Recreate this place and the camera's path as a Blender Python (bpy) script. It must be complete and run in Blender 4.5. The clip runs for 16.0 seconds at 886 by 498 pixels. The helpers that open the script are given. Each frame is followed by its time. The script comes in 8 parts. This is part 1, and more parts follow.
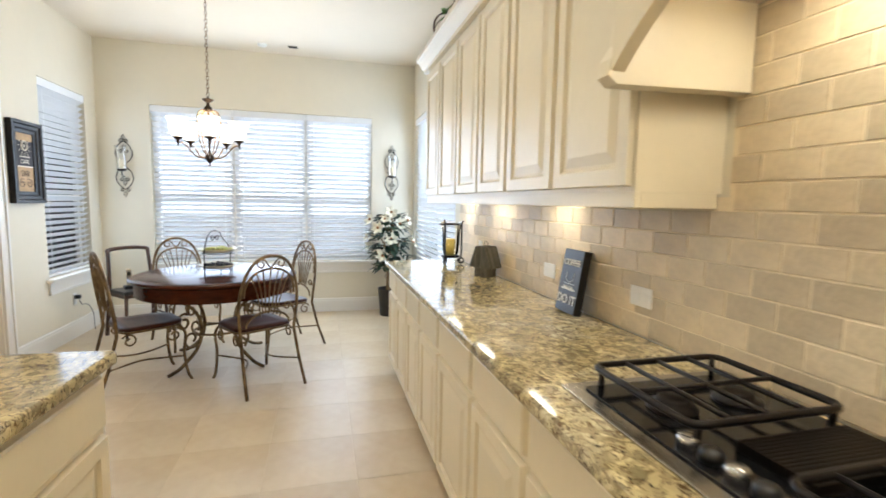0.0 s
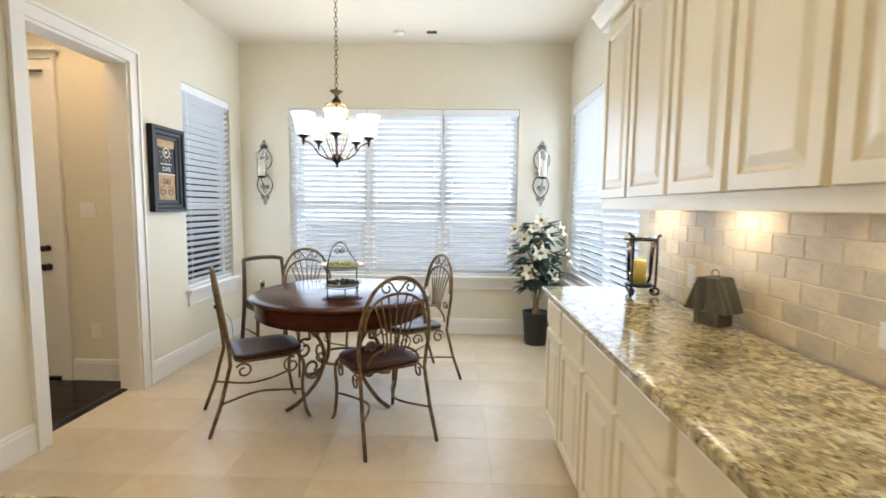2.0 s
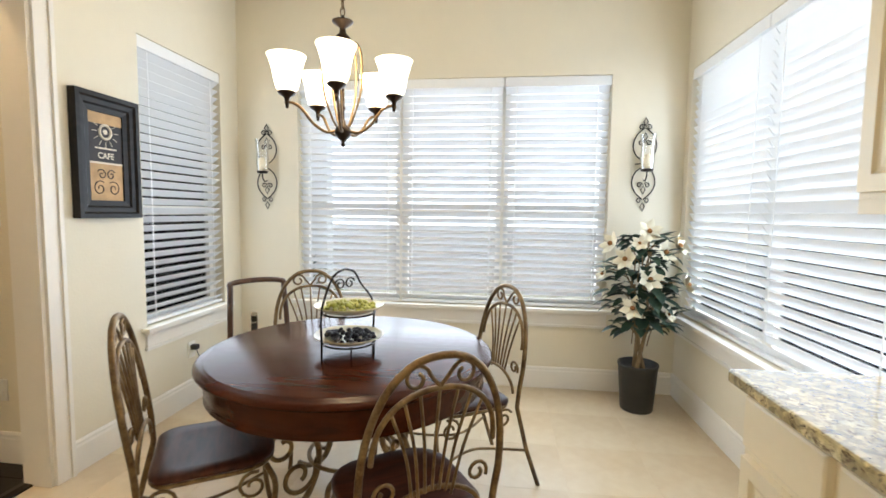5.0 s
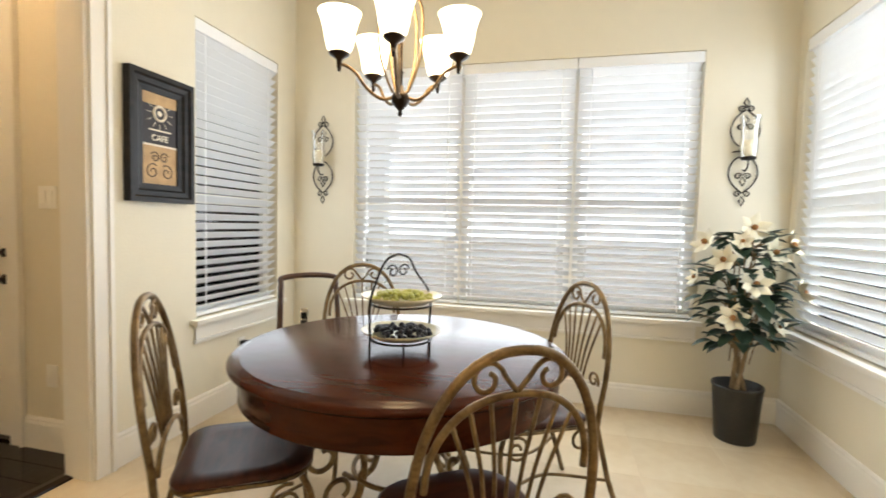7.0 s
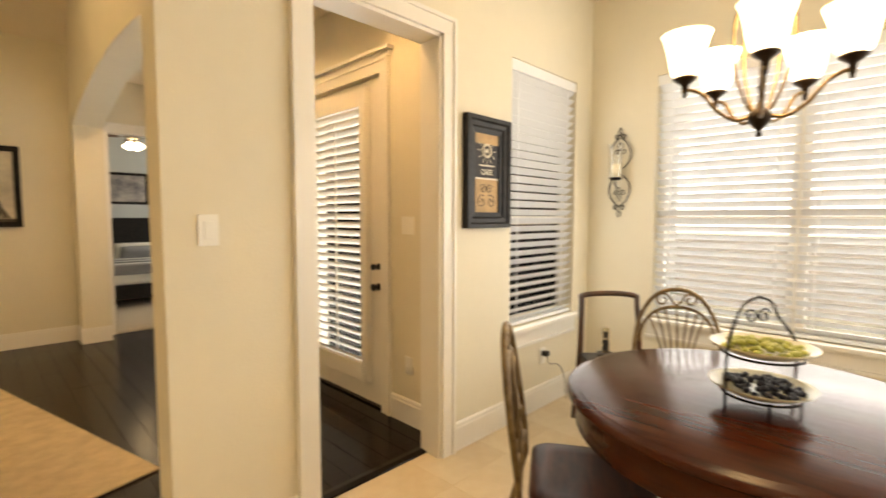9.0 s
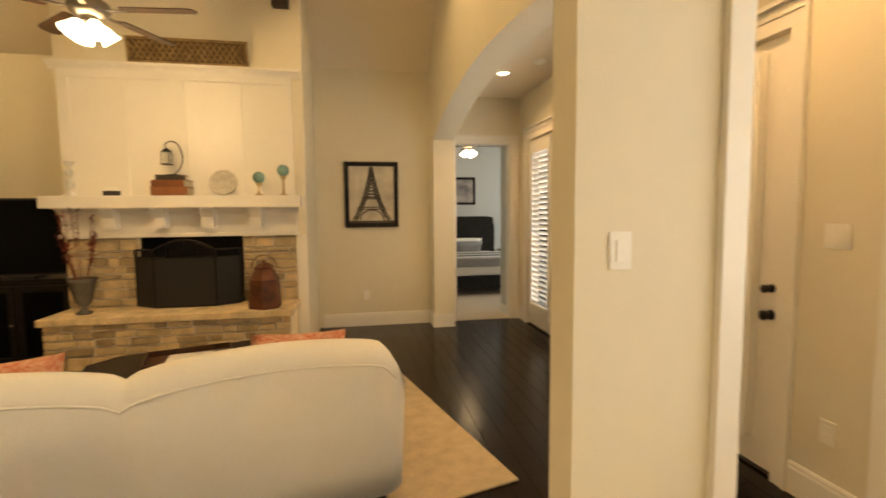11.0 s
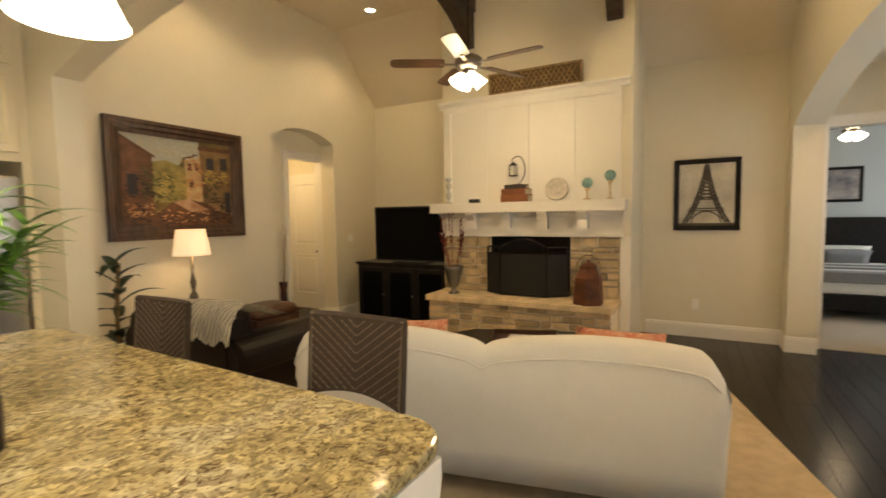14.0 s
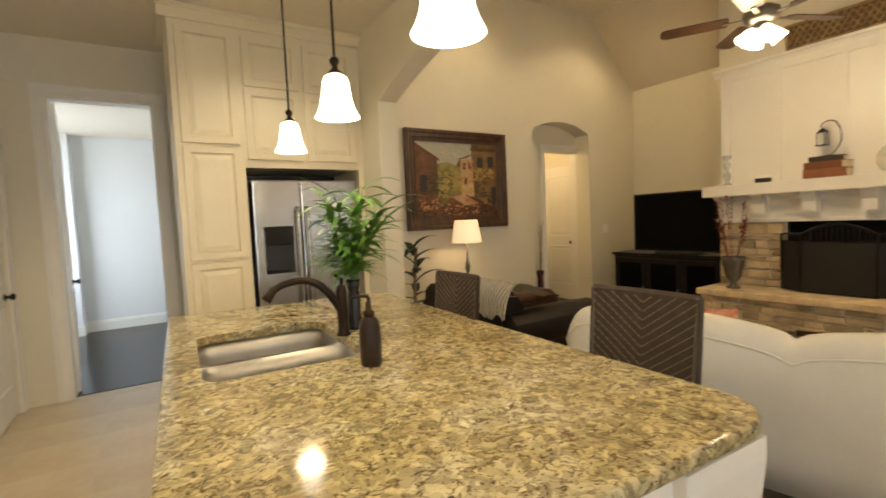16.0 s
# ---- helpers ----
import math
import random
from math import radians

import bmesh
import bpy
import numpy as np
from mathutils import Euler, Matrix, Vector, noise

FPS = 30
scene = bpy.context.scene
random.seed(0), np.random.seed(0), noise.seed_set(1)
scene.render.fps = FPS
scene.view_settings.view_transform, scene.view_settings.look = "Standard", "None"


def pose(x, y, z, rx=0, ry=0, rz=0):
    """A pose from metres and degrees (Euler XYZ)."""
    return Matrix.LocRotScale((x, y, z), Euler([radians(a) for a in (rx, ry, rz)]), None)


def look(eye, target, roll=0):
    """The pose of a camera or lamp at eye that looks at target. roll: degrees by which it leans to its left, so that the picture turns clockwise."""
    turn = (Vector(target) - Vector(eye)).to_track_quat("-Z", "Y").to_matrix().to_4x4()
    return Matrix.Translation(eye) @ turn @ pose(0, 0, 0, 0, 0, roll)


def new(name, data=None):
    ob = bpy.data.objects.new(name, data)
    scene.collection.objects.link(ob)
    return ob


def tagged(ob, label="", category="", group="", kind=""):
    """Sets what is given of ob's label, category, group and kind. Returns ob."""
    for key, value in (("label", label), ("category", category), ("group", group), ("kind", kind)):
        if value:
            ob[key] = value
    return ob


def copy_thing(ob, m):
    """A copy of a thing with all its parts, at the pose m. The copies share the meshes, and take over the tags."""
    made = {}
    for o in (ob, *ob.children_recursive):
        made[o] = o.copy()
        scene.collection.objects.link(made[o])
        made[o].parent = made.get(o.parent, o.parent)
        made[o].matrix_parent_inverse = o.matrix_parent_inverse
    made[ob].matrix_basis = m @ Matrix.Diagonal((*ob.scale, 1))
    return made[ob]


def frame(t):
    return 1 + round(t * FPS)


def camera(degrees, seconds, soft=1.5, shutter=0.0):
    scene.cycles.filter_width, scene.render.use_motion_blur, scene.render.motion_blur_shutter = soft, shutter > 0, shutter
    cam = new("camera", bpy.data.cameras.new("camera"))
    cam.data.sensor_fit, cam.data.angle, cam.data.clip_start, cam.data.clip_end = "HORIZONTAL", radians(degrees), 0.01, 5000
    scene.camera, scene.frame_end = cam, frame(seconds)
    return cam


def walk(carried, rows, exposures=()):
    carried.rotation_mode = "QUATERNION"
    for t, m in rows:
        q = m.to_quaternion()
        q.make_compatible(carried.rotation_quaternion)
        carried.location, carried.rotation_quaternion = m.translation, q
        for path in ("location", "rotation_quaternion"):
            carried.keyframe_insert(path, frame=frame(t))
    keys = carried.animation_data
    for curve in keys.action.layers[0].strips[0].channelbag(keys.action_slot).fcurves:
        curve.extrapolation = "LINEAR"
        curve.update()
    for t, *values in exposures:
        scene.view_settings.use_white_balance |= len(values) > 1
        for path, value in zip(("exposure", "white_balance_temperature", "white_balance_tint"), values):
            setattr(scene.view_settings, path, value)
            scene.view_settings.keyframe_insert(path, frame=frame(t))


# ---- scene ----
cam = camera(87.6, 16.0, soft=1.6, shutter=0.5)
PATH = [
    (0, (-0.1, 1.715, 1.388), (0.406, 3.64, 1.189), 1.1),
    (0.5, (-0.099, 1.933, 1.381), (0.257, 3.891, 1.183), 1.4),
    (1, (-0.06, 2.18, 1.397), (0.11, 4.162, 1.188), 0.7),
    (1.5, (-0.076, 2.402, 1.39), (-0.04, 4.392, 1.194), 1.0),
    (2, (-0.133, 2.634, 1.388), (-0.19, 4.624, 1.205), 0.7),
    (2.5, (-0.169, 2.827, 1.401), (-0.327, 4.813, 1.228), 0.0),
    (3, (-0.142, 3.111, 1.408), (-0.417, 5.085, 1.234), -0.8),
    (3.5, (-0.161, 3.34, 1.404), (-0.476, 5.308, 1.236), -0.5),
    (4, (-0.211, 3.568, 1.389), (-0.484, 5.543, 1.234), 0.5),
    (4.2, (-0.261, 3.645, 1.397), (-0.496, 5.625, 1.236), 0.7),
    (6.3, (-0.339, 4.28, 1.273), (-0.635, 6.254, 1.149), 1.3),
    (6.5, (-0.356, 4.278, 1.255), (-0.682, 6.248, 1.142), 1.3),
    (7, (-0.389, 4.244, 1.241), (-0.864, 6.184, 1.134), 1.4),
    (7.5, (-0.429, 4.207, 1.268), (-1.123, 6.079, 1.145), 0.9),
    (8, (-0.477, 4.192, 1.298), (-1.416, 5.954, 1.172), 1.0),
    (8.5, (-0.522, 4.168, 1.353), (-1.72, 5.763, 1.209), 0.5),
    (9, (-0.636, 4.091, 1.384), (-2.043, 5.505, 1.247), 0.1),
    (9.5, (-0.717, 4.071, 1.399), (-2.35, 5.217, 1.258), -0.4),
    (10, (-0.921, 3.947, 1.401), (-2.689, 4.872, 1.266), -0.3),
    (10.2, (-0.976, 3.888, 1.409), (-2.792, 4.715, 1.275), -0.4),
    (12.3, (-1.354, 3.941, 1.502), (-3.321, 3.616, 1.338), -0.5),
    (12.5, (-1.312, 3.908, 1.476), (-3.268, 3.517, 1.328), -0.5),
    (13, (-1.144, 3.902, 1.449), (-3.058, 3.338, 1.315), -0.8),
    (13.5, (-1.038, 3.906, 1.49), (-2.891, 3.169, 1.342), -0.7),
    (14, (-0.951, 3.927, 1.488), (-2.71, 2.985, 1.346), -0.9),
    (14.5, (-0.896, 3.931, 1.465), (-2.517, 2.767, 1.336), -1.6),
    (14.7, (-0.883, 3.929, 1.433), (-2.435, 2.673, 1.32), -1.8),
    (15, (-0.849, 3.918, 1.445), (-2.297, 2.544, 1.321), -2.1),
    (15.5, (-0.807, 3.895, 1.433), (-2.061, 2.342, 1.307), -2.1),
    (16, (-0.767, 3.87, 1.411), (-1.835, 2.183, 1.286), -2.6),
]
walk(cam, [(t, look(eye, target, roll)) for t, eye, target, roll in PATH],
     [(0.0, 0.08, 5650, 10), (0.5, 0.18, 5650, 10), (1.0, 0.0, 5680, 10), (1.5, 0.0, 5700, 10), (3.0, 0.0, 5900, 10), (4.2, 0.0, 6100, 10), (6.3, 0.0, 6400, 10), (7.0, 0.0, 6700, 10), (8.0, 0.0, 7400, 12), (9.0, 0.08, 8450, 14),
      (10.2, 0.1, 9000, 14), (12.3, 0.0, 7500, 14), (13.5, 0.0, 7050, 12), (15.0, -0.06, 6700, 10), (16.0, -0.06, 6600, 10)])

# ---- light ----
world = bpy.data.worlds.new("sky")
scene.world = world
world.use_nodes = True
wn = world.node_tree.nodes
sky = wn.new("ShaderNodeTexSky")
sky.sky_type, sky.sun_disc = "NISHITA", False
sky.sun_elevation, sky.sun_rotation = radians(64), radians(167)
world.node_tree.links.new(sky.outputs[0], wn["Background"].inputs[0])
wn["Background"].inputs[1].default_value = 0.2


def lamp(name, kind, m, energy, color=(1, 1, 1), **kw):
    d = bpy.data.lights.new(name, kind)
    d.energy, d.color = energy, color
    if "size" in kw:
        d.shape, d.size, d.size_y = "RECTANGLE", kw["size"], kw["size_y"]
    if "radius" in kw:
        d.shadow_soft_size = kw["radius"]
    if "angle" in kw:
        d.angle = radians(kw["angle"])
    if "spot" in kw:
        d.spot_size, d.spot_blend = radians(kw["spot"]), 0.6
    ob = new(name, d)
    ob.matrix_basis = m
    return ob


WARM = (1.0, 0.745, 0.41)
KITCHEN = (1.0, 0.87, 0.64)
COOL = (0.80, 0.90, 1.0)
lamp("sun", "SUN", look((1.5, -6.5, 14), (0, 0, 0)), 4.5, (1, 0.95, 0.88), angle=0.5)
# daylight in the window openings
lamp("window_light", "AREA", look((-0.72, 7.80, 1.53), (-0.72, 0, 1.53)), 36, COOL, size=2.4, size_y=1.7)
lamp("window_light", "AREA", look((1.23, 6.58, 1.53), (-5, 6.58, 1.53)), 46, COOL, size=1.85, size_y=1.7)
lamp("window_light", "AREA", look((-5.0, 6.118, 1.2), (-5.0, 0, 1.2)), 55, COOL, size=3.3, size_y=1.9)
lamp("window_light", "AREA", look((-0.72, 7.585, 1.53), (-0.72, 0, 1.2)), 36, COOL, size=2.4, size_y=1.7)
lamp("window_light", "AREA", look((1.015, 6.58, 1.53), (-5, 6.4, 1.2)), 20, COOL, size=1.85, size_y=1.7)
lamp("window_light", "AREA", look((-2.435, 6.96, 1.53), (5, 6.9, 1.2)), 8, COOL, size=0.8, size_y=1.7)
lamp("window_light", "AREA", look((0.88, -3.3, 1.5), (-5, -3.4, 1.2)), 60, COOL, size=1.4, size_y=1.7)
lamp("window_light", "AREA", look((-9.4, 8.45, 1.55), (-9.6, 0, 1.2)), 32, COOL, size=1.5, size_y=1.4)
# lamps of the house, with added ceiling spots for fill
lamp("chandelier_light", "POINT", pose(-1.0, 5.98, 2.02), 17, WARM, radius=0.12)
for lx, ly in ((-1.49, 1.15), (-1.44, 2.06), (-1.385, 2.96)):
    lamp("pendant_light", "POINT", pose(lx, ly, 1.83), 6, WARM, radius=0.06)
for ly in (5.20, 4.50, 3.70):
    lamp("under_cabinet_light", "AREA", look((0.93, ly, 1.412), (0.93, ly, 0)), 0.7, KITCHEN, size=0.05, size_y=0.24)
lamp("hood_light", "AREA", look((0.87, 2.30, 1.90), (0.87, 2.3, 0)), 2.0, KITCHEN, size=0.12, size_y=0.45)
# fill spots added over the kitchen, without fixtures in its ceiling
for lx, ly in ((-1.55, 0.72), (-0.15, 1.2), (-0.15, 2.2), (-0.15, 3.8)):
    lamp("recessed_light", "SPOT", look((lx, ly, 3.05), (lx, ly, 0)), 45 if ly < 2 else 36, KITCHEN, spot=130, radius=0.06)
# only the first is a known lamp; the other three are added fill
for lx, ly, lz in ((-5.95, 0.24, 4.13), (-3.9, 0.24, 4.13), (-5.0, 4.2, 4.13), (-3.4, 4.2, 4.13)):
    lamp("recessed_light", "SPOT", look((lx, ly, lz), (lx, ly, 0)), 55, WARM, spot=140, radius=0.06)
# the first is a known lamp, the other two are added along the corridor
for lx in (-6.1, -4.1, -2.95):
    lamp("recessed_light", "SPOT", look((lx, 5.49, 2.93), (lx, 5.49, 0)), 34, (1.0, 0.66, 0.34), spot=140, radius=0.05)
lamp("fan_light", "POINT", pose(-4.6, 2.245, 2.54), 38, WARM, radius=0.12)
lamp("bedroom_fan_light", "POINT", pose(-9.4, 5.9, 2.40), 9, WARM, radius=0.12)
lamp("table_lamp_light", "POINT", pose(-3.70, -0.27, 1.28), 4.5, WARM, radius=0.06)
lamp("hall_light", "POINT", pose(-5.6, -1.7, 2.45), 18, WARM, radius=0.08)

# ---- materials ----
MATS = {}


def mat(name, color, rough=0.5, metal=0.0, var=0.0, scale=8.0, bump=0.0, bscale=60.0, color2=None, rvar=0.0, coat=0.0, spec=0.5, rnd=0.0):
    """A surface with colour variation at two scales, fine relief and uneven gloss."""
    m = bpy.data.materials.new(name)
    m.use_nodes = True
    nt = m.node_tree
    n, ln = nt.nodes, nt.links
    b = n["Principled BSDF"]
    b.inputs["Base Color"].default_value = (*color, 1)
    b.inputs["Roughness"].default_value = rough
    b.inputs["Metallic"].default_value = metal
    b.inputs["Coat Weight"].default_value = coat
    b.inputs["Coat Roughness"].default_value = 0.08
    b.inputs["Specular IOR Level"].default_value = spec
    tc = n.new("ShaderNodeTexCoord")
    if var or color2:
        t1 = n.new("ShaderNodeTexNoise")
        t1.inputs["Scale"].default_value, t1.inputs["Detail"].default_value = scale, 6
        ln.new(tc.outputs["Object"], t1.inputs["Vector"])
        t2 = n.new("ShaderNodeTexNoise")
        t2.inputs["Scale"].default_value, t2.inputs["Detail"].default_value = scale * 9, 4
        ln.new(tc.outputs["Object"], t2.inputs["Vector"])
        ad = n.new("ShaderNodeMath")
        ad.operation = "MULTIPLY_ADD"
        ln.new(t2.outputs[0], ad.inputs[0])
        ad.inputs[1].default_value = 0.4
        ln.new(t1.outputs[0], ad.inputs[2])
        rp = n.new("ShaderNodeValToRGB")
        c2 = color2 or tuple(c * (1 - var) for c in color)
        rp.color_ramp.elements[0].position, rp.color_ramp.elements[0].color = 0.5, (*c2, 1)
        rp.color_ramp.elements[1].position, rp.color_ramp.elements[1].color = 0.9, (*color, 1)
        ln.new(ad.outputs[0], rp.inputs[0])
        out = rp.outputs[0]
        if rnd:
            oi = n.new("ShaderNodeObjectInfo")
            mr = n.new("ShaderNodeMapRange")
            mr.inputs[3].default_value, mr.inputs[4].default_value = 1 - rnd, 1 + rnd
            ln.new(oi.outputs["Random"], mr.inputs[0])
            hs = n.new("ShaderNodeHueSaturation")
            ln.new(mr.outputs[0], hs.inputs["Value"])
            ln.new(out, hs.inputs["Color"])
            out = hs.outputs[0]
        ln.new(out, b.inputs["Base Color"])
        if rvar:
            mr = n.new("ShaderNodeMapRange")
            mr.inputs[3].default_value, mr.inputs[4].default_value = max(0, rough - rvar), rough + rvar
            ln.new(t1.outputs[0], mr.inputs[0])
            ln.new(mr.outputs[0], b.inputs["Roughness"])
    if bump:
        tb = n.new("ShaderNodeTexNoise")
        tb.inputs["Scale"].default_value, tb.inputs["Detail"].default_value = bscale, 5
        ln.new(tc.outputs["Object"], tb.inputs["Vector"])
        bp = n.new("ShaderNodeBump")
        bp.inputs["Strength"].default_value, bp.inputs["Distance"].default_value = bump, 0.01
        ln.new(tb.outputs[0], bp.inputs["Height"])
        ln.new(bp.outputs[0], b.inputs["Normal"])
    MATS[name] = m
    return m


def glow(name, color, strength, base=(0.9, 0.9, 0.9)):
    m = mat(name, base, 0.4)
    b = m.node_tree.nodes["Principled BSDF"]
    b.inputs["Emission Color"].default_value = (*color, 1)
    b.inputs["Emission Strength"].default_value = strength
    return m


def glass(name, color=(1, 1, 1), rough=0.0, alpha=None):
    m = bpy.data.materials.new(name)
    m.use_nodes = True
    n, ln = m.node_tree.nodes, m.node_tree.links
    n.remove(n["Principled BSDF"])
    tr, gl, mx, lw = n.new("ShaderNodeBsdfTransparent"), n.new("ShaderNodeBsdfGlossy"), n.new("ShaderNodeMixShader"), n.new("ShaderNodeFresnel")
    tr.inputs[0].default_value = (*color, 1)
    gl.inputs["Roughness"].default_value = rough
    ln.new(lw.outputs[0], mx.inputs[0])
    ln.new(tr.outputs[0], mx.inputs[1])
    ln.new(gl.outputs[0], mx.inputs[2])
    ln.new(mx.outputs[0], n["Material Output"].inputs[0])
    return m


def granite_mat():
    m = mat("granite", (0.62, 0.52, 0.33), 0.09, spec=0.6)
    n, ln = m.node_tree.nodes, m.node_tree.links
    b = n["Principled BSDF"]
    tc = n.new("ShaderNodeTexCoord")
    wrp = n.new("ShaderNodeTexNoise")
    wrp.inputs["Scale"].default_value, wrp.inputs["Detail"].default_value = 16, 4
    ln.new(tc.outputs["Object"], wrp.inputs["Vector"])
    mixv = n.new("ShaderNodeMixRGB")
    mixv.blend_type, mixv.inputs[0].default_value = "LINEAR_LIGHT", 0.035
    ln.new(tc.outputs["Object"], mixv.inputs[1])
    ln.new(wrp.outputs["Color"], mixv.inputs[2])

    def tex(scale, stops, detail=5.0, rough=0.6):
        t = n.new("ShaderNodeTexNoise")
        t.inputs["Scale"].default_value, t.inputs["Detail"].default_value, t.inputs["Roughness"].default_value = scale, detail, rough
        ln.new(mixv.outputs[0], t.inputs["Vector"])
        r = n.new("ShaderNodeValToRGB")
        r.color_ramp.elements[0].position, r.color_ramp.elements[0].color = stops[0]
        r.color_ramp.elements[1].position, r.color_ramp.elements[1].color = stops[-1]
        for p, c in stops[1:-1]:
            e = r.color_ramp.elements.new(p)
            e.color = c
        ln.new(t.outputs[0], r.inputs[0])
        return r.outputs[0]

    def blend(fac, a, b_, mode="MIX"):
        mx = n.new("ShaderNodeMixRGB")
        mx.blend_type = mode
        for k, v in enumerate((fac, a, b_)):
            if isinstance(v, (float, tuple)):
                mx.inputs[k].default_value = v
            else:
                ln.new(v, mx.inputs[k])
        return mx.outputs[0]

    def cells(scale, feature):
        v = n.new("ShaderNodeTexVoronoi")
        v.feature = feature
        v.inputs["Scale"].default_value = scale
        ln.new(mixv.outputs[0], v.inputs["Vector"])
        return v

    def ramp(src, lo, hi, c0=(0, 0, 0, 1), c1=(1, 1, 1, 1)):
        r = n.new("ShaderNodeValToRGB")
        r.color_ramp.elements[0].position, r.color_ramp.elements[0].color = lo, c0
        r.color_ramp.elements[1].position, r.color_ramp.elements[1].color = hi, c1
        ln.new(src, r.inputs[0])
        return r.outputs[0]

    # tan flakes of uneven tone, over slow drifts of grey and gold
    drift = tex(5, [(0.36, (0.34, 0.275, 0.14, 1)), (0.5, (0.47, 0.385, 0.195, 1)), (0.64, (0.53, 0.465, 0.295, 1))])
    bw = n.new("ShaderNodeRGBToBW")
    ln.new(cells(54, "F1").outputs["Color"], bw.inputs[0])
    out = blend(0.55, drift, bw.outputs[0], "OVERLAY")
    # dark mineral along the flakes' edges, in patches
    edge = ramp(cells(54, "DISTANCE_TO_EDGE").outputs["Distance"], 0.03, 0.14, (1, 1, 1, 1), (0, 0, 0, 1))
    patch = tex(26, [(0.49, (0, 0, 0, 1)), (0.62, (1, 1, 1, 1))], 3, 0.6)
    out = blend(blend(1.0, edge, patch, "MULTIPLY"), out, (0.085, 0.05, 0.022, 1))
    for scale, lo, hi, col in ((60, 0.58, 0.66, (0.15, 0.095, 0.04, 1)), (110, 0.60, 0.66, (0.05, 0.034, 0.02, 1))):
        out = blend(tex(scale, [(lo, (0, 0, 0, 1)), (hi, (1, 1, 1, 1))], 3, 0.55), out, col)
    ln.new(out, b.inputs["Base Color"])
    return m


def wood_mat(name, dark, light, rough, stretch=(1, 10, 10), scale=3.0, coat=0.0, rnd=0.0):
    m = mat(name, light, rough, coat=coat)
    n, ln = m.node_tree.nodes, m.node_tree.links
    tc, mp, t = n.new("ShaderNodeTexCoord"), n.new("ShaderNodeMapping"), n.new("ShaderNodeTexNoise")
    mp.inputs["Scale"].default_value = stretch
    t.inputs["Scale"].default_value, t.inputs["Detail"].default_value, t.inputs["Distortion"].default_value = scale, 8, 0.6
    ln.new(tc.outputs["Object"], mp.inputs[0])
    ln.new(mp.outputs[0], t.inputs["Vector"])
    r = n.new("ShaderNodeValToRGB")
    r.color_ramp.elements[0].position, r.color_ramp.elements[0].color = 0.32, (*dark, 1)
    r.color_ramp.elements[1].position, r.color_ramp.elements[1].color = 0.7, (*light, 1)
    ln.new(t.outputs[0], r.inputs[0])
    out = r.outputs[0]
    if rnd:
        oi, mr, hs = n.new("ShaderNodeObjectInfo"), n.new("ShaderNodeMapRange"), n.new("ShaderNodeHueSaturation")
        mr.inputs[3].default_value, mr.inputs[4].default_value = 1 - rnd, 1 + rnd
        ln.new(oi.outputs["Random"], mr.inputs[0])
        ln.new(mr.outputs[0], hs.inputs["Value"])
        ln.new(out, hs.inputs["Color"])
        out = hs.outputs[0]
    ln.new(out, n["Principled BSDF"].inputs["Base Color"])
    bp = n.new("ShaderNodeBump")
    bp.inputs["Strength"].default_value, bp.inputs["Distance"].default_value = 0.15, 0.004
    ln.new(t.outputs[0], bp.inputs["Height"])
    ln.new(bp.outputs[0], n["Principled BSDF"].inputs["Normal"])
    return m


wall_paint = mat("wall_paint", (0.77, 0.715, 0.58), 0.7, var=0.04, scale=1.5, bump=0.12, bscale=90)
ceil_paint = mat("ceiling_paint", (0.78, 0.70, 0.57), 0.8, var=0.03, scale=1.2, bump=0.15, bscale=70)
white_paint = mat("white_paint", (0.83, 0.80, 0.74), 0.38, var=0.03, scale=3, bump=0.03, bscale=40)
cab_paint = mat("cabinet_paint", (0.80, 0.71, 0.52), 0.36, var=0.05, scale=4, bump=0.04, bscale=50)
glaze = mat("cabinet_glaze", (0.765, 0.66, 0.455), 0.42, var=0.1, scale=9)
granite = granite_mat()
tile_stone = mat("tile_stone", (0.72, 0.60, 0.40), 0.42, var=0.22, scale=5, bump=0.25, bscale=45, rnd=0.17, rvar=0.1)
grout = mat("grout", (0.88, 0.77, 0.56), 0.85, var=0.1, bump=0.2)
floor_tile = mat("floor_tile", (0.64, 0.54, 0.385), 0.3, color2=(0.55, 0.43, 0.275), scale=1.6, bump=0.05, bscale=25, rnd=0.03, rvar=0.08)
floor_grout = mat("floor_grout", (0.58, 0.47, 0.32), 0.8, var=0.1)
dark_wood = wood_mat("dark_floor_wood", (0.0045, 0.0026, 0.0018), (0.013, 0.0065, 0.004), 0.2, (12, 1.2, 1), 2.5, rnd=0.25)
dark_wood.node_tree.nodes["Principled BSDF"].inputs["Specular IOR Level"].default_value = 0.2
table_wood = wood_mat("table_wood", (0.034, 0.007, 0.0025), (0.070, 0.015, 0.005), 0.2, (1.5, 9, 9), 3.0)
table_wood.node_tree.nodes["Principled BSDF"].inputs["Specular IOR Level"].default_value = 0.18
black_wood = wood_mat("black_wood", (0.008, 0.007, 0.006), (0.02, 0.016, 0.014), 0.35, (2, 9, 9), 3)
black_wood.node_tree.nodes["Principled BSDF"].inputs["Specular IOR Level"].default_value = 0.2
brown_wood = wood_mat("brown_wood", (0.03, 0.012, 0.006), (0.10, 0.042, 0.02), 0.35, (9, 2, 2), 3)
beam_wood = wood_mat("beam_wood", (0.012, 0.007, 0.004), (0.05, 0.025, 0.012), 0.5, (1, 8, 8), 3)
bronze = mat("aged_bronze", (0.30, 0.205, 0.10), 0.42, 0.75, color2=(0.09, 0.055, 0.03), scale=14, bump=0.1, bscale=80)
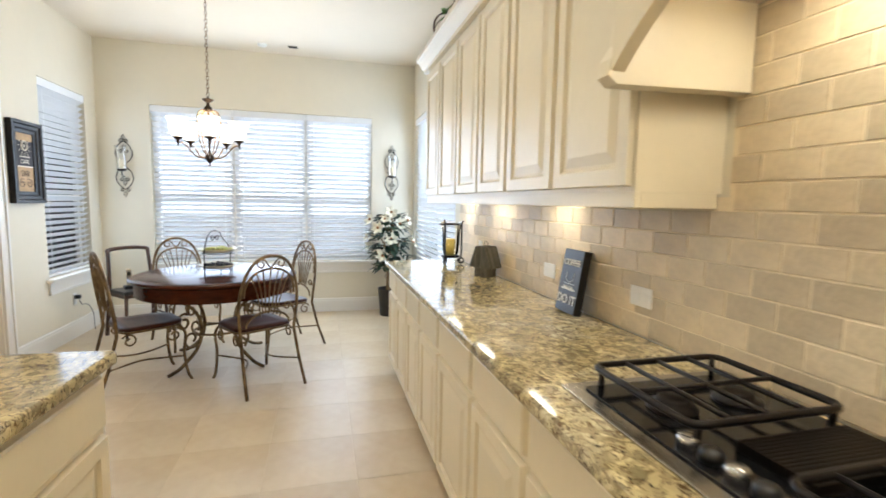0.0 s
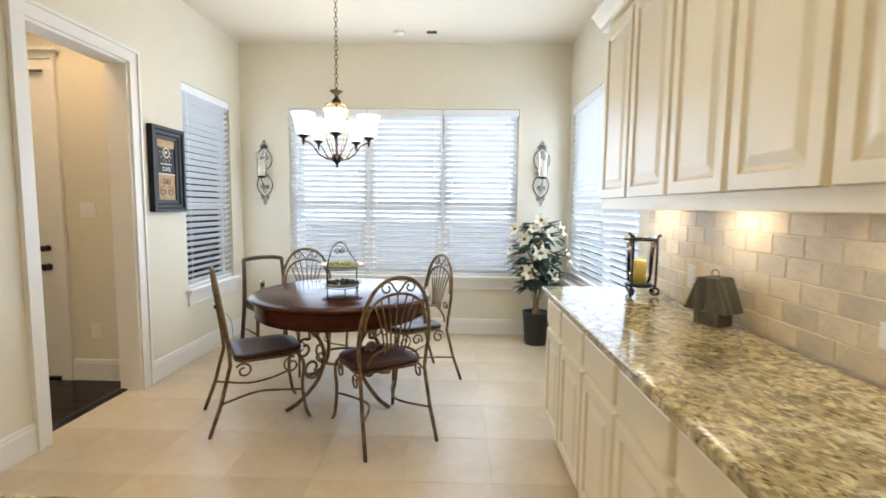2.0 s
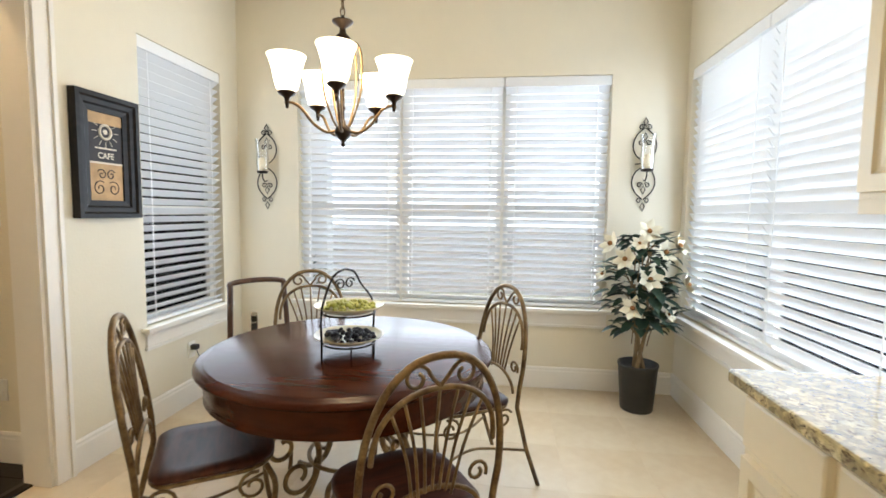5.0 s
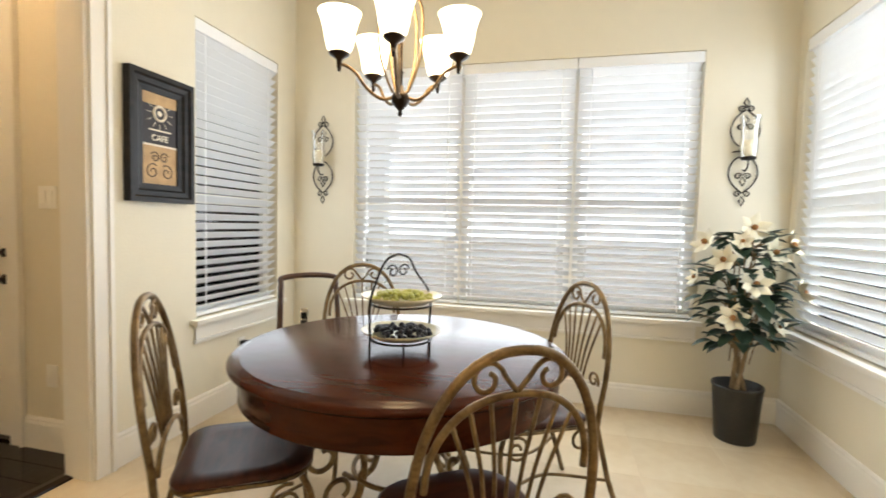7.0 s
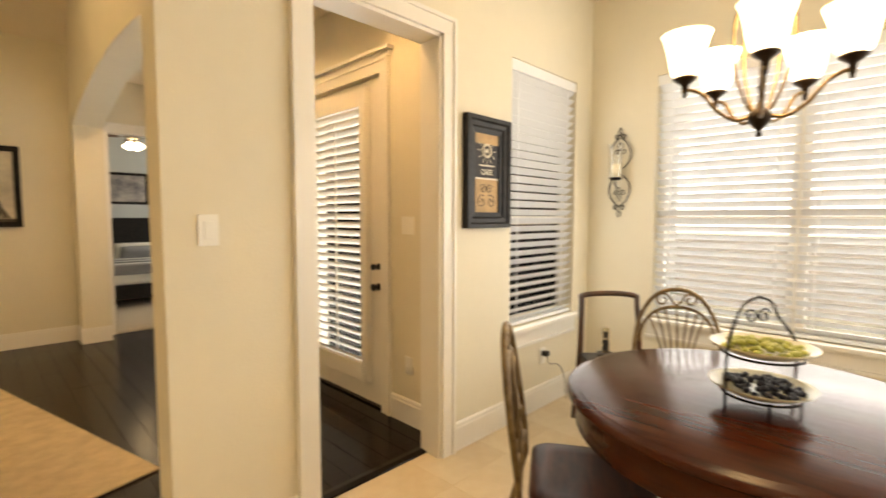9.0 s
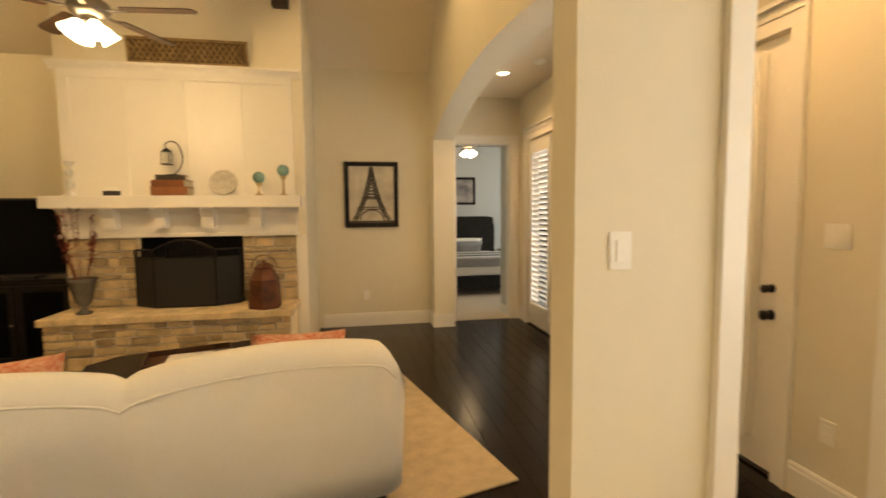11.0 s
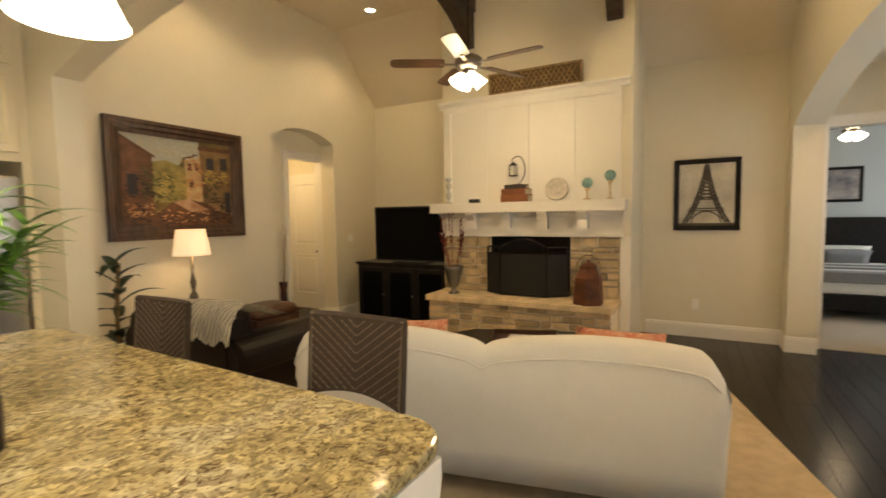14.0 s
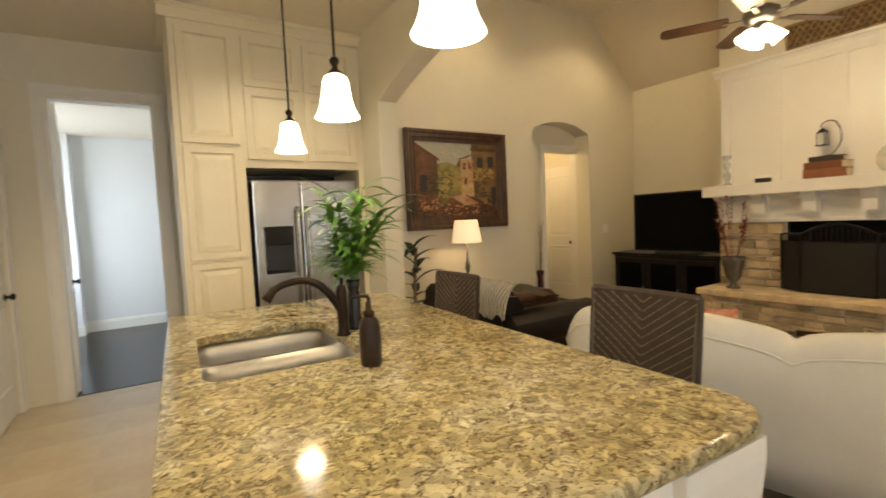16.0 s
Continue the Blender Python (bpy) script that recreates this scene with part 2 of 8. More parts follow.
black_metal = mat("black_metal", (0.018, 0.014, 0.012), 0.4, 0.6, var=0.4, scale=20)
dark_bronze = mat("dark_bronze", (0.045, 0.028, 0.018), 0.35, 0.8, var=0.4, scale=18)
steel = mat("brushed_steel", (0.50, 0.49, 0.47), 0.25, 1.0, var=0.12, scale=6, rvar=0.06)
black_gloss = mat("black_gloss", (0.008, 0.008, 0.009), 0.1, spec=0.5)
black_screen = mat("black_screen", (0.003, 0.003, 0.0035), 0.3, spec=0.08)
black_plastic = mat("black_plastic", (0.012, 0.012, 0.013), 0.4)
plastic_white = mat("white_plastic", (0.86, 0.84, 0.78), 0.3)
blind_white = mat("blind_white", (0.86, 0.87, 0.88), 0.45, var=0.03, scale=5)
sofa_cloth = mat("cream_upholstery", (0.80, 0.77, 0.70), 0.85, var=0.05, scale=5, bump=0.3, bscale=220)
leather = mat("dark_leather", (0.010, 0.0048, 0.0032), 0.45, spec=0.22, var=0.35, scale=7, bump=0.2, bscale=60)
rug_mat = mat("beige_rug", (0.58, 0.46, 0.30), 0.95, var=0.22, scale=11, bump=0.8, bscale=130)
carpet = mat("bedroom_carpet", (0.55, 0.49, 0.40), 0.95, var=0.12, scale=20, bump=0.6, bscale=150)
bed_paint = mat("bedroom_paint", (0.58, 0.62, 0.62), 0.7, var=0.03, scale=2)
hall_paint = mat("hall_paint", (0.74, 0.74, 0.73), 0.7, var=0.03, scale=2)
clear_glass = glass("clear_glass")

# ---- building helpers ----


def mesh_of(name, bm, material, smooth=False):
    me = bpy.data.meshes.new(name)
    bmesh.ops.recalc_face_normals(bm, faces=bm.faces)
    bm.to_mesh(me)
    bm.free()
    for mt in (material if isinstance(material, (list, tuple)) else [material]):
        me.materials.append(mt)
    if smooth:
        me.shade_smooth()
    return me


def part(name, bm, material, parent=None, label="", m=None, smooth=False):
    """Links a bmesh as one mesh object under a thing or under a part."""
    ob = new(name, mesh_of(name, bm, material, smooth))
    if parent:
        ob.parent = parent
    if m is not None:
        ob.matrix_basis = m
    if label:
        tagged(ob, label)
    return ob


def twin(ob, m, parent=None):
    """Another object on the same mesh."""
    o = new(ob.name.split(".")[0], ob.data)
    o.parent = parent or ob.parent
    o.matrix_basis = m
    if "label" in ob:
        o["label"] = ob["label"]
    return o


def thing(name, m, label, category, group=""):
    ob = new(name)
    ob.empty_display_size = 0.1
    ob.matrix_basis = m
    return tagged(ob, label, category, group)


def add_box(bm, x0, x1, y0, y1, z0, z1, bevel=0.0, mi=0):
    v = [bm.verts.new((x, y, z)) for z in (z0, z1) for x, y in ((x0, y0), (x1, y0), (x1, y1), (x0, y1))]
    fs = [bm.faces.new([v[i] for i in q]) for q in ((3, 2, 1, 0), (4, 5, 6, 7), (0, 1, 5, 4), (1, 2, 6, 5), (2, 3, 7, 6), (3, 0, 4, 7))]
    for f in fs:
        f.material_index = mi
    if bevel:
        es = list({e for f in fs for e in f.edges})
        bmesh.ops.bevel(bm, geom=es, offset=bevel, segments=2, affect="EDGES", profile=0.7)
    return fs


def box(x0, x1, y0, y1, z0, z1, bevel=0.0):
    bm = bmesh.new()
    add_box(bm, min(x0, x1), max(x0, x1), min(y0, y1), max(y0, y1), z0, z1, bevel)
    return bm


def boxes(*bs, bevel=0.0):
    bm = bmesh.new()
    for b in bs:
        add_box(bm, *b, bevel)
    return bm


def cyl(r, h, seg=24, r2=None, z=0.0, bevel=0.0, bm=None, at=(0, 0)):
    bm = bm or bmesh.new()
    lathe([(0, z), (r, z), (r2 if r2 is not None else r, z + h), (0, z + h)], seg, bm, at)
    return bm


def lathe(profile, seg=24, bm=None, at=(0, 0), m=None):
    """Turns a profile of (radius, height) round the z axis."""
    bm = bm or bmesh.new()
    rings = []
    for r, z in profile:
        if r < 1e-5:
            rings.append([bm.verts.new((at[0], at[1], z))])
        else:
            rings.append([bm.verts.new((at[0] + r * math.cos(2 * math.pi * i / seg), at[1] + r * math.sin(2 * math.pi * i / seg), z)) for i in range(seg)])
    for a, b in zip(rings, rings[1:]):
        for i in range(seg):
            j = (i + 1) % seg
            if len(a) == 1 and len(b) == 1:
                continue
            if len(a) == 1:
                bm.faces.new((a[0], b[i], b[j]))
            elif len(b) == 1:
                bm.faces.new((a[i], a[j], b[0]))
            else:
                bm.faces.new((a[i], a[j], b[j], b[i]))
    if m is not None:
        bmesh.ops.transform(bm, matrix=m, verts=[v for rg in rings for v in rg])
    return bm


def tube(points, r, seg=8, bm=None, closed=False, r_end=None):
    """A round rod along points."""
    bm = bm or bmesh.new()
    pts = [Vector(p) for p in points]
    n = len(pts)
    rings = []
    up = None
    for i, p in enumerate(pts):
        if closed:
            d = (pts[(i + 1) % n] - pts[i - 1]).normalized()
        else:
            d = (pts[min(i + 1, n - 1)] - pts[max(i - 1, 0)]).normalized()
        if up is None:
            up = d.orthogonal().normalized()
        up = (up - d * up.dot(d)).normalized()
        side = d.cross(up)
        rr = r if r_end is None else r + (r_end - r) * i / (n - 1)
        rings.append([bm.verts.new(p + (up * math.cos(2 * math.pi * k / seg) + side * math.sin(2 * math.pi * k / seg)) * rr) for k in range(seg)])
    for i in range(n if closed else n - 1):
        a, b = rings[i], rings[(i + 1) % n]
        for k in range(seg):
            bm.faces.new((a[k], a[(k + 1) % seg], b[(k + 1) % seg], b[k]))
    if not closed:
        bm.faces.new(rings[0][::-1])
        bm.faces.new(rings[-1])
    return bm


def smooth_path(pts, n=8):
    """A Catmull-Rom line through a few points."""
    p = [Vector(q) for q in pts]
    p = [2 * p[0] - p[1]] + p + [2 * p[-1] - p[-2]]
    out = []
    for i in range(1, len(p) - 2):
        for k in range(n):
            t = k / n
            out.append(0.5 * ((2 * p[i]) + (p[i + 1] - p[i - 1]) * t + (2 * p[i - 1] - 5 * p[i] + 4 * p[i + 1] - p[i + 2]) * t * t + (3 * p[i] - p[i - 1] - 3 * p[i + 1] + p[i + 2]) * t ** 3))
    return out + [p[-2]]


def spiral(c, r0, r1, a0, turns, plane="xz", n=20, y=0.0):
    """A scroll: points of a spiral in a plane."""
    out = []
    for i in range(n + 1):
        t = i / n
        a, r = a0 + turns * 2 * math.pi * t, r0 + (r1 - r0) * t
        u, w = c[0] + r * math.cos(a), c[1] + r * math.sin(a)
        out.append((u, y, w) if plane == "xz" else ((y, u, w) if plane == "yz" else (u, w, y)))
    return out


def prism(outline, axis, a0, a1, bm=None):
    """A closed outline in a plane, drawn out along an axis from a0 to a1. Outline pairs are (y, z), (x, z) or (x, y)."""
    bm = bm or bmesh.new()

    def at(u, w, a):
        return {"x": (a, u, w), "y": (u, a, w), "z": (u, w, a)}[axis]

    A = [bm.verts.new(at(u, w, a0)) for u, w in outline]
    B = [bm.verts.new(at(u, w, a1)) for u, w in outline]
    bm.faces.new(A)
    bm.faces.new(B[::-1])
    for i in range(len(A)):
        j = (i + 1) % len(A)
        bm.faces.new((A[i], A[j], B[j], B[i]))
    return bm


def wall_mesh(axis, u0, u1, a0, a1, z0, z1, holes=()):
    """A wall along u with thickness a0..a1 across it and rectangular holes (u0, u1, z0, z1). axis is the way across it."""
    bm = bmesh.new()
    us = sorted({u0, u1, *[h[0] for h in holes], *[h[1] for h in holes]})
    for ua, ub in zip(us, us[1:]):
        cuts = sorted([(h[2], h[3]) for h in holes if h[0] <= ua + 1e-6 and h[1] >= ub - 1e-6])
        z = z0
        for c0, c1 in cuts + [(z1, z1)]:
            if c0 > z + 1e-6:
                if axis == "x":
                    add_box(bm, a0, a1, ua, ub, z, c0)
                else:
                    add_box(bm, ua, ub, a0, a1, z, c0)
            z = max(z, c1)
    return bm


def arch_z(u, u0, u1, spring, rise):
    h = (u1 - u0) / 2
    R = (h * h + rise * rise) / (2 * rise)
    d = u - (u0 + u1) / 2
    return spring + rise - R + math.sqrt(max(0, R * R - d * d))


def arch_fill(axis, u0, u1, a0, a1, spring, rise, top, n=28):
    """The wall above a segmental arch."""
    lower = [(u0 + (u1 - u0) * i / n, arch_z(u0 + (u1 - u0) * i / n, u0, u1, spring, rise)) for i in range(n + 1)]
    return prism(lower + [(u1, top), (u0, top)], axis, a0, a1)


def structure(name, bm, material, label=""):
    return tagged(part(name, bm, material), label, kind="structure")

# ---- the shell ----
XL, XLW, YN, XR, HC = -2.46, -2.63, 7.61, 1.04, 3.075
YC, XF, YS, YA, YA2 = 6.07, -7.16, -0.608, 4.84, 5.10
KY = -0.10                   # front of the fridge cabinets
EAVE, FLAT, XFLAT = 3.235, 4.15, -6.25
W_TOP, W_SILL = 2.41, 0.64
NW0, NW1 = -1.945, 0.51     # north window
LW0, LW1 = 6.55, 7.37       # small west window
RW0, RW1 = 5.64, 7.53       # east window
OP0, OP1, OPH = 5.12, 5.91, 2.375   # cased opening to the corridor
FD0, FD1, FDH = -6.85, -3.20, 2.36   # french doors
COL = 4.542


def merged(bm, other):
    tmp = bpy.data.meshes.new("merge")
    other.to_mesh(tmp)
    other.free()
    bm.from_mesh(tmp)
    bpy.data.meshes.remove(tmp)
    return bm


def rounded_edges(ob, width=0.018):
    b = ob.modifiers.new("bevel", "BEVEL")
    b.width, b.segments, b.limit_method, b.angle_limit = width, 3, "ANGLE", radians(60)
    return ob


structure("wall_north", wall_mesh("y", XL - 0.15, XR + 0.15, YN, YN + 0.15, -0.1, HC, [(NW0, NW1, W_SILL, W_TOP)]), wall_paint)
structure("wall_west", wall_mesh("x", COL, YN, XL - 0.15, XL, -0.1, HC, [(OP0, OP1, -1, OPH), (LW0, LW1, W_SILL, W_TOP)]), wall_paint)
structure("wall_east", wall_mesh("x", -1.35, YN, XR, XR + 0.15, -0.1, HC, [(RW0, RW1, W_SILL, W_TOP)]), wall_paint)
structure("wall_corridor_north", wall_mesh("y", XF, XL - 0.15, YC, YC + 0.15, -0.1, EAVE, [(FD0, FD1, -1, FDH)]), wall_paint)
structure("wall_fireplace", wall_mesh("x", YS - 0.15, YC + 0.15, XF - 0.15, XF, -0.1, 4.4, [(5.17, 5.94, -1, 2.37)]), wall_paint)
bm = arch_fill("y", -6.88, XLW, YA, YA2, 2.345, 0.30, 4.4)
add_box(bm, XF, -6.88, YA, YA2, -0.1, 4.4)
structure("wall_corridor_arch", bm, wall_paint)
bm = arch_fill("x", 0.28, COL, XLW, XL, 2.43, 0.35, 4.4)
add_box(bm, XLW, XL, -1.35, 0.28, -0.1, 4.4)
add_box(bm, XLW, XL - 0.15, COL, YA2, -0.1, 4.4)
add_box(bm, XLW, XL - 0.15, YA2, YC, HC - 0.1, 4.4)
structure("wall_kitchen_arch", bm, wall_paint)
bm = wall_mesh("y", XF, XLW, YS - 0.24, YS, -0.1, 4.4, [(-6.13, -5.03, -1, 2.9)])
merged(bm, arch_fill("y", -6.13, -5.03, YS - 0.24, YS, 2.525, 0.14, 2.9))
structure("wall_living_south", bm, wall_paint)
structure("wall_hall_door", wall_mesh("y", -6.6, -4.8, YS - 0.39, YS - 0.24, -0.1, 2.9, [(-6.18, -5.48, -1, 2.32)]), wall_paint)
# kitchen south: a return with a door, and the doorway to the back hall
structure("wall_kitchen_stub", box(0.21, XR, -0.22, -0.10, -0.1, HC), wall_paint)
structure("wall_pantry_side", wall_mesh("x", -1.2, -0.22, 0.21, 0.33, -0.1, HC, [(-1.10, -0.34, -1, 2.40)]), wall_paint)
structure("wall_kitchen_south", wall_mesh("y", XL, XR, -1.35, -1.2, -0.1, HC, [(-0.875, -0.11, -1, 2.60)]), wall_paint)
structure("wall_back_hall", box(-1.7, 1.2, -4.75, -4.6, -0.1, 2.9), hall_paint)
structure("wall_back_hall_west", box(-1.7, -1.55, -4.6, -1.35, -0.1, 2.9), hall_paint)
structure("wall_back_hall_east", wall_mesh("x", -4.6, -1.35, 0.90, 1.05, -0.1, 2.9, [(-4.1, -2.6, 0.6, 2.4)]), hall_paint)
structure("wall_back_hall_jog", box(0.10, 0.90, -4.6, -4.35, -0.1, 2.9), hall_paint)
structure("ceiling_back_hall", box(-1.7, 1.2, -4.75, -1.35, 2.85, 2.95), ceil_paint)
structure("floor_back_hall", box(-1.55, 0.90, -4.6, -1.28, -0.1, 0.003), dark_wood)
# beds of the floors
structure("floor_tile_bed", box(-2.60, XR, -1.27, YN, -0.12, -0.0015), floor_grout)
structure("floor_wood_bed", box(XF, -2.603, -2.2, YC, -0.12, -0.004), black_wood)
structure("floor_threshold", prism([(-2.64, 0.0), (-2.56, 0.0), (-2.565, 0.008), (-2.6, 0.012), (-2.635, 0.008)], "y", OP0, OP1), dark_wood)
# ceilings
structure("ceiling", box(XL - 0.15, XR + 0.15, -1.65, YN + 0.15, HC, HC + 0.1), ceil_paint)
structure("ceiling_corridor", box(XF, XL - 0.15, YA2, YC, 2.955, 3.05), ceil_paint)
dz = (FLAT - EAVE) / (XFLAT - XF) * 0.15
structure("ceiling_slope", prism([(XF - 0.15, EAVE - dz), (XFLAT, FLAT), (XFLAT, FLAT + 0.12), (XF - 0.15, EAVE + 0.1)], "y", YS - 0.15, YA), ceil_paint)
structure("ceiling_flat", box(XFLAT, XL, YS - 0.15, YA, FLAT, FLAT + 0.12), ceil_paint)
# bedroom beyond the corridor
structure("wall_bedroom_west", box(-11.35, -11.2, 3.0, 8.5, 0, 3.0), bed_paint)
structure("wall_bedroom_south", box(-11.2, XF - 0.15, 2.85, 3.0, 0, 3.0), bed_paint)
structure("wall_bedroom_north", wall_mesh("y", -11.2, XF - 0.15, 8.5, 8.65, 0, 3.0, [(-10.2, -8.6, 0.8, 2.3)]), bed_paint)
structure("wall_bedroom_entry", box(-7.66, XF - 0.15, 5.955, 6.085, 0, 3.0), bed_paint)
structure("ceiling_bedroom", box(-11.35, XF - 0.15, 2.85, 8.65, 3.0, 3.1), white_paint)
structure("floor_bedroom", box(-11.35, XF - 0.02, 2.85, 8.65, -0.1, 0.004), carpet)
# small hall south of the living room
structure("wall_hall_south", box(-7.2, -3.6, -2.35, -2.2, 0, 2.9), wall_paint)
structure("wall_hall_west", wall_mesh("x", -2.2, YS - 0.39, -6.75, -6.6, 0, 2.9), wall_paint)
structure("wall_hall_east", box(-5.09, -4.95, -2.2, YS - 0.39, 0, 2.9), wall_paint)
structure("ceiling_hall", box(-7.2, -3.6, -2.35, YS - 0.392, 2.62, 2.7), ceil_paint)
# ground outside, and a fence and patio past the windows
structure("ground", box(-80, 80, -80, 120, -0.5, -0.3), mat("dry_lawn", (0.42, 0.41, 0.31), 0.95, var=0.4, scale=3, bump=0.6))
structure("patio", box(-9, XL - 0.15, YC + 0.15, 11, -0.3, -0.06), mat("patio_concrete", (0.68, 0.67, 0.64), 0.9, var=0.15, scale=4, bump=0.3))
fence = mat("fence_board", (0.50, 0.46, 0.42), 0.85, var=0.25, scale=5, bump=0.3)
structure("fence", box(-14, 8, 14.0, 14.06, -0.3, 1.0), fence)
# glowing panels added far off to brighten what the windows show
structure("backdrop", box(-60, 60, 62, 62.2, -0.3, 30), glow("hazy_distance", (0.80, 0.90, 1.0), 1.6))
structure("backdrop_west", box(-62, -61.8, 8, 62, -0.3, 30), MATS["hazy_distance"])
structure("patio_roof", boxes((-9, XL - 0.15, YC + 0.15, 10.6, 2.72, 2.86), (-9, XL - 0.15, 10.4, 10.6, 2.45, 2.72)), white_paint)
for px in (-8.9, -5.6, XL - 0.42):
    structure("patio_post", box(px - 0.12, px + 0.12, 10.38, 10.62, -0.06, 2.45, 0.01), white_paint)
structure("fence_side", box(7.0, 7.06, -4, 14, -0.3, 1.2), fence)

# ---- trim ----


def baseboard(axis, a, side, u0, u1, h=0.17, t=0.016):
    """A moulded baseboard on a wall face at a; side is the way it stands off."""
    s = side
    prof = [(a, 0.001), (a + s * t, 0.001), (a + s * t, h - 0.035), (a + s * t * 0.75, h - 0.022), (a + s * t * 0.8, h - 0.012), (a + s * t * 0.4, h), (a, h)]
    bm = bmesh.new()
    if axis == "y":      # runs along x, stands off in y
        A = [bm.verts.new((u0, p, z)) for p, z in prof]
        B = [bm.verts.new((u1, p, z)) for p, z in prof]
    else:
        A = [bm.verts.new((p, u0, z)) for p, z in prof]
        B = [bm.verts.new((p, u1, z)) for p, z in prof]
    bm.faces.new(A)
    bm.faces.new(B[::-1])
    for i in range(len(A)):
        j = (i + 1) % len(A)
        bm.faces.new((A[i], A[j], B[j], B[i]))
    return structure("baseboard", bm, white_paint)


baseboard("y", YN, -1, XL + 0.016, XR - 0.016)
baseboard("x", XL, 1, OP1 + 0.096, YN)
baseboard("x", XL, 1, COL, OP0 - 0.096)
baseboard("y", COL, -1, XLW, XL + 0.016)
baseboard("x", XR, -1, 5.47, YN)
baseboard("y", YC, -1, FD1 + 0.096, XL - 0.15)
baseboard("y", YC, -1, XF, FD0 - 0.11)
baseboard("x", XF, 1, 3.46, YA)
baseboard("x", XF, 1, YS, 1.30)
baseboard("y", YA, -1, XF + 0.016, -6.862)
baseboard("x", -6.88, 1, YA - 0.016, YA2)
baseboard("y", YS, 1, -5.03, XLW)
baseboard("y", YS, 1, XF + 0.016, -6.13)
baseboard("x", -6.13, 1, YS - 0.24, YS + 0.016)
baseboard("x", -5.03, -1, YS - 0.24, YS + 0.016)
baseboard("x", XLW, -1, YS, 0.296)
baseboard("y", 0.28, 1, XLW - 0.016, XL + 0.016)
baseboard("x", XLW, -1, COL, YA)
baseboard("y", -0.10, 1, 0.21 - 0.016, 0.43)
baseboard("x", 0.21, -1, -0.26, -0.10)
baseboard("y", -4.6, 1, -1.55, 0.10, 0.16)
baseboard("x", 0.10, -1, -4.6, -4.35, 0.16)
baseboard("y", -4.35, 1, 0.084, 0.90, 0.16)
baseboard("x", -5.09, -1, -2.2, YS - 0.39, 0.14)
baseboard("y", -2.2, 1, -6.6, -5.09, 0.14)
baseboard("y", 5.955, -1, -7.66, XF - 0.15, 0.12)


def casing(name, axis, a, side, u0, u1, top, w=0.095, t=0.02, crown=False):
    """Door casing on a wall face: two stiles and a head with a stepped profile."""
    bm = bmesh.new()
    lo, hi = sorted((a, a + side * t))
    lo2, hi2 = sorted((a, a + side * t * 1.5))

    def put(ua, ub, za, zb, p, q):
        if axis == "x":
            add_box(bm, p, q, ua, ub, za, zb, 0.003)
        else:
            add_box(bm, ua, ub, p, q, za, zb, 0.003)

    r = w - 0.022
    for s in (-1, 1):
        e = u0 if s < 0 else u1
        put(*sorted((e, e + s * r)), 0.0, top, lo, hi)
        put(*sorted((e + s * r, e + s * w)), 0.0, top + w, lo2, hi2)
    put(u0 - r, u1 + r, top, top + r, lo, hi)
    put(u0 - r, u1 + r, top + r, top + w, lo2, hi2)
    if crown:
        lo3, hi3 = sorted((a, a + side * t * 3))
        put(u0 - w - 0.02, u1 + w + 0.02, top + w, top + w + 0.03, lo2, hi2)
        put(u0 - w - 0.04, u1 + w + 0.04, top + w + 0.03, top + w + 0.055, lo3, hi3)
    return structure(name, bm, white_paint)


def jamb(axis, u0, u1, top, a0, a1, t=0.018):
    bm = bmesh.new()
    for ua, ub, za, zb in ((u0, u0 + t, 0, top), (u1 - t, u1, 0, top), (u0, u1, top - t, top)):
        if axis == "x":
            add_box(bm, a0, a1, ua, ub, za, zb)
        else:
            add_box(bm, ua, ub, a0, a1, za, zb)
    return structure("trim", bm, white_paint)


casing("door_casing_1", "x", XL, 1, OP0, OP1, OPH)
jamb("x", OP0, OP1, OPH, XL - 0.152, XL + 0.002)
casing("door_casing_2", "y", YC, -1, FD0, FD1, FDH, crown=True)
casing("door_casing_3", "x", XF, 1, 5.17, 5.94, 2.37)
jamb("x", 5.17, 5.94, 2.37, XF - 0.152, XF + 0.002)
casing("door_casing_4", "y", YS - 0.24, 1, -6.18, -5.48, 2.32, w=0.08)
jamb("y", -6.18, -5.48, 2.32, YS - 0.392, YS - 0.238)
casing("door_casing_5", "y", -1.2, 1, -0.875, -0.11, 2.60, w=0.09)
jamb("y", -0.875, -0.11, 2.60, -1.352, -1.198)
casing("door_casing_6", "x", 0.21, -1, -1.10, -0.34, 2.40, w=0.08)


def sill(axis, a, side, u0, u1, z):
    """A window stool with an apron under it."""
    bm = bmesh.new()
    for d, ext, za, zb in ((0.055, 0.05, z - 0.028, z), (0.022, 0.02, z - 0.05, z - 0.028), (0.016, 0.02, z - 0.125, z - 0.05), (0.024, 0.03, z - 0.145, z - 0.125)):
        lo, hi = sorted((a, a + side * d))
        if axis == "x":
            add_box(bm, lo, hi, u0 - ext, u1 + ext, za, zb, 0.004)
        else:
            add_box(bm, u0 - ext, u1 + ext, lo, hi, za, zb, 0.004)
    return structure("window_sill", bm, white_paint)


sill("y", YN, -1, NW0, NW1, W_SILL)
sill("x", XL, 1, LW0, LW1, W_SILL)
sill("x", XR, -1, RW0, RW1, W_SILL)

# ---- windows with blinds ----


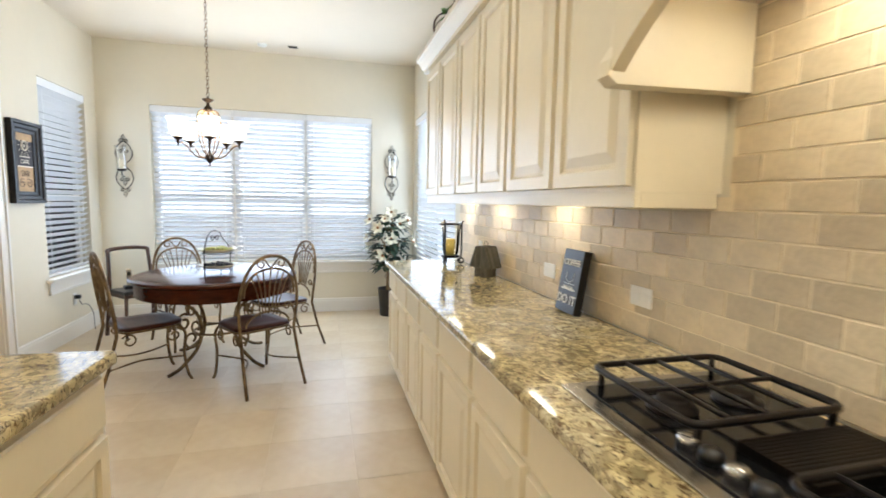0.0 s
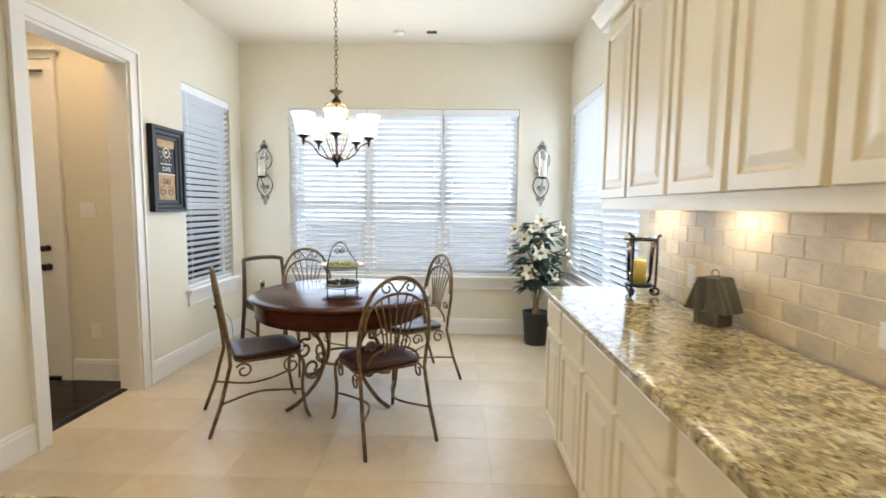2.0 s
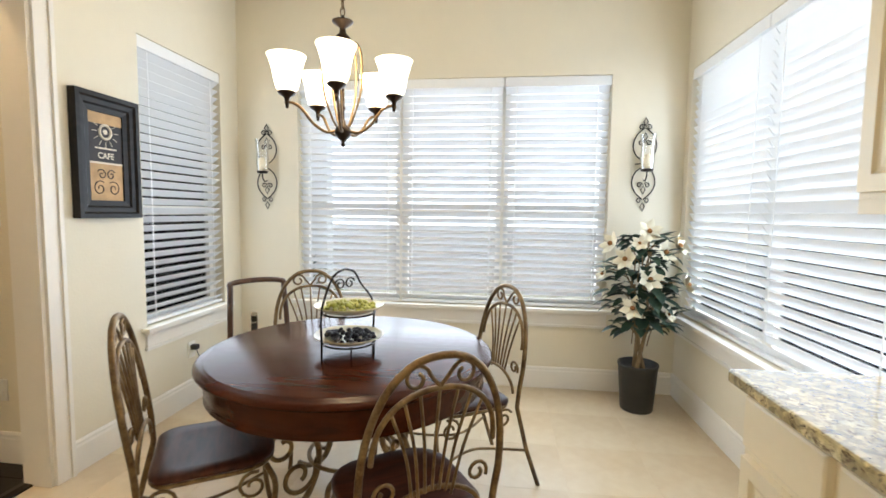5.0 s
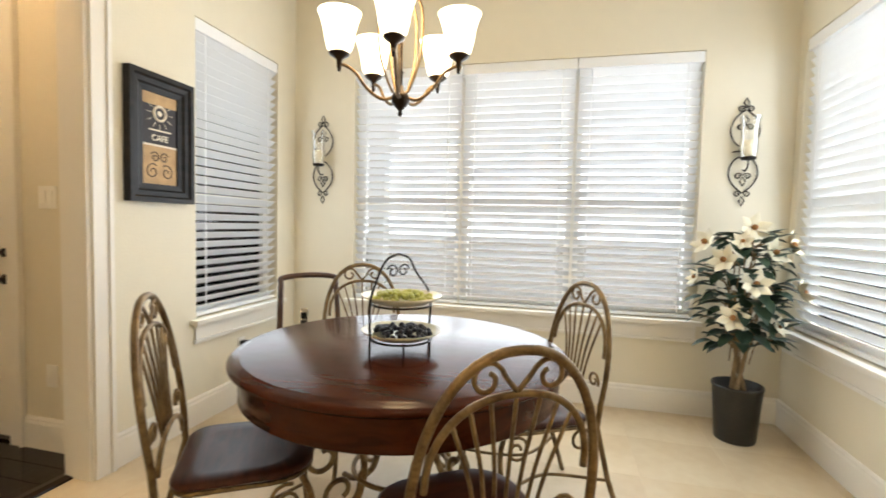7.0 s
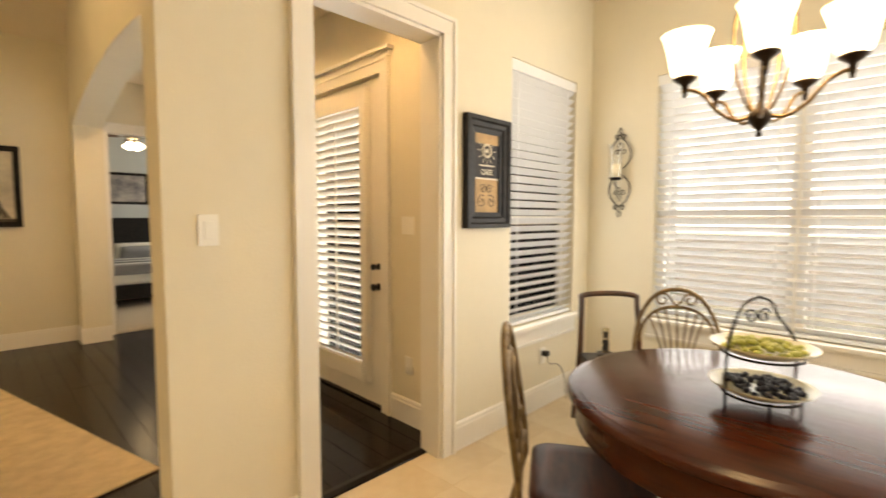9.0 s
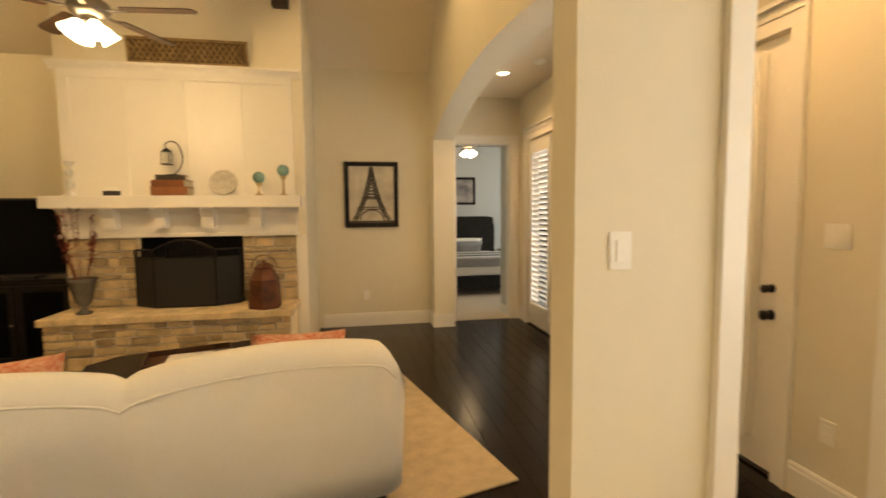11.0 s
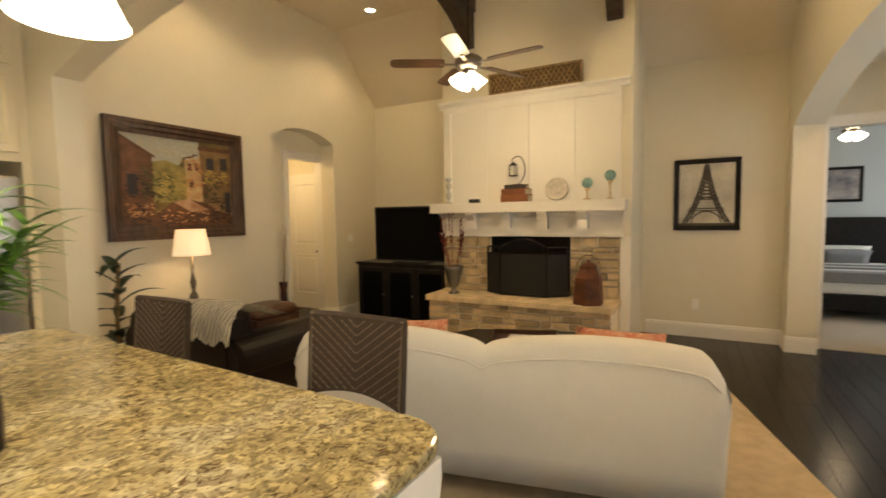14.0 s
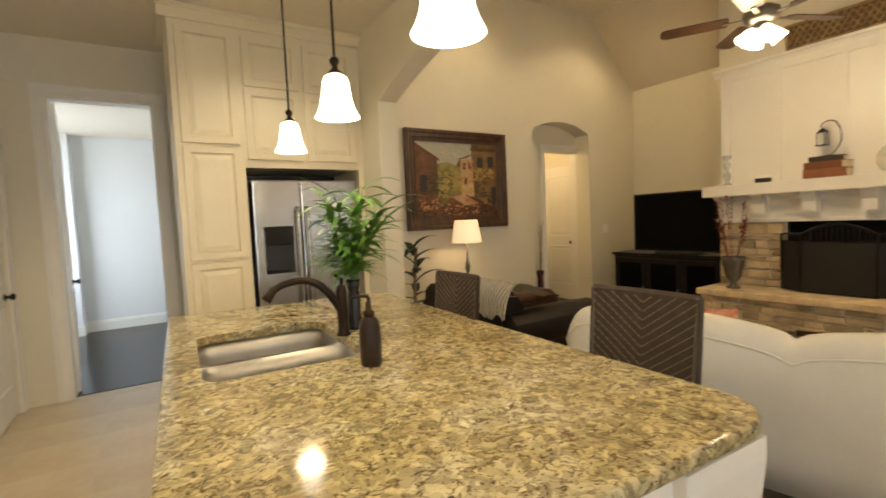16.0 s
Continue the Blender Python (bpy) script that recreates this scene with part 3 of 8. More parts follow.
def window(name, axis, a, side, u0, u1, cuts, tilt):
    """Window frames, panes and slatted blinds in an opening. side points into the room; cuts are the edges of the units."""
    root = tagged(new(name), "white window with lowered wooden slat blinds", kind="structure")

    def put(pname, ua, ub, d0, d1, za, zb, m, bevel=0.0):
        p, q = sorted((a - side * d0, a - side * d1))
        b = box(p, q, ua, ub, za, zb, bevel) if axis == "x" else box(ua, ub, p, q, za, zb, bevel)
        return part(pname, b, m, root)

    for ua, ub in zip(cuts, cuts[1:]):
        f = 0.05
        z0, z1, zm = W_SILL, W_TOP, W_SILL + 0.725
        bm = bmesh.new()
        for x0, x1, za, zb in ((ua, ua + f, z0, z1), (ub - f, ub, z0, z1), (ua + f, ub - f, z0, z0 + f), (ua + f, ub - f, z1 - f, z1), (ua + f, ub - f, zm - 0.03, zm + 0.03)):
            p, q = sorted((a - side * 0.09, a - side * 0.14))
            if axis == "x":
                add_box(bm, p, q, x0, x1, za, zb)
            else:
                add_box(bm, x0, x1, p, q, za, zb)
        part("window_frame", bm, white_paint, root)
        for za, zb in ((z0 + f, zm - 0.03), (zm + 0.03, z1 - f)):
            pn = put("pane", ua + f, ub - f, 0.112, 0.116, za, zb, clear_glass)
            pn.visible_shadow = False
        # blind: valance, slats, bottom rail, ladder tapes
        g = 0.011 if axis == "y" else 0.003
        put("valance", ua + 0.003, ub - 0.003, 0.002, 0.07, z1 - 0.075, z1 - 0.004, blind_white, 0.006)
        put("bottom_rail", ua + g, ub - g, 0.02, 0.065, z0 + 0.008, z0 + 0.03, blind_white, 0.005)
        pitch = 0.056
        n = int((z1 - 0.055 - z0 - 0.05) / pitch) + 1
        L = ub - ua - 2 * g
        sm = box(-L / 2, L / 2, -0.0315, 0.0315, -0.0015, 0.0015)
        first = None
        for i in range(n):
            z = z0 + 0.05 + pitch * i
            rot = pose(0, 0, 0, 0, 0, 0 if axis == "y" else 90)
            lean = -tilt if (side < 0) == (axis == "y") else tilt
            c = Vector((0, 0, z))
            if axis == "y":
                c.x, c.y = (ua + ub) / 2, a - side * 0.042
            else:
                c.x, c.y = a - side * 0.042, (ua + ub) / 2
            m = Matrix.Translation(c) @ rot @ pose(0, 0, 0, lean + random.uniform(-1.5, 1.5))
            if first is None:
                first = part("slat", sm, blind_white, root, m=m)
            else:
                twin(first, m)
        for fr in (0.12, 0.88) if L < 1.0 else (0.1, 0.5, 0.9):
            u = ua + (ub - ua) * fr
            put("ladder_cord", u - 0.004, u + 0.004, 0.0155, 0.017, z0 + 0.03, z1 - 0.07, blind_white)
    return root


window("window_1", "y", YN, -1, NW0, NW1, (NW0, -1.095, -0.285, NW1), 38)
window("window_2", "x", XL, 1, LW0, LW1, (LW0, LW1), 36)
window("window_3", "x", XR, -1, RW0, RW1, (RW0, 6.58, RW1), 58)

# ---- kitchen cabinets ----


def raised_panel(w, h, t=0.02, rail=0.055):
    """A raised-panel door in the plane y = 0, front towards -y, lower left corner at the origin. Material 1 is the glaze in the grooves."""
    bm = bmesh.new()
    steps = [(0.0, 0.0, 0), (0.004, -t, 0), (rail - 0.004, -t, 0), (rail + 0.004, -t + 0.009, 1), (rail + 0.014, -t + 0.010, 1), (rail + 0.048, -t + 0.001, 0)]
    if min(w, h) < 2 * (rail + 0.06):
        steps = [(0.0, 0.0, 0), (0.004, -t + 0.004, 0), (0.010, -t, 0)]
    rings = []
    for d, y, mi in steps:
        rings.append([bm.verts.new(c) for c in ((d, y, d), (w - d, y, d), (w - d, y, h - d), (d, y, h - d))])
    for k in range(len(rings) - 1):
        for i in range(4):
            f = bm.faces.new((rings[k][i], rings[k][(i + 1) % 4], rings[k + 1][(i + 1) % 4], rings[k + 1][i]))
            f.material_index = steps[k + 1][2]
    bm.faces.new(rings[-1])
    bm.faces.new(rings[0][::-1])
    return bm


def front(name, parent, axis, a, side, u0, u1, z0, z1):
    """A cabinet door or drawer front on a face at a."""
    bm = raised_panel(u1 - u0, z1 - z0)
    ang = {("y", -1): 0, ("y", 1): 180, ("x", -1): -90, ("x", 1): 90}[axis, side]
    if axis == "x":
        o = (a, u1 if side < 0 else u0, z0)
    else:
        o = (u0 if side < 0 else u1, a, z0)
    return part(name, bm, [cab_paint, glaze], parent, m=pose(*o, 0, 0, ang))


def cabinet(name, label, axis, a, side, back, u0, u1, z0, z1, fronts, group, toe=0.0):
    """One cabinet unit: body and its fronts (name, u0, u1, z0, z1)."""
    root = thing(name, Matrix(), label, "cabinet", group)
    lo, hi = sorted((a, back))
    bm = bmesh.new()
    if axis == "x":
        add_box(bm, lo, hi, u0, u1, z0 + toe, z1)
        if toe:
            add_box(bm, *sorted((a - side * 0.06, back)), u0, u1, z0, z0 + toe)
    else:
        add_box(bm, u0, u1, lo, hi, z0 + toe, z1)
        if toe:
            add_box(bm, u0, u1, *sorted((a - side * 0.06, back)), z0, z0 + toe)
    part("body", bm, cab_paint, root)
    for f in fronts:
        front(f[0], root, axis, a, side, *f[1:])
    return root


# base run on the east wall
edges = [5.40, 5.02, 4.60, 4.19, 3.765, 3.265, 2.80, 1.98, 1.52, 1.0]
for y1, y0 in zip(edges, edges[1:]):
    g = 0.016
    cabinet("base_cabinet", "cream glazed base cabinet under the granite worktop", "x", 0.44, -1, XR, y0 + 0.001, y1 - 0.001, 0.0, 0.874,
            [("drawer", y0 + g, y1 - g, 0.70, 0.855), ("door", y0 + g, y1 - g, 0.125, 0.675)], "base cabinets", 0.10)
# uppers
edges = [5.475, 5.035, 4.58, 4.16, 3.745, 3.295, 2.835]
for y1, y0 in zip(edges, edges[1:]):
    cabinet("wall_cabinet", "cream glazed raised-panel wall cabinet over the worktop", "x", 0.745, -1, XR, y0 + 0.001, y1 - 0.001, 1.43, 2.43,
            [("door", y0 + 0.014, y1 - 0.014, 1.445, 2.40)], "wall cabinets")
bm = prism([(0.745, 2.431), (0.715, 2.431), (0.71, 2.45), (0.69, 2.47), (0.665, 2.505), (0.65, 2.515), (0.65, 2.545), (XR, 2.545), (XR, 2.431)], "y", 2.835, 5.525)
structure("trim_cabinet_top", bm, cab_paint)
structure("trim_light_rail", boxes((0.745, 0.765, 2.836, 5.474, 1.385, 1.4298), (0.7652, XR - 0.012, 2.836, 2.856, 1.385, 1.4298), (0.7652, XR - 0.012, 5.454, 5.474, 1.385, 1.4298), bevel=0.002), cab_paint)


def slab(outline, z0, z1, bevel=0.012):
    bm = bmesh.new()
    vs = [bm.verts.new((x, y, z0)) for x, y in outline]
    f = bm.faces.new(vs)
    r = bmesh.ops.extrude_face_region(bm, geom=[f])
    bmesh.ops.translate(bm, vec=(0, 0, z1 - z0), verts=[v for v in r["geom"] if isinstance(v, bmesh.types.BMVert)])
    es = [e for e in bm.edges if abs(e.verts[0].co.z - e.verts[1].co.z) < 1e-6]
    bmesh.ops.bevel(bm, geom=es, offset=bevel, segments=3, affect="EDGES", profile=0.6)
    return bm


def round_rect(x0, x1, y0, y1, rs, n=6):
    """Corners in the order (x1,y1), (x0,y1), (x0,y0), (x1,y0)."""
    out = []
    for (cx, cy, a0), r in zip(((x1, y1, 0), (x0, y1, 90), (x0, y0, 180), (x1, y0, 270)), rs):
        sx, sy = (-1 if cx == x1 else 1), (-1 if cy == y1 else 1)
        for i in range(n + 1):
            a = radians(a0 + 90 * i / n)
            out.append((cx + sx * r + r * math.cos(a), cy + sy * r + r * math.sin(a)))
    return out


tagged(part("worktop", slab(round_rect(0.39, XR - 0.012, 1.0, 5.435, (0.01, 0.02, 0.01, 0.01)), 0.875, 0.915), granite), "speckled gold granite worktop along the tiled wall", "worktop")

# island with a double sink
ISX0, ISX1, ISY0, ISY1 = -2.045, -0.71, 0.80, 3.38
ISLAND = pose(-2.0, 3.38, 0, 0, 0, -2.5) @ pose(2.0, -3.38, 0)   # it stands at a slight angle
SX0, SX1, SY0, SYM, SY1 = -1.40, -0.83, 1.49, 1.88, 2.26
bm = slab(round_rect(ISX0, ISX1, ISY0, ISY1, (0.03, 0.15, 0.12, 0.03)), 0.875, 0.915)
top = part("island_worktop", bm, granite)
cut = bmesh.new()
prism(round_rect(SX0, SX1, SY0, SY1, (0.07,) * 4), "z", 0.80, 1.0, cut)
bmesh.ops.recalc_face_normals(cut, faces=cut.faces)
cutter = new("cutter", mesh_of("cutter", cut, granite))
md = top.modifiers.new("sink_hole", "BOOLEAN")
md.object, md.operation, md.solver = cutter, "DIFFERENCE", "EXACT"
dg = bpy.context.evaluated_depsgraph_get()
done = bpy.data.meshes.new_from_object(top.evaluated_get(dg))
top.modifiers.clear()
top.data = done
bpy.data.objects.remove(cutter)
top.matrix_basis = ISLAND
tagged(top, "speckled gold granite island worktop with a sink cut-out", "worktop")

sink_steel = mat("satin_steel", (0.40, 0.385, 0.36), 0.36, 1.0, var=0.15, scale=5)
sink = thing("sink", ISLAND, "stainless steel double sink set under the granite", "sink")
for ya, yb in ((SY0 - 0.006, SYM - 0.012), (SYM + 0.012, SY1 + 0.006)):
    bm = bmesh.new()
    rings = []
    for d, z, r in ((-0.02, 0.872, 0.08), (0.0, 0.872, 0.07), (0.006, 0.80, 0.07), (0.02, 0.70, 0.07), (0.06, 0.675, 0.05)):
        rings.append([bm.verts.new((x, y, z)) for x, y in round_rect(SX0 - 0.006 + d, SX1 + 0.006 - d, ya + d, yb - d, (r,) * 4)])
    for A, B in zip(rings, rings[1:]):
        for i in range(len(A)):
            bm.faces.new((A[i], A[(i + 1) % len(A)], B[(i + 1) % len(A)], B[i]))
    bm.faces.new(rings[-1])
    bs = part("basin", bm, sink_steel, sink, smooth=True)
    part("drain", lathe([(0, 0.678), (0.04, 0.678), (0.045, 0.684), (0.05, 0.676)], 20, at=((SX0 + SX1) / 2, (ya + yb) / 2)), steel, bs, smooth=True)
part("divider", box(SX0 + 0.01, SX1 - 0.01, SYM - 0.013, SYM + 0.013, 0.70, 0.835, 0.006), steel, sink)

edges = [0.87, 1.28, 1.43, 2.35, 3.33]
for y0, y1 in zip(edges, edges[1:]):
    fr = [("drawer", y0 + 0.016, y1 - 0.016, 0.70, 0.855)]
    n = 2 if y1 - y0 > 0.6 else 1
    for k in range(n):
        w = (y1 - y0) / n
        fr.append(("door", y0 + k * w + 0.016, y0 + (k + 1) * w - 0.016, 0.125, 0.675))
    if y0 != 1.43:
        unit = cabinet("island_cabinet", "cream glazed island cabinet under the granite", "x", -0.745, 1, -1.60, y0 + 0.001, y1 - 0.001, 0.0, 0.874, fr, "island cabinets", 0.10)
    else:
        unit = cabinet("sink_cabinet", "cream glazed cabinet below the sink", "x", -0.745, 1, -0.80, y0 + 0.001, y1 - 0.001, 0.0, 0.874, fr, "island cabinets")
    unit.matrix_basis = ISLAND
ip = thing("kitchen_island", ISLAND, "white painted island base under the granite", "kitchen island")
part("back", box(-1.64, -1.602, 0.87, 3.33, 0.0, 0.874), white_paint, ip)
part("end", box(-1.64, -0.75, 3.331, 3.35, 0.0, 0.874), white_paint, ip)
part("corbel", prism([(3.35, 0.874), (3.38, 0.874), (3.38, 0.82), (3.35, 0.55)], "x", -1.95, -1.64), white_paint, ip)
part("wing", box(-1.95, -1.64, 3.31, 3.35, 0.0, 0.874, 0.004), white_paint, ip)

# faucet
fx, fy = -1.475, 1.885
fc = thing("faucet", pose(fx, fy, 0.915), "oil-rubbed bronze arched kitchen faucet", "faucet")
part("base", lathe([(0, 0), (0.032, 0), (0.034, 0.008), (0.026, 0.018), (0.024, 0.05), (0.027, 0.12), (0.022, 0.16), (0.024, 0.20), (0.018, 0.225), (0, 0.23)], 20), dark_bronze, fc, smooth=True)
part("spout", tube(smooth_path([(0.0, 0, 0.10), (0.03, -0.005, 0.16), (0.09, -0.015, 0.232), (0.16, -0.03, 0.262), (0.24, -0.045, 0.25), (0.285, -0.05, 0.225)], 6), 0.021, 12, r_end=0.015), dark_bronze, fc, smooth=True)
part("nozzle", tube([(0.275, -0.048, 0.24), (0.30, -0.053, 0.205), (0.312, -0.055, 0.19)], 0.017, 12, r_end=0.022), dark_bronze, fc, smooth=True)
part("lever", tube(smooth_path([(0, 0, 0.22), (-0.005, -0.01, 0.25), (0.01, -0.07, 0.272)], 5), 0.008, 8), dark_bronze, fc, smooth=True)

sd = thing("soap_dispenser", pose(-1.395, 2.375, 0.915), "dark brown soap bottle with a bronze pump", "soap dispenser")
part("bottle", lathe([(0, 0), (0.034, 0), (0.037, 0.006), (0.039, 0.09), (0.037, 0.135), (0.03, 0.16), (0.02, 0.172), (0, 0.173)], 24), mat("soap_bottle", (0.03, 0.016, 0.012), 0.45, 0.3, var=0.3, scale=20), sd, smooth=True)
part("collar", lathe([(0, 0.172), (0.02, 0.172), (0.021, 0.19), (0.012, 0.195), (0.010, 0.225), (0, 0.226)], 16), dark_bronze, sd, smooth=True)
part("pump", tube(smooth_path([(0, 0, 0.21), (0.0, 0, 0.24), (0.02, -0.01, 0.245), (0.052, -0.028, 0.238)], 5), 0.007, 8), dark_bronze, sd, smooth=True)

# tall fridge cabinetry
fk = "fridge wall cabinets"
X0, X1 = -2.36, -0.98
FX0, FX1 = -2.39, -1.475
top = 2.98
cabinet("pantry_cabinet", "tall cream pantry cabinet beside the refrigerator", "y", KY, 1, KY - 0.65, FX1 + 0.02, X1, 0.0, top,
        [("door", FX1 + 0.05, X1 - 0.04, 0.125, 1.165), ("door", FX1 + 0.05, X1 - 0.04, 1.185, 2.055), ("door", FX1 + 0.05, X1 - 0.04, 2.075, 2.94)], fk, 0.1)
cabinet("fridge_cabinet", "cream glazed cabinet over the refrigerator", "y", KY, 1, KY - 0.65, FX0 - 0.02, FX1 + 0.019, 1.90, top,
        [("door", FX0, -1.952, 1.96, 2.52), ("door", -1.912, FX1, 1.96, 2.52), ("door", FX0, -1.952, 2.54, 2.93), ("door", -1.912, FX1, 2.54, 2.93)], fk)
tagged(part("fridge_side_panel", box(X0 - 0.1, FX0 - 0.021, KY - 0.65, KY, 0, top), cab_paint), "cream side panel of the refrigerator cabinet", "panel")
bm = prism([(KY, top), (KY + 0.02, top), (KY + 0.03, top + 0.02), (KY + 0.06, top + 0.055), (KY + 0.075, top + 0.06), (KY + 0.075, HC - 0.002), (KY - 0.65, HC - 0.002), (KY - 0.65, top)], "x", X0 - 0.1, X1 + 0.06)
structure("trim_tall_cabinet_top", bm, cab_paint)
# black sheet closes the bay; its colour stands for the shade there
tagged(part("cabinet_recess", box(FX0 - 0.019, FX1 + 0.018, KY - 0.66, KY - 0.64, 0, 1.898), black_plastic), "black sheet painting the shade behind the refrigerator", "panel")

fr = thing("refrigerator", pose(0, 0, 0), "stainless steel side-by-side refrigerator with a water dispenser", "refrigerator")
part("cabinet_body", box(FX0 + 0.015, FX1 - 0.015, KY - 0.62, KY - 0.045, 0.02, 1.79), black_plastic, fr)
xm = -1.868
d1 = part("door", box(FX0 + 0.012, xm - 0.004, KY - 0.04, KY + 0.02, 0.06, 1.80, 0.012), steel, fr)
d2 = part("door", box(xm + 0.004, FX1 - 0.012, KY - 0.04, KY + 0.02, 0.06, 1.80, 0.012), steel, fr)
for s, d in ((-1, d1), (1, d2)):
    hx = xm + s * 0.04
    part("handle", tube(smooth_path([(hx, KY + 0.02, 0.55), (hx, KY + 0.075, 0.60), (hx, KY + 0.078, 1.05), (hx, KY + 0.075, 1.52), (hx, KY + 0.02, 1.57)], 5), 0.013, 10), steel, d, smooth=True)
dp = part("dispenser", box(-1.79, -1.555, KY + 0.021, KY + 0.03, 1.03, 1.42, 0.006), black_gloss, fr)
part("dispenser_bay", box(-1.775, -1.57, KY + 0.0305, KY + 0.034, 1.06, 1.26, 0.004), black_plastic, dp)
part("kickplate", box(FX0 + 0.02, FX1 - 0.02, KY - 0.04, KY - 0.005, 0.0, 0.055), black_plastic, fr)

# cooktop
ct = thing("cooktop", pose(0, 0, 0.915), "black glass gas cooktop with iron grates and a steel rim", "cooktop")
CY0, CY1, CX0, CX1 = 1.86, 2.765, 0.50, 0.99
part("rim", slab(round_rect(CX0, CX1, CY0, CY1, (0.01,) * 4), 0.0005, 0.008, 0.003), steel, ct)
part("glass", slab(round_rect(CX0 + 0.045, CX1 - 0.014, CY0 + 0.014, CY1 - 0.038, (0.012,) * 4), 0.0082, 0.013, 0.002), black_gloss, ct)
for (ya, yb) in ((2.40, 2.735), (1.90, 2.22)):
    bm = bmesh.new()
    xa, xb = CX0 + 0.075, CX1 - 0.03
    zt = 0.062
    loop = [(x, y, zt) for x, y in round_rect(xa, xb, ya, yb, (0.03,) * 4, 4)]
    tube(loop, 0.0085, 8, bm, closed=True)
    for k in range(1, 4):
        x = xa + (xb - xa) * k / 4
        tube([(x, ya, zt), (x, yb, zt)], 0.006, 6, bm)
    for yy in ((ya + yb) / 2,):
        tube([(xa, yy, zt), (xb, yy, zt)], 0.006, 6, bm)
    for x, y in ((xa + 0.02, ya + 0.01), (xb - 0.02, ya + 0.01), (xa + 0.02, yb - 0.01), (xb - 0.02, yb - 0.01)):
        tube([(x, y, 0.0125), (x, y, zt)], 0.008, 6, bm)
    part("grate", bm, black_metal, ct, "black cast iron grate", smooth=True)
    for x in (xa + 0.10, xb - 0.10):
        b = part("burner", lathe([(0, 0.0132), (0.055, 0.0132), (0.055, 0.022), (0.038, 0.026), (0.036, 0.036), (0.03, 0.042), (0, 0.043)], 24, at=(x, (ya + yb) / 2)), black_metal, ct, smooth=True)
bm = bmesh.new()
for k in range(14):
    add_box(bm, CX0 + 0.16, CX1 - 0.05, 2.235 + k * 0.011, 2.2405 + k * 0.011, 0.0134, 0.035)
part("vent_grille", bm, black_metal, ct)
for k in range(5):
    part("knob", lathe([(0, 0.0133), (0.022, 0.0133), (0.021, 0.03), (0.017, 0.036), (0, 0.037)], 18, at=(CX0 + 0.085, 2.25 + 0.0 * k + (k - 2) * 0.055 + 0.06)), black_plastic if k % 2 else steel, ct, smooth=True)

# range hood: a wooden mantle with a curved front
hd = thing("range_hood", Matrix(), "cream wooden range hood with a curved moulded front", "range hood")
HY0, HY1 = 1.76, 2.80
for ya, yb in ((HY0, HY0 + 0.05), (HY1 - 0.05, HY1)):
    part("side", prism([(XR - 0.014, 1.70), (0.61, 1.69), (0.585, 1.71), (0.59, 1.75), (0.615, 1.79), (0.63, 1.90), (0.63, HC - 0.02), (XR - 0.014, HC - 0.02)], "y", ya, yb), cab_paint, hd)
ny = 20
bm = bmesh.new()
for i in range(ny):
    ya, yb = HY0 + 0.05 + (HY1 - HY0 - 0.1) * i / ny, HY0 + 0.05 + (HY1 - HY0 - 0.1) * (i + 1) / ny
    za, zb = [1.72 + 0.20 * (1 - abs(2 * (y - HY0 - 0.05) / (HY1 - HY0 - 0.1) - 1) ** 2.2) for y in (ya, yb)]
    prism([(ya, za), (yb, zb), (yb, 2.10), (ya, 2.10)], "x", 0.592, 0.63, bm)
part("valance", bm, cab_paint, hd)
part("upper_front", box(0.61, 0.63, HY0 + 0.05, HY1 - 0.05, 2.10, HC - 0.02), cab_paint, hd)
front("panel", hd, "x", 0.61, -1, HY0 + 0.12, HY1 - 0.12, 2.16, 2.95)
part("liner", box(0.63, XR - 0.014, HY0 + 0.05, HY1 - 0.05, 1.93, 1.95), cab_paint, hd)
hl = part("hood_lamp", box(0.80, 0.95, 2.05, 2.55, 1.905, 1.9295, 0.008), glow("hood_lamp_glass", (1, 0.85, 0.62), 7.0), hd)

# pendants over the island
shade_glow = glow("pendant_glass", (1.0, 0.86, 0.62), 5.5)
pd = thing("pendant_lamp", pose(-1.49, 1.15, 1.84), "white bell glass pendant lamp on a bronze rod", "pendant lamp", "pendants over the island")
part("shade", lathe([(0.088, 0), (0.083, 0.01), (0.068, 0.045), (0.058, 0.09), (0.053, 0.135), (0.044, 0.16), (0.02, 0.172), (0.012, 0.173), (0.02, 0.168), (0.04, 0.156), (0.05, 0.13), (0.055, 0.09), (0.065, 0.045), (0.080, 0.01)], 28), shade_glow, pd, smooth=True)
part("cap", lathe([(0, 0.172), (0.024, 0.172), (0.026, 0.18), (0.014, 0.19), (0.011, 0.205), (0.017, 0.212), (0.02, 0.225), (0.014, 0.236), (0.008, 0.24), (0, 0.24)], 16), dark_bronze, pd, smooth=True)
part("rod", tube([(0, 0, 0.235), (0, 0, HC - 1.84 - 0.02)], 0.0055, 8), dark_bronze, pd)
part("canopy", lathe([(0.06, HC - 1.84 - 0.001), (0.058, HC - 1.84 - 0.015), (0.02, HC - 1.84 - 0.03), (0, HC - 1.84 - 0.03)], 20), dark_bronze, pd, smooth=True)
for x, y in ((-1.44, 2.06), (-1.385, 2.96)):
    copy_thing(pd, pose(x, y, 1.84))

# plant in a slender vase on the island
leafm = mat("bamboo_leaf", (0.16, 0.34, 0.05), 0.4, scale=12, color2=(0.06, 0.17, 0.022))


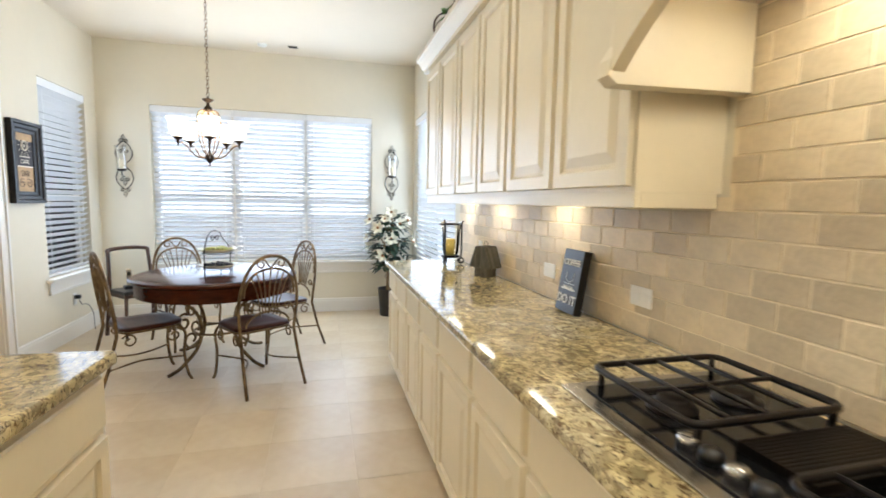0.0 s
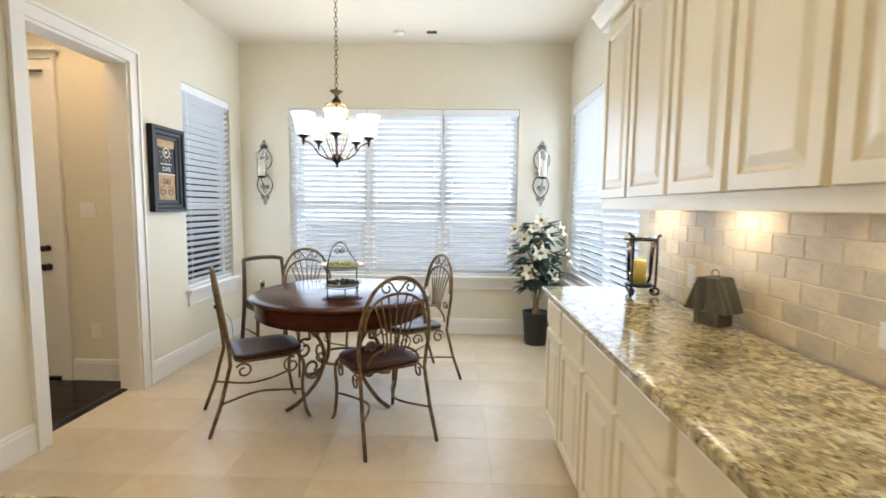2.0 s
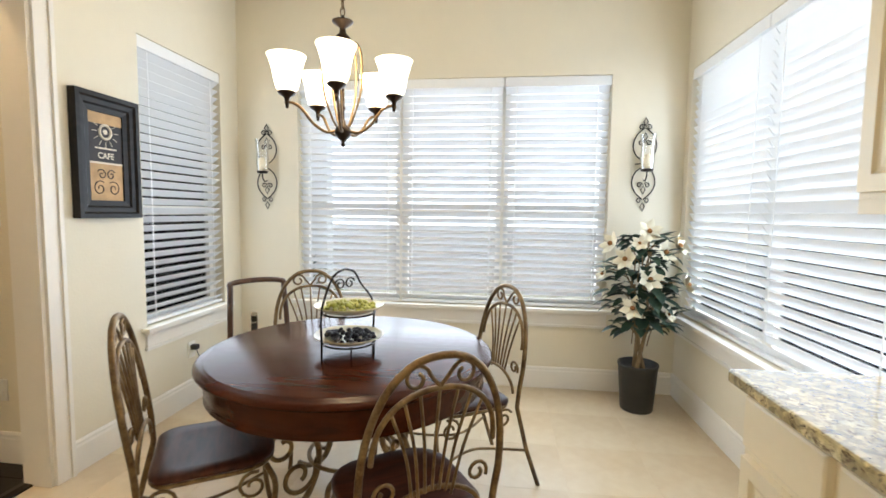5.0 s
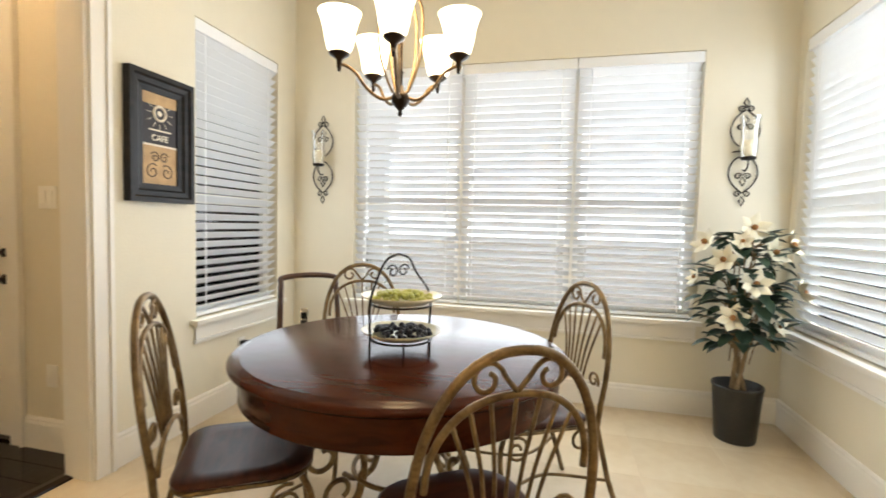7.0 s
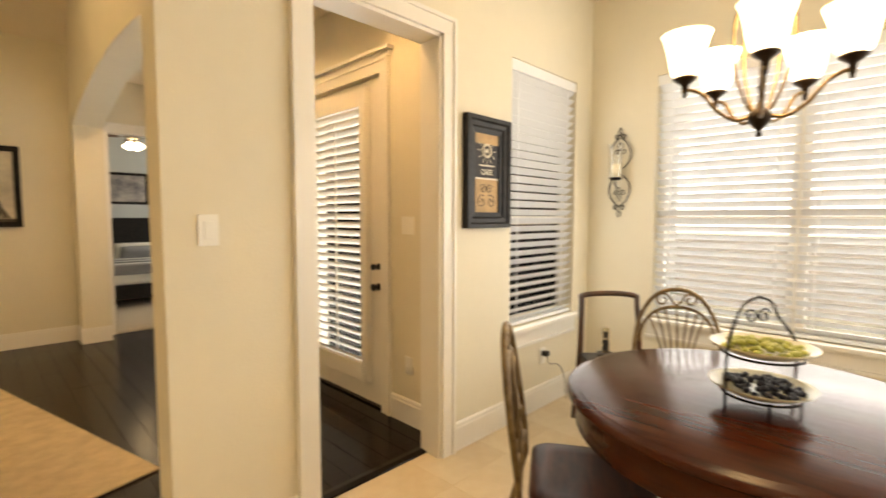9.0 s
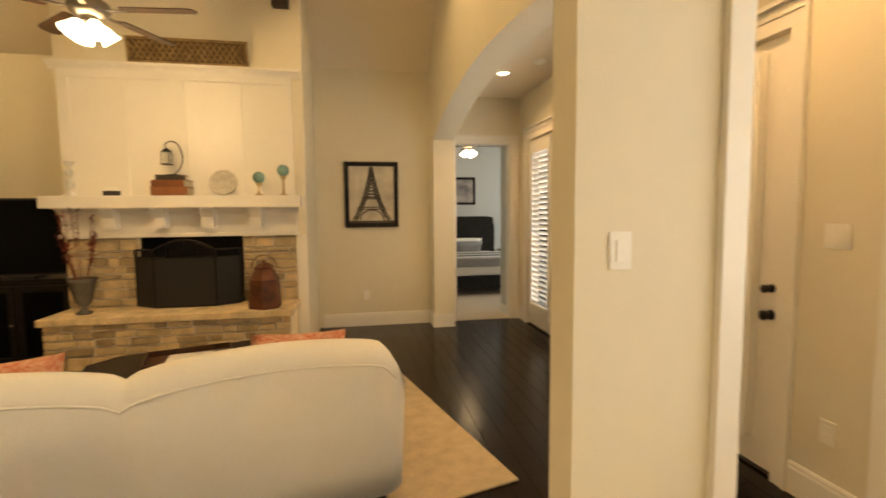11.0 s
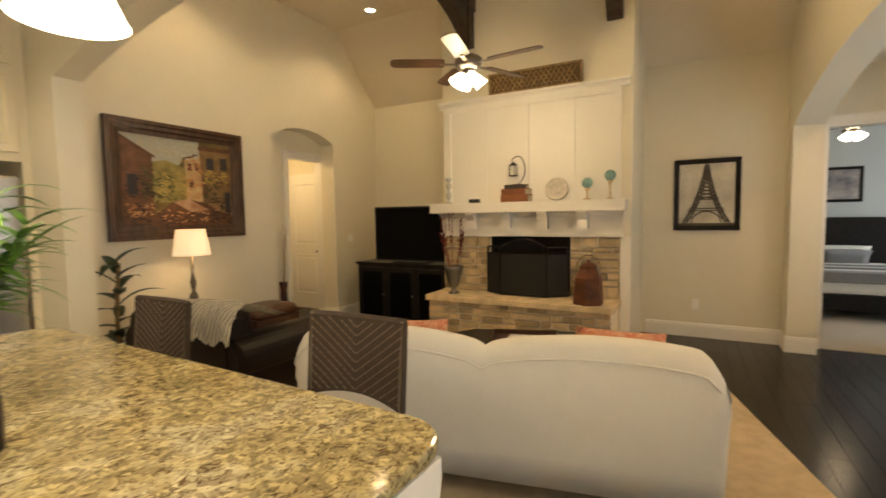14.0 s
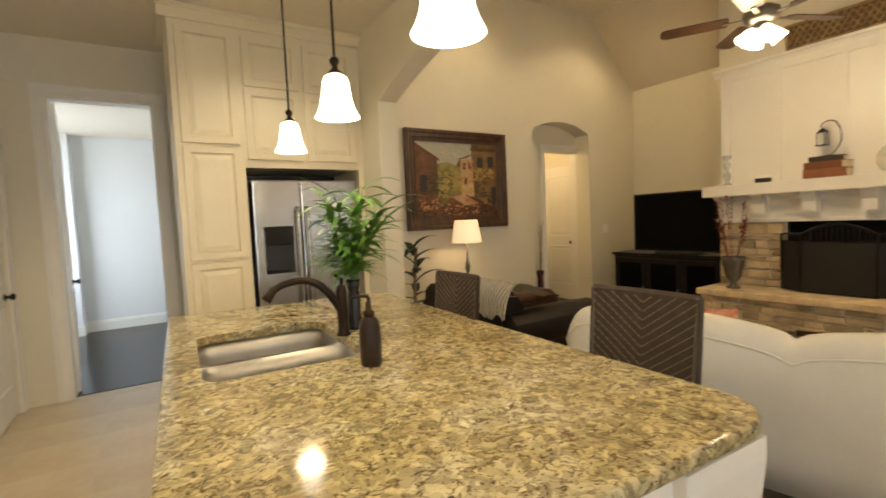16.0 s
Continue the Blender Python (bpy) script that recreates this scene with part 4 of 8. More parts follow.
def leaf_blade(bm, base, direction, length, width, droop, up=(0, 0, 1), seg=5, cup=0.25):
    """A folded, drooping leaf."""
    d = Vector(direction).normalized()
    s = d.cross(Vector(up))
    if s.length < 1e-3:
        s = Vector((1, 0, 0))
    s.normalize()
    rows = []
    p = Vector(base)
    for i in range(seg + 1):
        t = i / seg
        w = width * math.sin(math.pi * min(1, 0.12 + 0.88 * t) ** 0.75) * 0.5 + 0.0006
        nrm = s.cross(d)
        rows.append((bm.verts.new(p - s * w + nrm * w * cup), bm.verts.new(p), bm.verts.new(p + s * w + nrm * w * cup)))
        p = p + d * (length / seg)
        d = (d + Vector((0, 0, -droop / seg))).normalized()
    for a, b in zip(rows, rows[1:]):
        bm.faces.new((a[0], a[1], b[1], b[0]))
        bm.faces.new((a[1], a[2], b[2], b[1]))


rng = random.Random(4)
pl = thing("bamboo_plant", pose(-1.565, 1.80, 0.915), "leafy green bamboo stems in a slender dark vase", "plant")
part("vase", lathe([(0, 0), (0.036, 0), (0.037, 0.01), (0.03, 0.08), (0.031, 0.16), (0.024, 0.185), (0.03, 0.20), (0.035, 0.235), (0.03, 0.236), (0.025, 0.2), (0, 0.19)], 20), mat("vase_glaze", (0.02, 0.018, 0.02), 0.25, var=0.3), pl, smooth=True)
bs, bl = bmesh.new(), bmesh.new()
for k in range(18):
    a, sp = rng.uniform(0, 6.28), rng.uniform(0.03, 0.21)
    tip = Vector((sp * math.cos(a), sp * math.sin(a), rng.uniform(0.44, 0.66)))
    mid = Vector((tip.x * 0.35, tip.y * 0.35, 0.34))
    line = smooth_path([(rng.uniform(-0.01, 0.01), rng.uniform(-0.01, 0.01), 0.16), mid, tip], 5)
    tube(line, 0.0035, 5, bs, r_end=0.0015)
    for q in range(15):
        i = rng.randrange(3, len(line))
        b = rng.uniform(0, 6.28)
        leaf_blade(bl, line[i], (math.cos(b), math.sin(b), rng.uniform(0.1, 0.9)), rng.uniform(0.11, 0.24), rng.uniform(0.022, 0.036), rng.uniform(0.5, 1.4), seg=4)
part("stems", bs, leafm, pl, smooth=True)
part("leaves", bl, leafm, pl, "thin drooping green leaves", smooth=True)

# ---- doors ----


def slab_door(name, label, m, w, h, panels, knob_x, mat_=None):
    """A door leaf with raised panels, hinged at its local origin, front towards -y."""
    root = tagged(new(name), label, kind="structure")
    root.matrix_basis = m
    part("leaf", box(0, w, -0.018, 0.018, 0.012, h, 0.002), mat_ or white_paint, root)
    for x0, x1, z0, z1 in panels:
        for s in (0, 1):
            p = part("panel", raised_panel(x1 - x0, z1 - z0, 0.008, 0.02), [white_paint, white_paint], root, m=pose(x0 if not s else x1, -0.0185 if not s else 0.0185, z0, 0, 0, 180 * s))
    for s in (-1, 1):
        k = part("knob", lathe([(0, 0), (0.028, 0), (0.028, 0.006), (0.012, 0.012), (0.012, 0.032), (0.026, 0.042), (0.028, 0.055), (0.018, 0.066), (0, 0.068)], 16), black_metal, root, "black door knob",
                 m=pose(knob_x, s * 0.019, 0.96, 90 if s < 0 else -90), smooth=True)
    return root


tall = [(0.12, 0.64, 0.25, 0.90), (0.12, 0.64, 1.05, 2.25)]
slab_door("door_2", "closed white panel door to the pantry", pose(0.245, -0.345, 0.0, 0, 0, -90), 0.75, 2.39, tall, 0.68)
slab_door("door_3", "open white panel door to the back hall", pose(-0.135, -1.375, 0.0, 0, 0, -84), 0.74, 2.58, [(0.12, 0.36, 0.25, 0.9), (0.42, 0.64, 0.25, 0.9), (0.12, 0.36, 1.05, 2.3), (0.42, 0.64, 1.05, 2.3)], 0.67)
slab_door("door_4", "white panel closet door in the small hall", pose(-6.58, -1.95, 0.0, 0, 0, 90), 0.70, 2.2, [(0.1, 0.6, 0.25, 0.9), (0.1, 0.6, 1.05, 2.05)], 0.62)


def french_leaf(name, label, x0, x1, s0, s1, knob):
    """A glazed leaf with plantation shutters, in the corridor's north wall."""
    root = tagged(new(name), label, kind="structure")
    y = YC + 0.03
    z0, z1 = 0.24, 2.20
    bm = bmesh.new()
    for a, b, c, d in ((x0 + 0.003, s0, 0.015, FDH - 0.006), (s1, x1 - 0.003, 0.015, FDH - 0.006), (s0, s1, 0.015, z0), (s0, s1, z1, FDH - 0.006)):
        add_box(bm, a, b, y, y + 0.045, c, d)
    part("leaf", bm, white_paint, root)
    pn = part("pane", box(s0, s1, y + 0.03, y + 0.035, z0, z1), clear_glass, root)
    pn.visible_shadow = False
    # shutter frame, stiles and louvres
    f0, f1 = s0 - 0.035, s1 + 0.035
    bm = bmesh.new()
    for a, b, c, d in ((f0 - 0.03, f0 + 0.035, z0 - 0.07, z1 + 0.10), (f1 - 0.035, f1 + 0.03, z0 - 0.07, z1 + 0.10), (f0 + 0.035, f1 - 0.035, z0 - 0.07, z0 + 0.06), (f0 + 0.035, f1 - 0.035, z1 - 0.03, z1 + 0.10)):
        add_box(bm, a, b, y - 0.055, y - 0.002, c, d, 0.006)
    sh = part("shutter", bm, white_paint, root, "white plantation shutter")
    w = f1 - f0 - 0.074
    xm = (f0 + f1) / 2
    lv = None
    n = 30
    for i in range(n):
        z = z0 + 0.085 + (z1 - z0 - 0.145) * i / (n - 1)
        m = pose(xm, y - 0.028, z, -48 + random.uniform(-2, 2))
        if lv is None:
            b = bmesh.new()
            prism([(-0.03, 0), (-0.015, 0.0035), (0.015, 0.0035), (0.03, 0), (0.015, -0.0035), (-0.015, -0.0035)], "x", -w / 2, w / 2, b)
            lv = part("louvre", b, white_paint, sh, m=m)
        else:
            twin(lv, m)
    part("tilt_rod", box(xm - 0.006, xm + 0.006, y - 0.066, y - 0.056, z0 + 0.12, z1 - 0.12), white_paint, sh)
    if knob:
        for z, r in ((0.885, 0.028), (1.03, 0.024)):
            part("knob" if z < 1 else "deadbolt", lathe([(0, 0), (r, 0), (r, 0.008), (0.012, 0.014), (0.012, 0.03), (r * 0.9, 0.04), (r, 0.052), (0.015, 0.062), (0, 0.063)], 16), black_metal, root, "black door hardware", m=pose(x1 - 0.065, y, z, 90), smooth=True)
    return root


for x0, x1, s0, s1, kn in ((-4.21, -3.22, -4.05, -3.43, True), (-5.17, -4.214, -5.0, -4.39, False), (-6.045, -5.174, -5.89, -5.33, False), (-6.83, -6.049, -6.68, -6.18, False)):
    french_leaf("door_1" if kn else "window_4", "white glazed patio door with plantation shutters" if kn else "white glazed fixed leaf with plantation shutters", x0, x1, s0, s1, kn)
structure("trim", boxes((-3.219, FD1, YC + 0.005, YC + 0.1, 0, FDH), (FD0, -6.831, YC + 0.005, YC + 0.1, 0, FDH)), white_paint)
structure("door_sill", box(FD0, FD1, YC - 0.0, YC + 0.13, -0.02, 0.012), dark_wood)

# ---- dining room ----
TX, TY = -0.965, 5.975
tb = thing("dining_table", pose(TX, TY, 0), "round polished cherry dining table on a scrolled iron base", "table")
part("tabletop", lathe([(0, 0.762), (0.598, 0.762), (0.603, 0.760), (0.610, 0.757), (0.628, 0.754), (0.641, 0.745), (0.642, 0.735), (0.628, 0.727), (0.620, 0.72), (0, 0.72)], 72), table_wood, tb, smooth=True)
part("apron", lathe([(0.605, 0.7198), (0.607, 0.65), (0.600, 0.634), (0.607, 0.618), (0.598, 0.610), (0.573, 0.610), (0.573, 0.7198)], 64), table_wood, tb, smooth=True)
leg = None
bm = tube(smooth_path([(0.50, 0, 0.64), (0.40, 0, 0.60), (0.24, 0, 0.48), (0.17, 0, 0.32), (0.22, 0, 0.16), (0.36, 0, 0.05), (0.44, 0, 0.02), (0.485, 0, 0.012)], 7), 0.014, 8)
tube(smooth_path([(0.30, 0, 0.54)] + spiral((0.335, 0.40), 0.075, 0.022, 2.2, -1.15, n=14), 2), 0.010, 8, bm)
tube(smooth_path([(0.18, 0, 0.30)] + spiral((0.27, 0.25), 0.085, 0.025, 2.9, 1.2, n=14), 2), 0.010, 8, bm)
for k in range(4):
    m = pose(0, 0, 0, 0, 0, 45 + 90 * k + 8)
    if leg is None:
        leg = part("leg", bm, bronze, tb, m=m, smooth=True)
    else:
        twin(leg, m)
part("ring", tube([(0.19 * math.cos(a), 0.19 * math.sin(a), 0.27) for a in np.linspace(0, 2 * math.pi, 33)[:-1]], 0.010, 8, closed=True), bronze, tb, smooth=True)
part("top_ring", tube([(0.47 * math.cos(a), 0.47 * math.sin(a), 0.632) for a in np.linspace(0, 2 * math.pi, 41)[:-1]], 0.009, 8, closed=True), bronze, tb, smooth=True)

seat_wood = wood_mat("seat_wood", (0.030, 0.009, 0.005), (0.075, 0.022, 0.011), 0.36, (2, 9, 9), 3)
seat_wood.node_tree.nodes["Principled BSDF"].inputs["Specular IOR Level"].default_value = 0.2


def hoop(w, z0, z1, lean, n=24, sq=2.3):
    """An upright pointed-round arch in the chair's back plane; lean is how far it tilts back per metre."""
    pts = []
    for i in range(n + 1):
        a = math.pi * i / n
        c, s = math.cos(a), math.sin(a)
        x = w * (abs(c) ** (2 / sq)) * (1 if c > 0 else -1)
        z = z0 + (z1 - z0) * (s ** (2 / sq)) if s > 0 else z0
        pts.append((x, -lean * (z - 0.45), z))
    return pts


def dining_chair(m):
    """An iron chair with a fan back and a saddled wooden seat; it faces +y."""
    root = thing("dining_chair", m, "bronzed iron dining chair with scrolled fan back and dark wooden seat", "chair", "chairs round the table")
    # seat
    bm = bmesh.new()
    outline = round_rect(-0.215, 0.215, 0.02, 0.44, (0.13, 0.13, 0.07, 0.07), 5)
    rings = []
    for d, z in ((0.02, 0.436), (0.0, 0.446), (0.0, 0.458), (0.012, 0.466), (0.07, 0.461), (0.13, 0.456)):
        cx, cy = 0, 0.23
        rings.append([bm.verts.new((x * (1 - d / 0.215), cy + (y - cy) * (1 - d / 0.215), z)) for x, y in outline])
    for A, B in zip(rings, rings[1:]):
        for i in range(len(A)):
            bm.faces.new((A[i], A[(i + 1) % len(A)], B[(i + 1) % len(A)], B[i]))
    bm.faces.new(rings[-1])
    bm.faces.new(rings[0][::-1])
    part("seat", bm, seat_wood, root, "dark saddled wooden seat", smooth=True)
    part("seat_frame", tube([(x * 0.96, 0.23 + (y - 0.23) * 0.96, 0.432) for x, y in outline], 0.008, 6, closed=True), bronze, root, smooth=True)
    L = 0.14
    # outer hoop with the back legs
    arch = hoop(0.222, 0.60, 0.99, L)
    bm = tube([(0.225, -0.13, 0.0), (0.213, -0.06, 0.2), (0.205, -0.005, 0.42), (0.214, -L * 0.08, 0.52)] + arch + [(-0.214, -L * 0.08, 0.52), (-0.205, -0.005, 0.42), (-0.213, -0.06, 0.2), (-0.225, -0.13, 0.0)], 0.0115, 8)
    part("back_frame", bm, bronze, root, smooth=True)
    inner = hoop(0.19, 0.70, 0.895, L)
    part("inner_hoop", tube(inner, 0.0085, 8), bronze, root, smooth=True)
    low = [(0.165 * math.cos(a), -L * 0.05, 0.475 + 0.10 * math.sin(a)) for a in np.linspace(0, math.pi, 13)]
    part("lower_arc", tube(low, 0.008, 8), bronze, root, smooth=True)
    # fan spindles
    for k in range(7):
        u = (k - 3) / 3
        a = math.pi / 2 - u * 0.75
        p0 = (0.165 * math.cos(a) * 0.55, -L * 0.12, 0.475 + 0.10 * math.sin(a))
        j = min(range(len(inner)), key=lambda i: abs(inner[i][0] - 0.145 * u))
        p2 = inner[j]
        p1 = (p0[0] * 0.75 + p2[0] * 0.30, -L * 0.27, (p0[2] + p2[2]) / 2)
        part("spindle", tube(smooth_path([p0, p1, p2], 4), 0.005, 6), bronze, root, smooth=True)
    # scrolls at the crown, the sides and the lower arc
    for s in (-1, 1):
        bm = tube(smooth_path([(0, -L * 0.46, 0.90), (s * 0.03, -L * 0.47, 0.935)] + [(s * x, -L * 0.50, z) for x, y, z in spiral((0.072, 0.932), 0.038, 0.014, 2.6, -1.1, n=10)], 3), 0.006, 6)
        part("scroll", bm, bronze, root, smooth=True)
        bm = tube([(s * x, -L * 0.16, z) for x, y, z in spiral((0.145, 0.60), 0.036, 0.012, -0.5, 1.2, n=14)], 0.006, 6)
        part("scroll", bm, bronze, root, smooth=True)
        # front legs with cabriole knees and scrolls
        bm = tube(smooth_path([(s * 0.18, 0.40, 0.43), (s * 0.205, 0.43, 0.36), (s * 0.20, 0.42, 0.22), (s * 0.205, 0.44, 0.06), (s * 0.215, 0.465, 0.0)], 5), 0.011, 8)
        part("leg", bm, bronze, root, smooth=True)
        bm = tube([(s * 0.198, u, z) for q, u, z in spiral((0.355, 0.365), 0.055, 0.016, 1.2, 1.3, "yz", 16)], 0.0065, 6)
        part("scroll", bm, bronze, root, smooth=True)
        bm = tube([(s * 0.205, u, z) for q, u, z in spiral((0.07, 0.375), 0.05, 0.016, 2.6, -1.2, "yz", 16)], 0.0065, 6)
        part("scroll", bm, bronze, root, smooth=True)
        # bowed stretchers
        bm = tube(smooth_path([(s * 0.21, -0.06, 0.19), (s * 0.12, 0.08, 0.185), (s * 0.09, 0.18, 0.185), (s * 0.13, 0.30, 0.185), (s * 0.20, 0.42, 0.19)], 5), 0.007, 6)
        part("stretcher", bm, bronze, root, smooth=True)
    return root


def seat_pose(cx, cy):
    ang = math.degrees(math.atan2(TY - cy, TX - cx)) - 90
    return pose(cx, cy, 0, 0, 0, ang)


ch = dining_chair(seat_pose(-0.49, 5.245))
for c in ((-0.31, 6.38), (-1.46, 6.72)):
    copy_thing(ch, seat_pose(*c))
copy_thing(ch, pose(-1.585, 5.475, 0, 0, 0, -58))

# two-tier fruit stand
ts = thing("fruit_stand", pose(-0.94, 5.87, 0.762, 0, 0, 62) @ Matrix.Diagonal((1.12, 1.12, 1.0, 1.0)), "two-tier black iron stand with cream plates of grapes", "fruit stand")
plate = mat("plate_glaze", (0.78, 0.73, 0.55), 0.25, var=0.12, scale=20)
for z, r in ((0.055, 0.128), (0.185, 0.128)):
    p = part("plate", lathe([(0, z + 0.004), (r * 0.7, z + 0.006), (r, z + 0.026), (r + 0.006, z + 0.03), (r, z + 0.021), (r * 0.7, z), (0, z - 0.002)], 32), plate, ts, "cream rimmed plate", smooth=True)
    part("plate_ring", tube([(0.10 * math.cos(a), 0.10 * math.sin(a), z - 0.006) for a in np.linspace(0, 2 * math.pi, 25)[:-1]], 0.004, 6, closed=True), black_metal, ts, smooth=True)
    g = bmesh.new()
    rg = random.Random(int(z * 1000))
    for k in range(95):
        a, rr = rg.uniform(0, 6.28), 0.102 * math.sqrt(rg.random())
        zz = z + 0.014 + rg.random() * 0.038 * (1 - rr / 0.13)
        bmesh.ops.create_icosphere(g, subdivisions=1, radius=rg.uniform(0.009, 0.0125), matrix=Matrix.Translation((rr * math.cos(a), rr * math.sin(a), zz)))
    part("grape_cluster", g, mat("green_grape", (0.50, 0.52, 0.12), 0.3, var=0.25, scale=30) if z > 0.1 else mat("dark_grape", (0.015, 0.012, 0.02), 0.35, var=0.3, scale=30), ts, "green grapes" if z > 0.1 else "dark grapes", smooth=True)
for s in (-1, 1):
    part("upright", tube(smooth_path([(s * 0.135, 0.0, 0.0), (s * 0.134, 0.0, 0.06), (s * 0.134, 0.0, 0.2), (s * 0.085, 0.02, 0.29), (s * 0.05, 0.02, 0.345), (0, 0.02, 0.365)], 6), 0.0045, 6), black_metal, ts, smooth=True)
    part("foot", tube([(s * 0.06, -0.075, 0.0), (s * 0.06, -0.075, 0.055)], 0.004, 6), black_metal, ts)
    part("curl", tube([(s * x, 0.02, z) for x, y, z in spiral((0.025, 0.30), 0.026, 0.008, 0.3, 1.2, n=14)], 0.0035, 6), black_metal, ts, smooth=True)

# chandelier
CX, CY, CZ = -1.0, 5.98, 1.656
cl = thing("chandelier", pose(CX, CY, CZ), "bronze five-arm chandelier with frosted glass bell shades", "chandelier")
part("finial", lathe([(0, 0), (0.008, 0.004), (0.01, 0.014), (0.006, 0.022), (0.018, 0.034), (0.034, 0.052), (0.038, 0.068), (0.03, 0.088), (0.014, 0.1), (0.01, 0.12), (0, 0.12)], 20), dark_bronze, cl, smooth=True)
part("column", lathe([(0, 0.1), (0.007, 0.1), (0.007, 0.16), (0.012, 0.17), (0.007, 0.18), (0.007, 0.44), (0.03, 0.452), (0.034, 0.47), (0.016, 0.49), (0.012, 0.51), (0.045, 0.535), (0.047, 0.54), (0.01, 0.545), (0.006, 0.565), (0, 0.566)], 16), dark_bronze, cl, smooth=True)
chg = glow("chandelier_glass", (1.0, 0.84, 0.58), 4.2)
arm_m = tube(smooth_path([(0.03, 0, 0.07), (0.075, 0, 0.062), (0.13, 0, 0.095), (0.175, 0, 0.15), (0.215, 0, 0.172), (0.245, 0, 0.168)], 6), 0.0065, 8)
hoop_m = tube(smooth_path([(0.015, 0, 0.45), (0.06, 0, 0.445), (0.085, 0, 0.40), (0.088, 0, 0.30), (0.08, 0, 0.22), (0.05, 0, 0.13), (0.03, 0, 0.09)], 6), 0.005, 8)
cup_m = lathe([(0, 0.145), (0.006, 0.148), (0.008, 0.165), (0.012, 0.19), (0.035, 0.205), (0.04, 0.212), (0.036, 0.216), (0, 0.216)], 18, at=(0.235, 0))
shade_m = lathe([(0.028, 0.214), (0.045, 0.228), (0.053, 0.26), (0.059, 0.30), (0.072, 0.345), (0.080, 0.362), (0.076, 0.360), (0.066, 0.340), (0.054, 0.30), (0.048, 0.26), (0.040, 0.232), (0.02, 0.216)], 24, at=(0.235, 0))
proto = {}
for k in range(5):
    m = pose(0, 0, 0, 0, 0, -77 + 72 * k)
    for nm, b, mt, lb in (("arm", arm_m, bronze, ""), ("hoop", hoop_m, bronze, ""), ("cup", cup_m, dark_bronze, ""), ("shade", shade_m, chg, "lit frosted glass shade")):
        if nm not in proto:
            proto[nm] = part(nm, b, mt, cl, lb, m=m, smooth=True)
        else:
            twin(proto[nm], m)
link = None
nlink = int((HC - CZ - 0.566 - 0.03) / 0.032)
for k in range(nlink + 1):
    m = pose(0, 0, 0.58 + k * 0.032, 0, 0, 90 * (k % 2))
    if link is None:
        link = part("chain_link", tube([(0.010 * math.cos(a), 0, 0.021 * math.sin(a)) for a in np.linspace(0, 2 * math.pi, 13)[:-1]], 0.0028, 5, closed=True), bronze, cl, m=m, smooth=True)
    else:
        twin(link, m)
part("canopy", lathe([(0.06, HC - CZ - 0.001), (0.058, HC - CZ - 0.015), (0.02, HC - CZ - 0.03), (0.008, HC - CZ - 0.05), (0, HC - CZ - 0.05)], 20), dark_bronze, cl, smooth=True)


def sconce(m):
    """A wrought-iron wall sconce in the plane y = 0, front towards -y, 0.69 m high, origin at its foot."""
    root = thing("wall_sconce", m, "wrought iron scroll wall sconce with a glass hurricane and candle", "wall sconce", "candle sconces")
    y = -0.012
    for s in (-1, 1):
        part("side_scroll", tube(smooth_path([(s * 0.004, y, 0.085), (s * 0.06, y, 0.14), (s * 0.083, y, 0.21), (s * 0.06, y, 0.285), (-s * 0.01, y, 0.345), (s * 0.005 - 0.06, y, 0.345) if s < 0 else (-0.03, y, 0.36)], 6), 0.0045, 6), black_metal, root, smooth=True)
        part("side_scroll", tube(smooth_path([(s * 0.004, y, 0.61), (s * 0.06, y, 0.555), (s * 0.083, y, 0.48), (s * 0.06, y, 0.41), (-s * 0.01, y, 0.35)], 6), 0.0045, 6), black_metal, root, smooth=True)
        for zc, up in ((0.075, 1), (0.615, 1), (0.19, 1), (0.50, 1)):
            part("curl", tube([(s * x, y, z) for x, q, z in spiral((0.026, zc), 0.022, 0.007, 2.9, -1.15, n=12)], 0.004, 6), black_metal, root, smooth=True)
    for zc in (0.03, 0.655, 0.155, 0.545):
        part("diamond", tube([(0, y, zc - 0.03), (0.016, y, zc), (0, y, zc + 0.03), (-0.016, y, zc)], 0.004, 6, closed=True), black_metal, root)
    part("arm", tube(smooth_path([(0, y, 0.23), (0, -0.05, 0.22), (0, -0.085, 0.25), (0, -0.085, 0.285)], 5), 0.005, 6), black_metal, root, smooth=True)
    part("cup", lathe([(0, 0.28), (0.04, 0.285), (0.045, 0.30), (0.04, 0.302), (0, 0.30)], 20, at=(0, -0.085)), black_metal, root, smooth=True)
    part("candle", lathe([(0, 0.302), (0.032, 0.302), (0.032, 0.40), (0.026, 0.405), (0, 0.402)], 20, at=(0, -0.085)), mat("candle_wax", (0.85, 0.76, 0.55), 0.5, var=0.08), root, "cream pillar candle", smooth=True)
    hg = part("hurricane", lathe([(0.042, 0.303), (0.05, 0.36), (0.046, 0.44), (0.052, 0.52), (0.06, 0.55)], 24, at=(0, -0.085)), clear_glass, root, "clear glass hurricane", smooth=True)
    hg.visible_shadow = False
    return root


sc = sconce(pose(0.755, YN - 0.002, 1.405))
copy_thing(sc, pose(-2.205, YN - 0.002, 1.385))


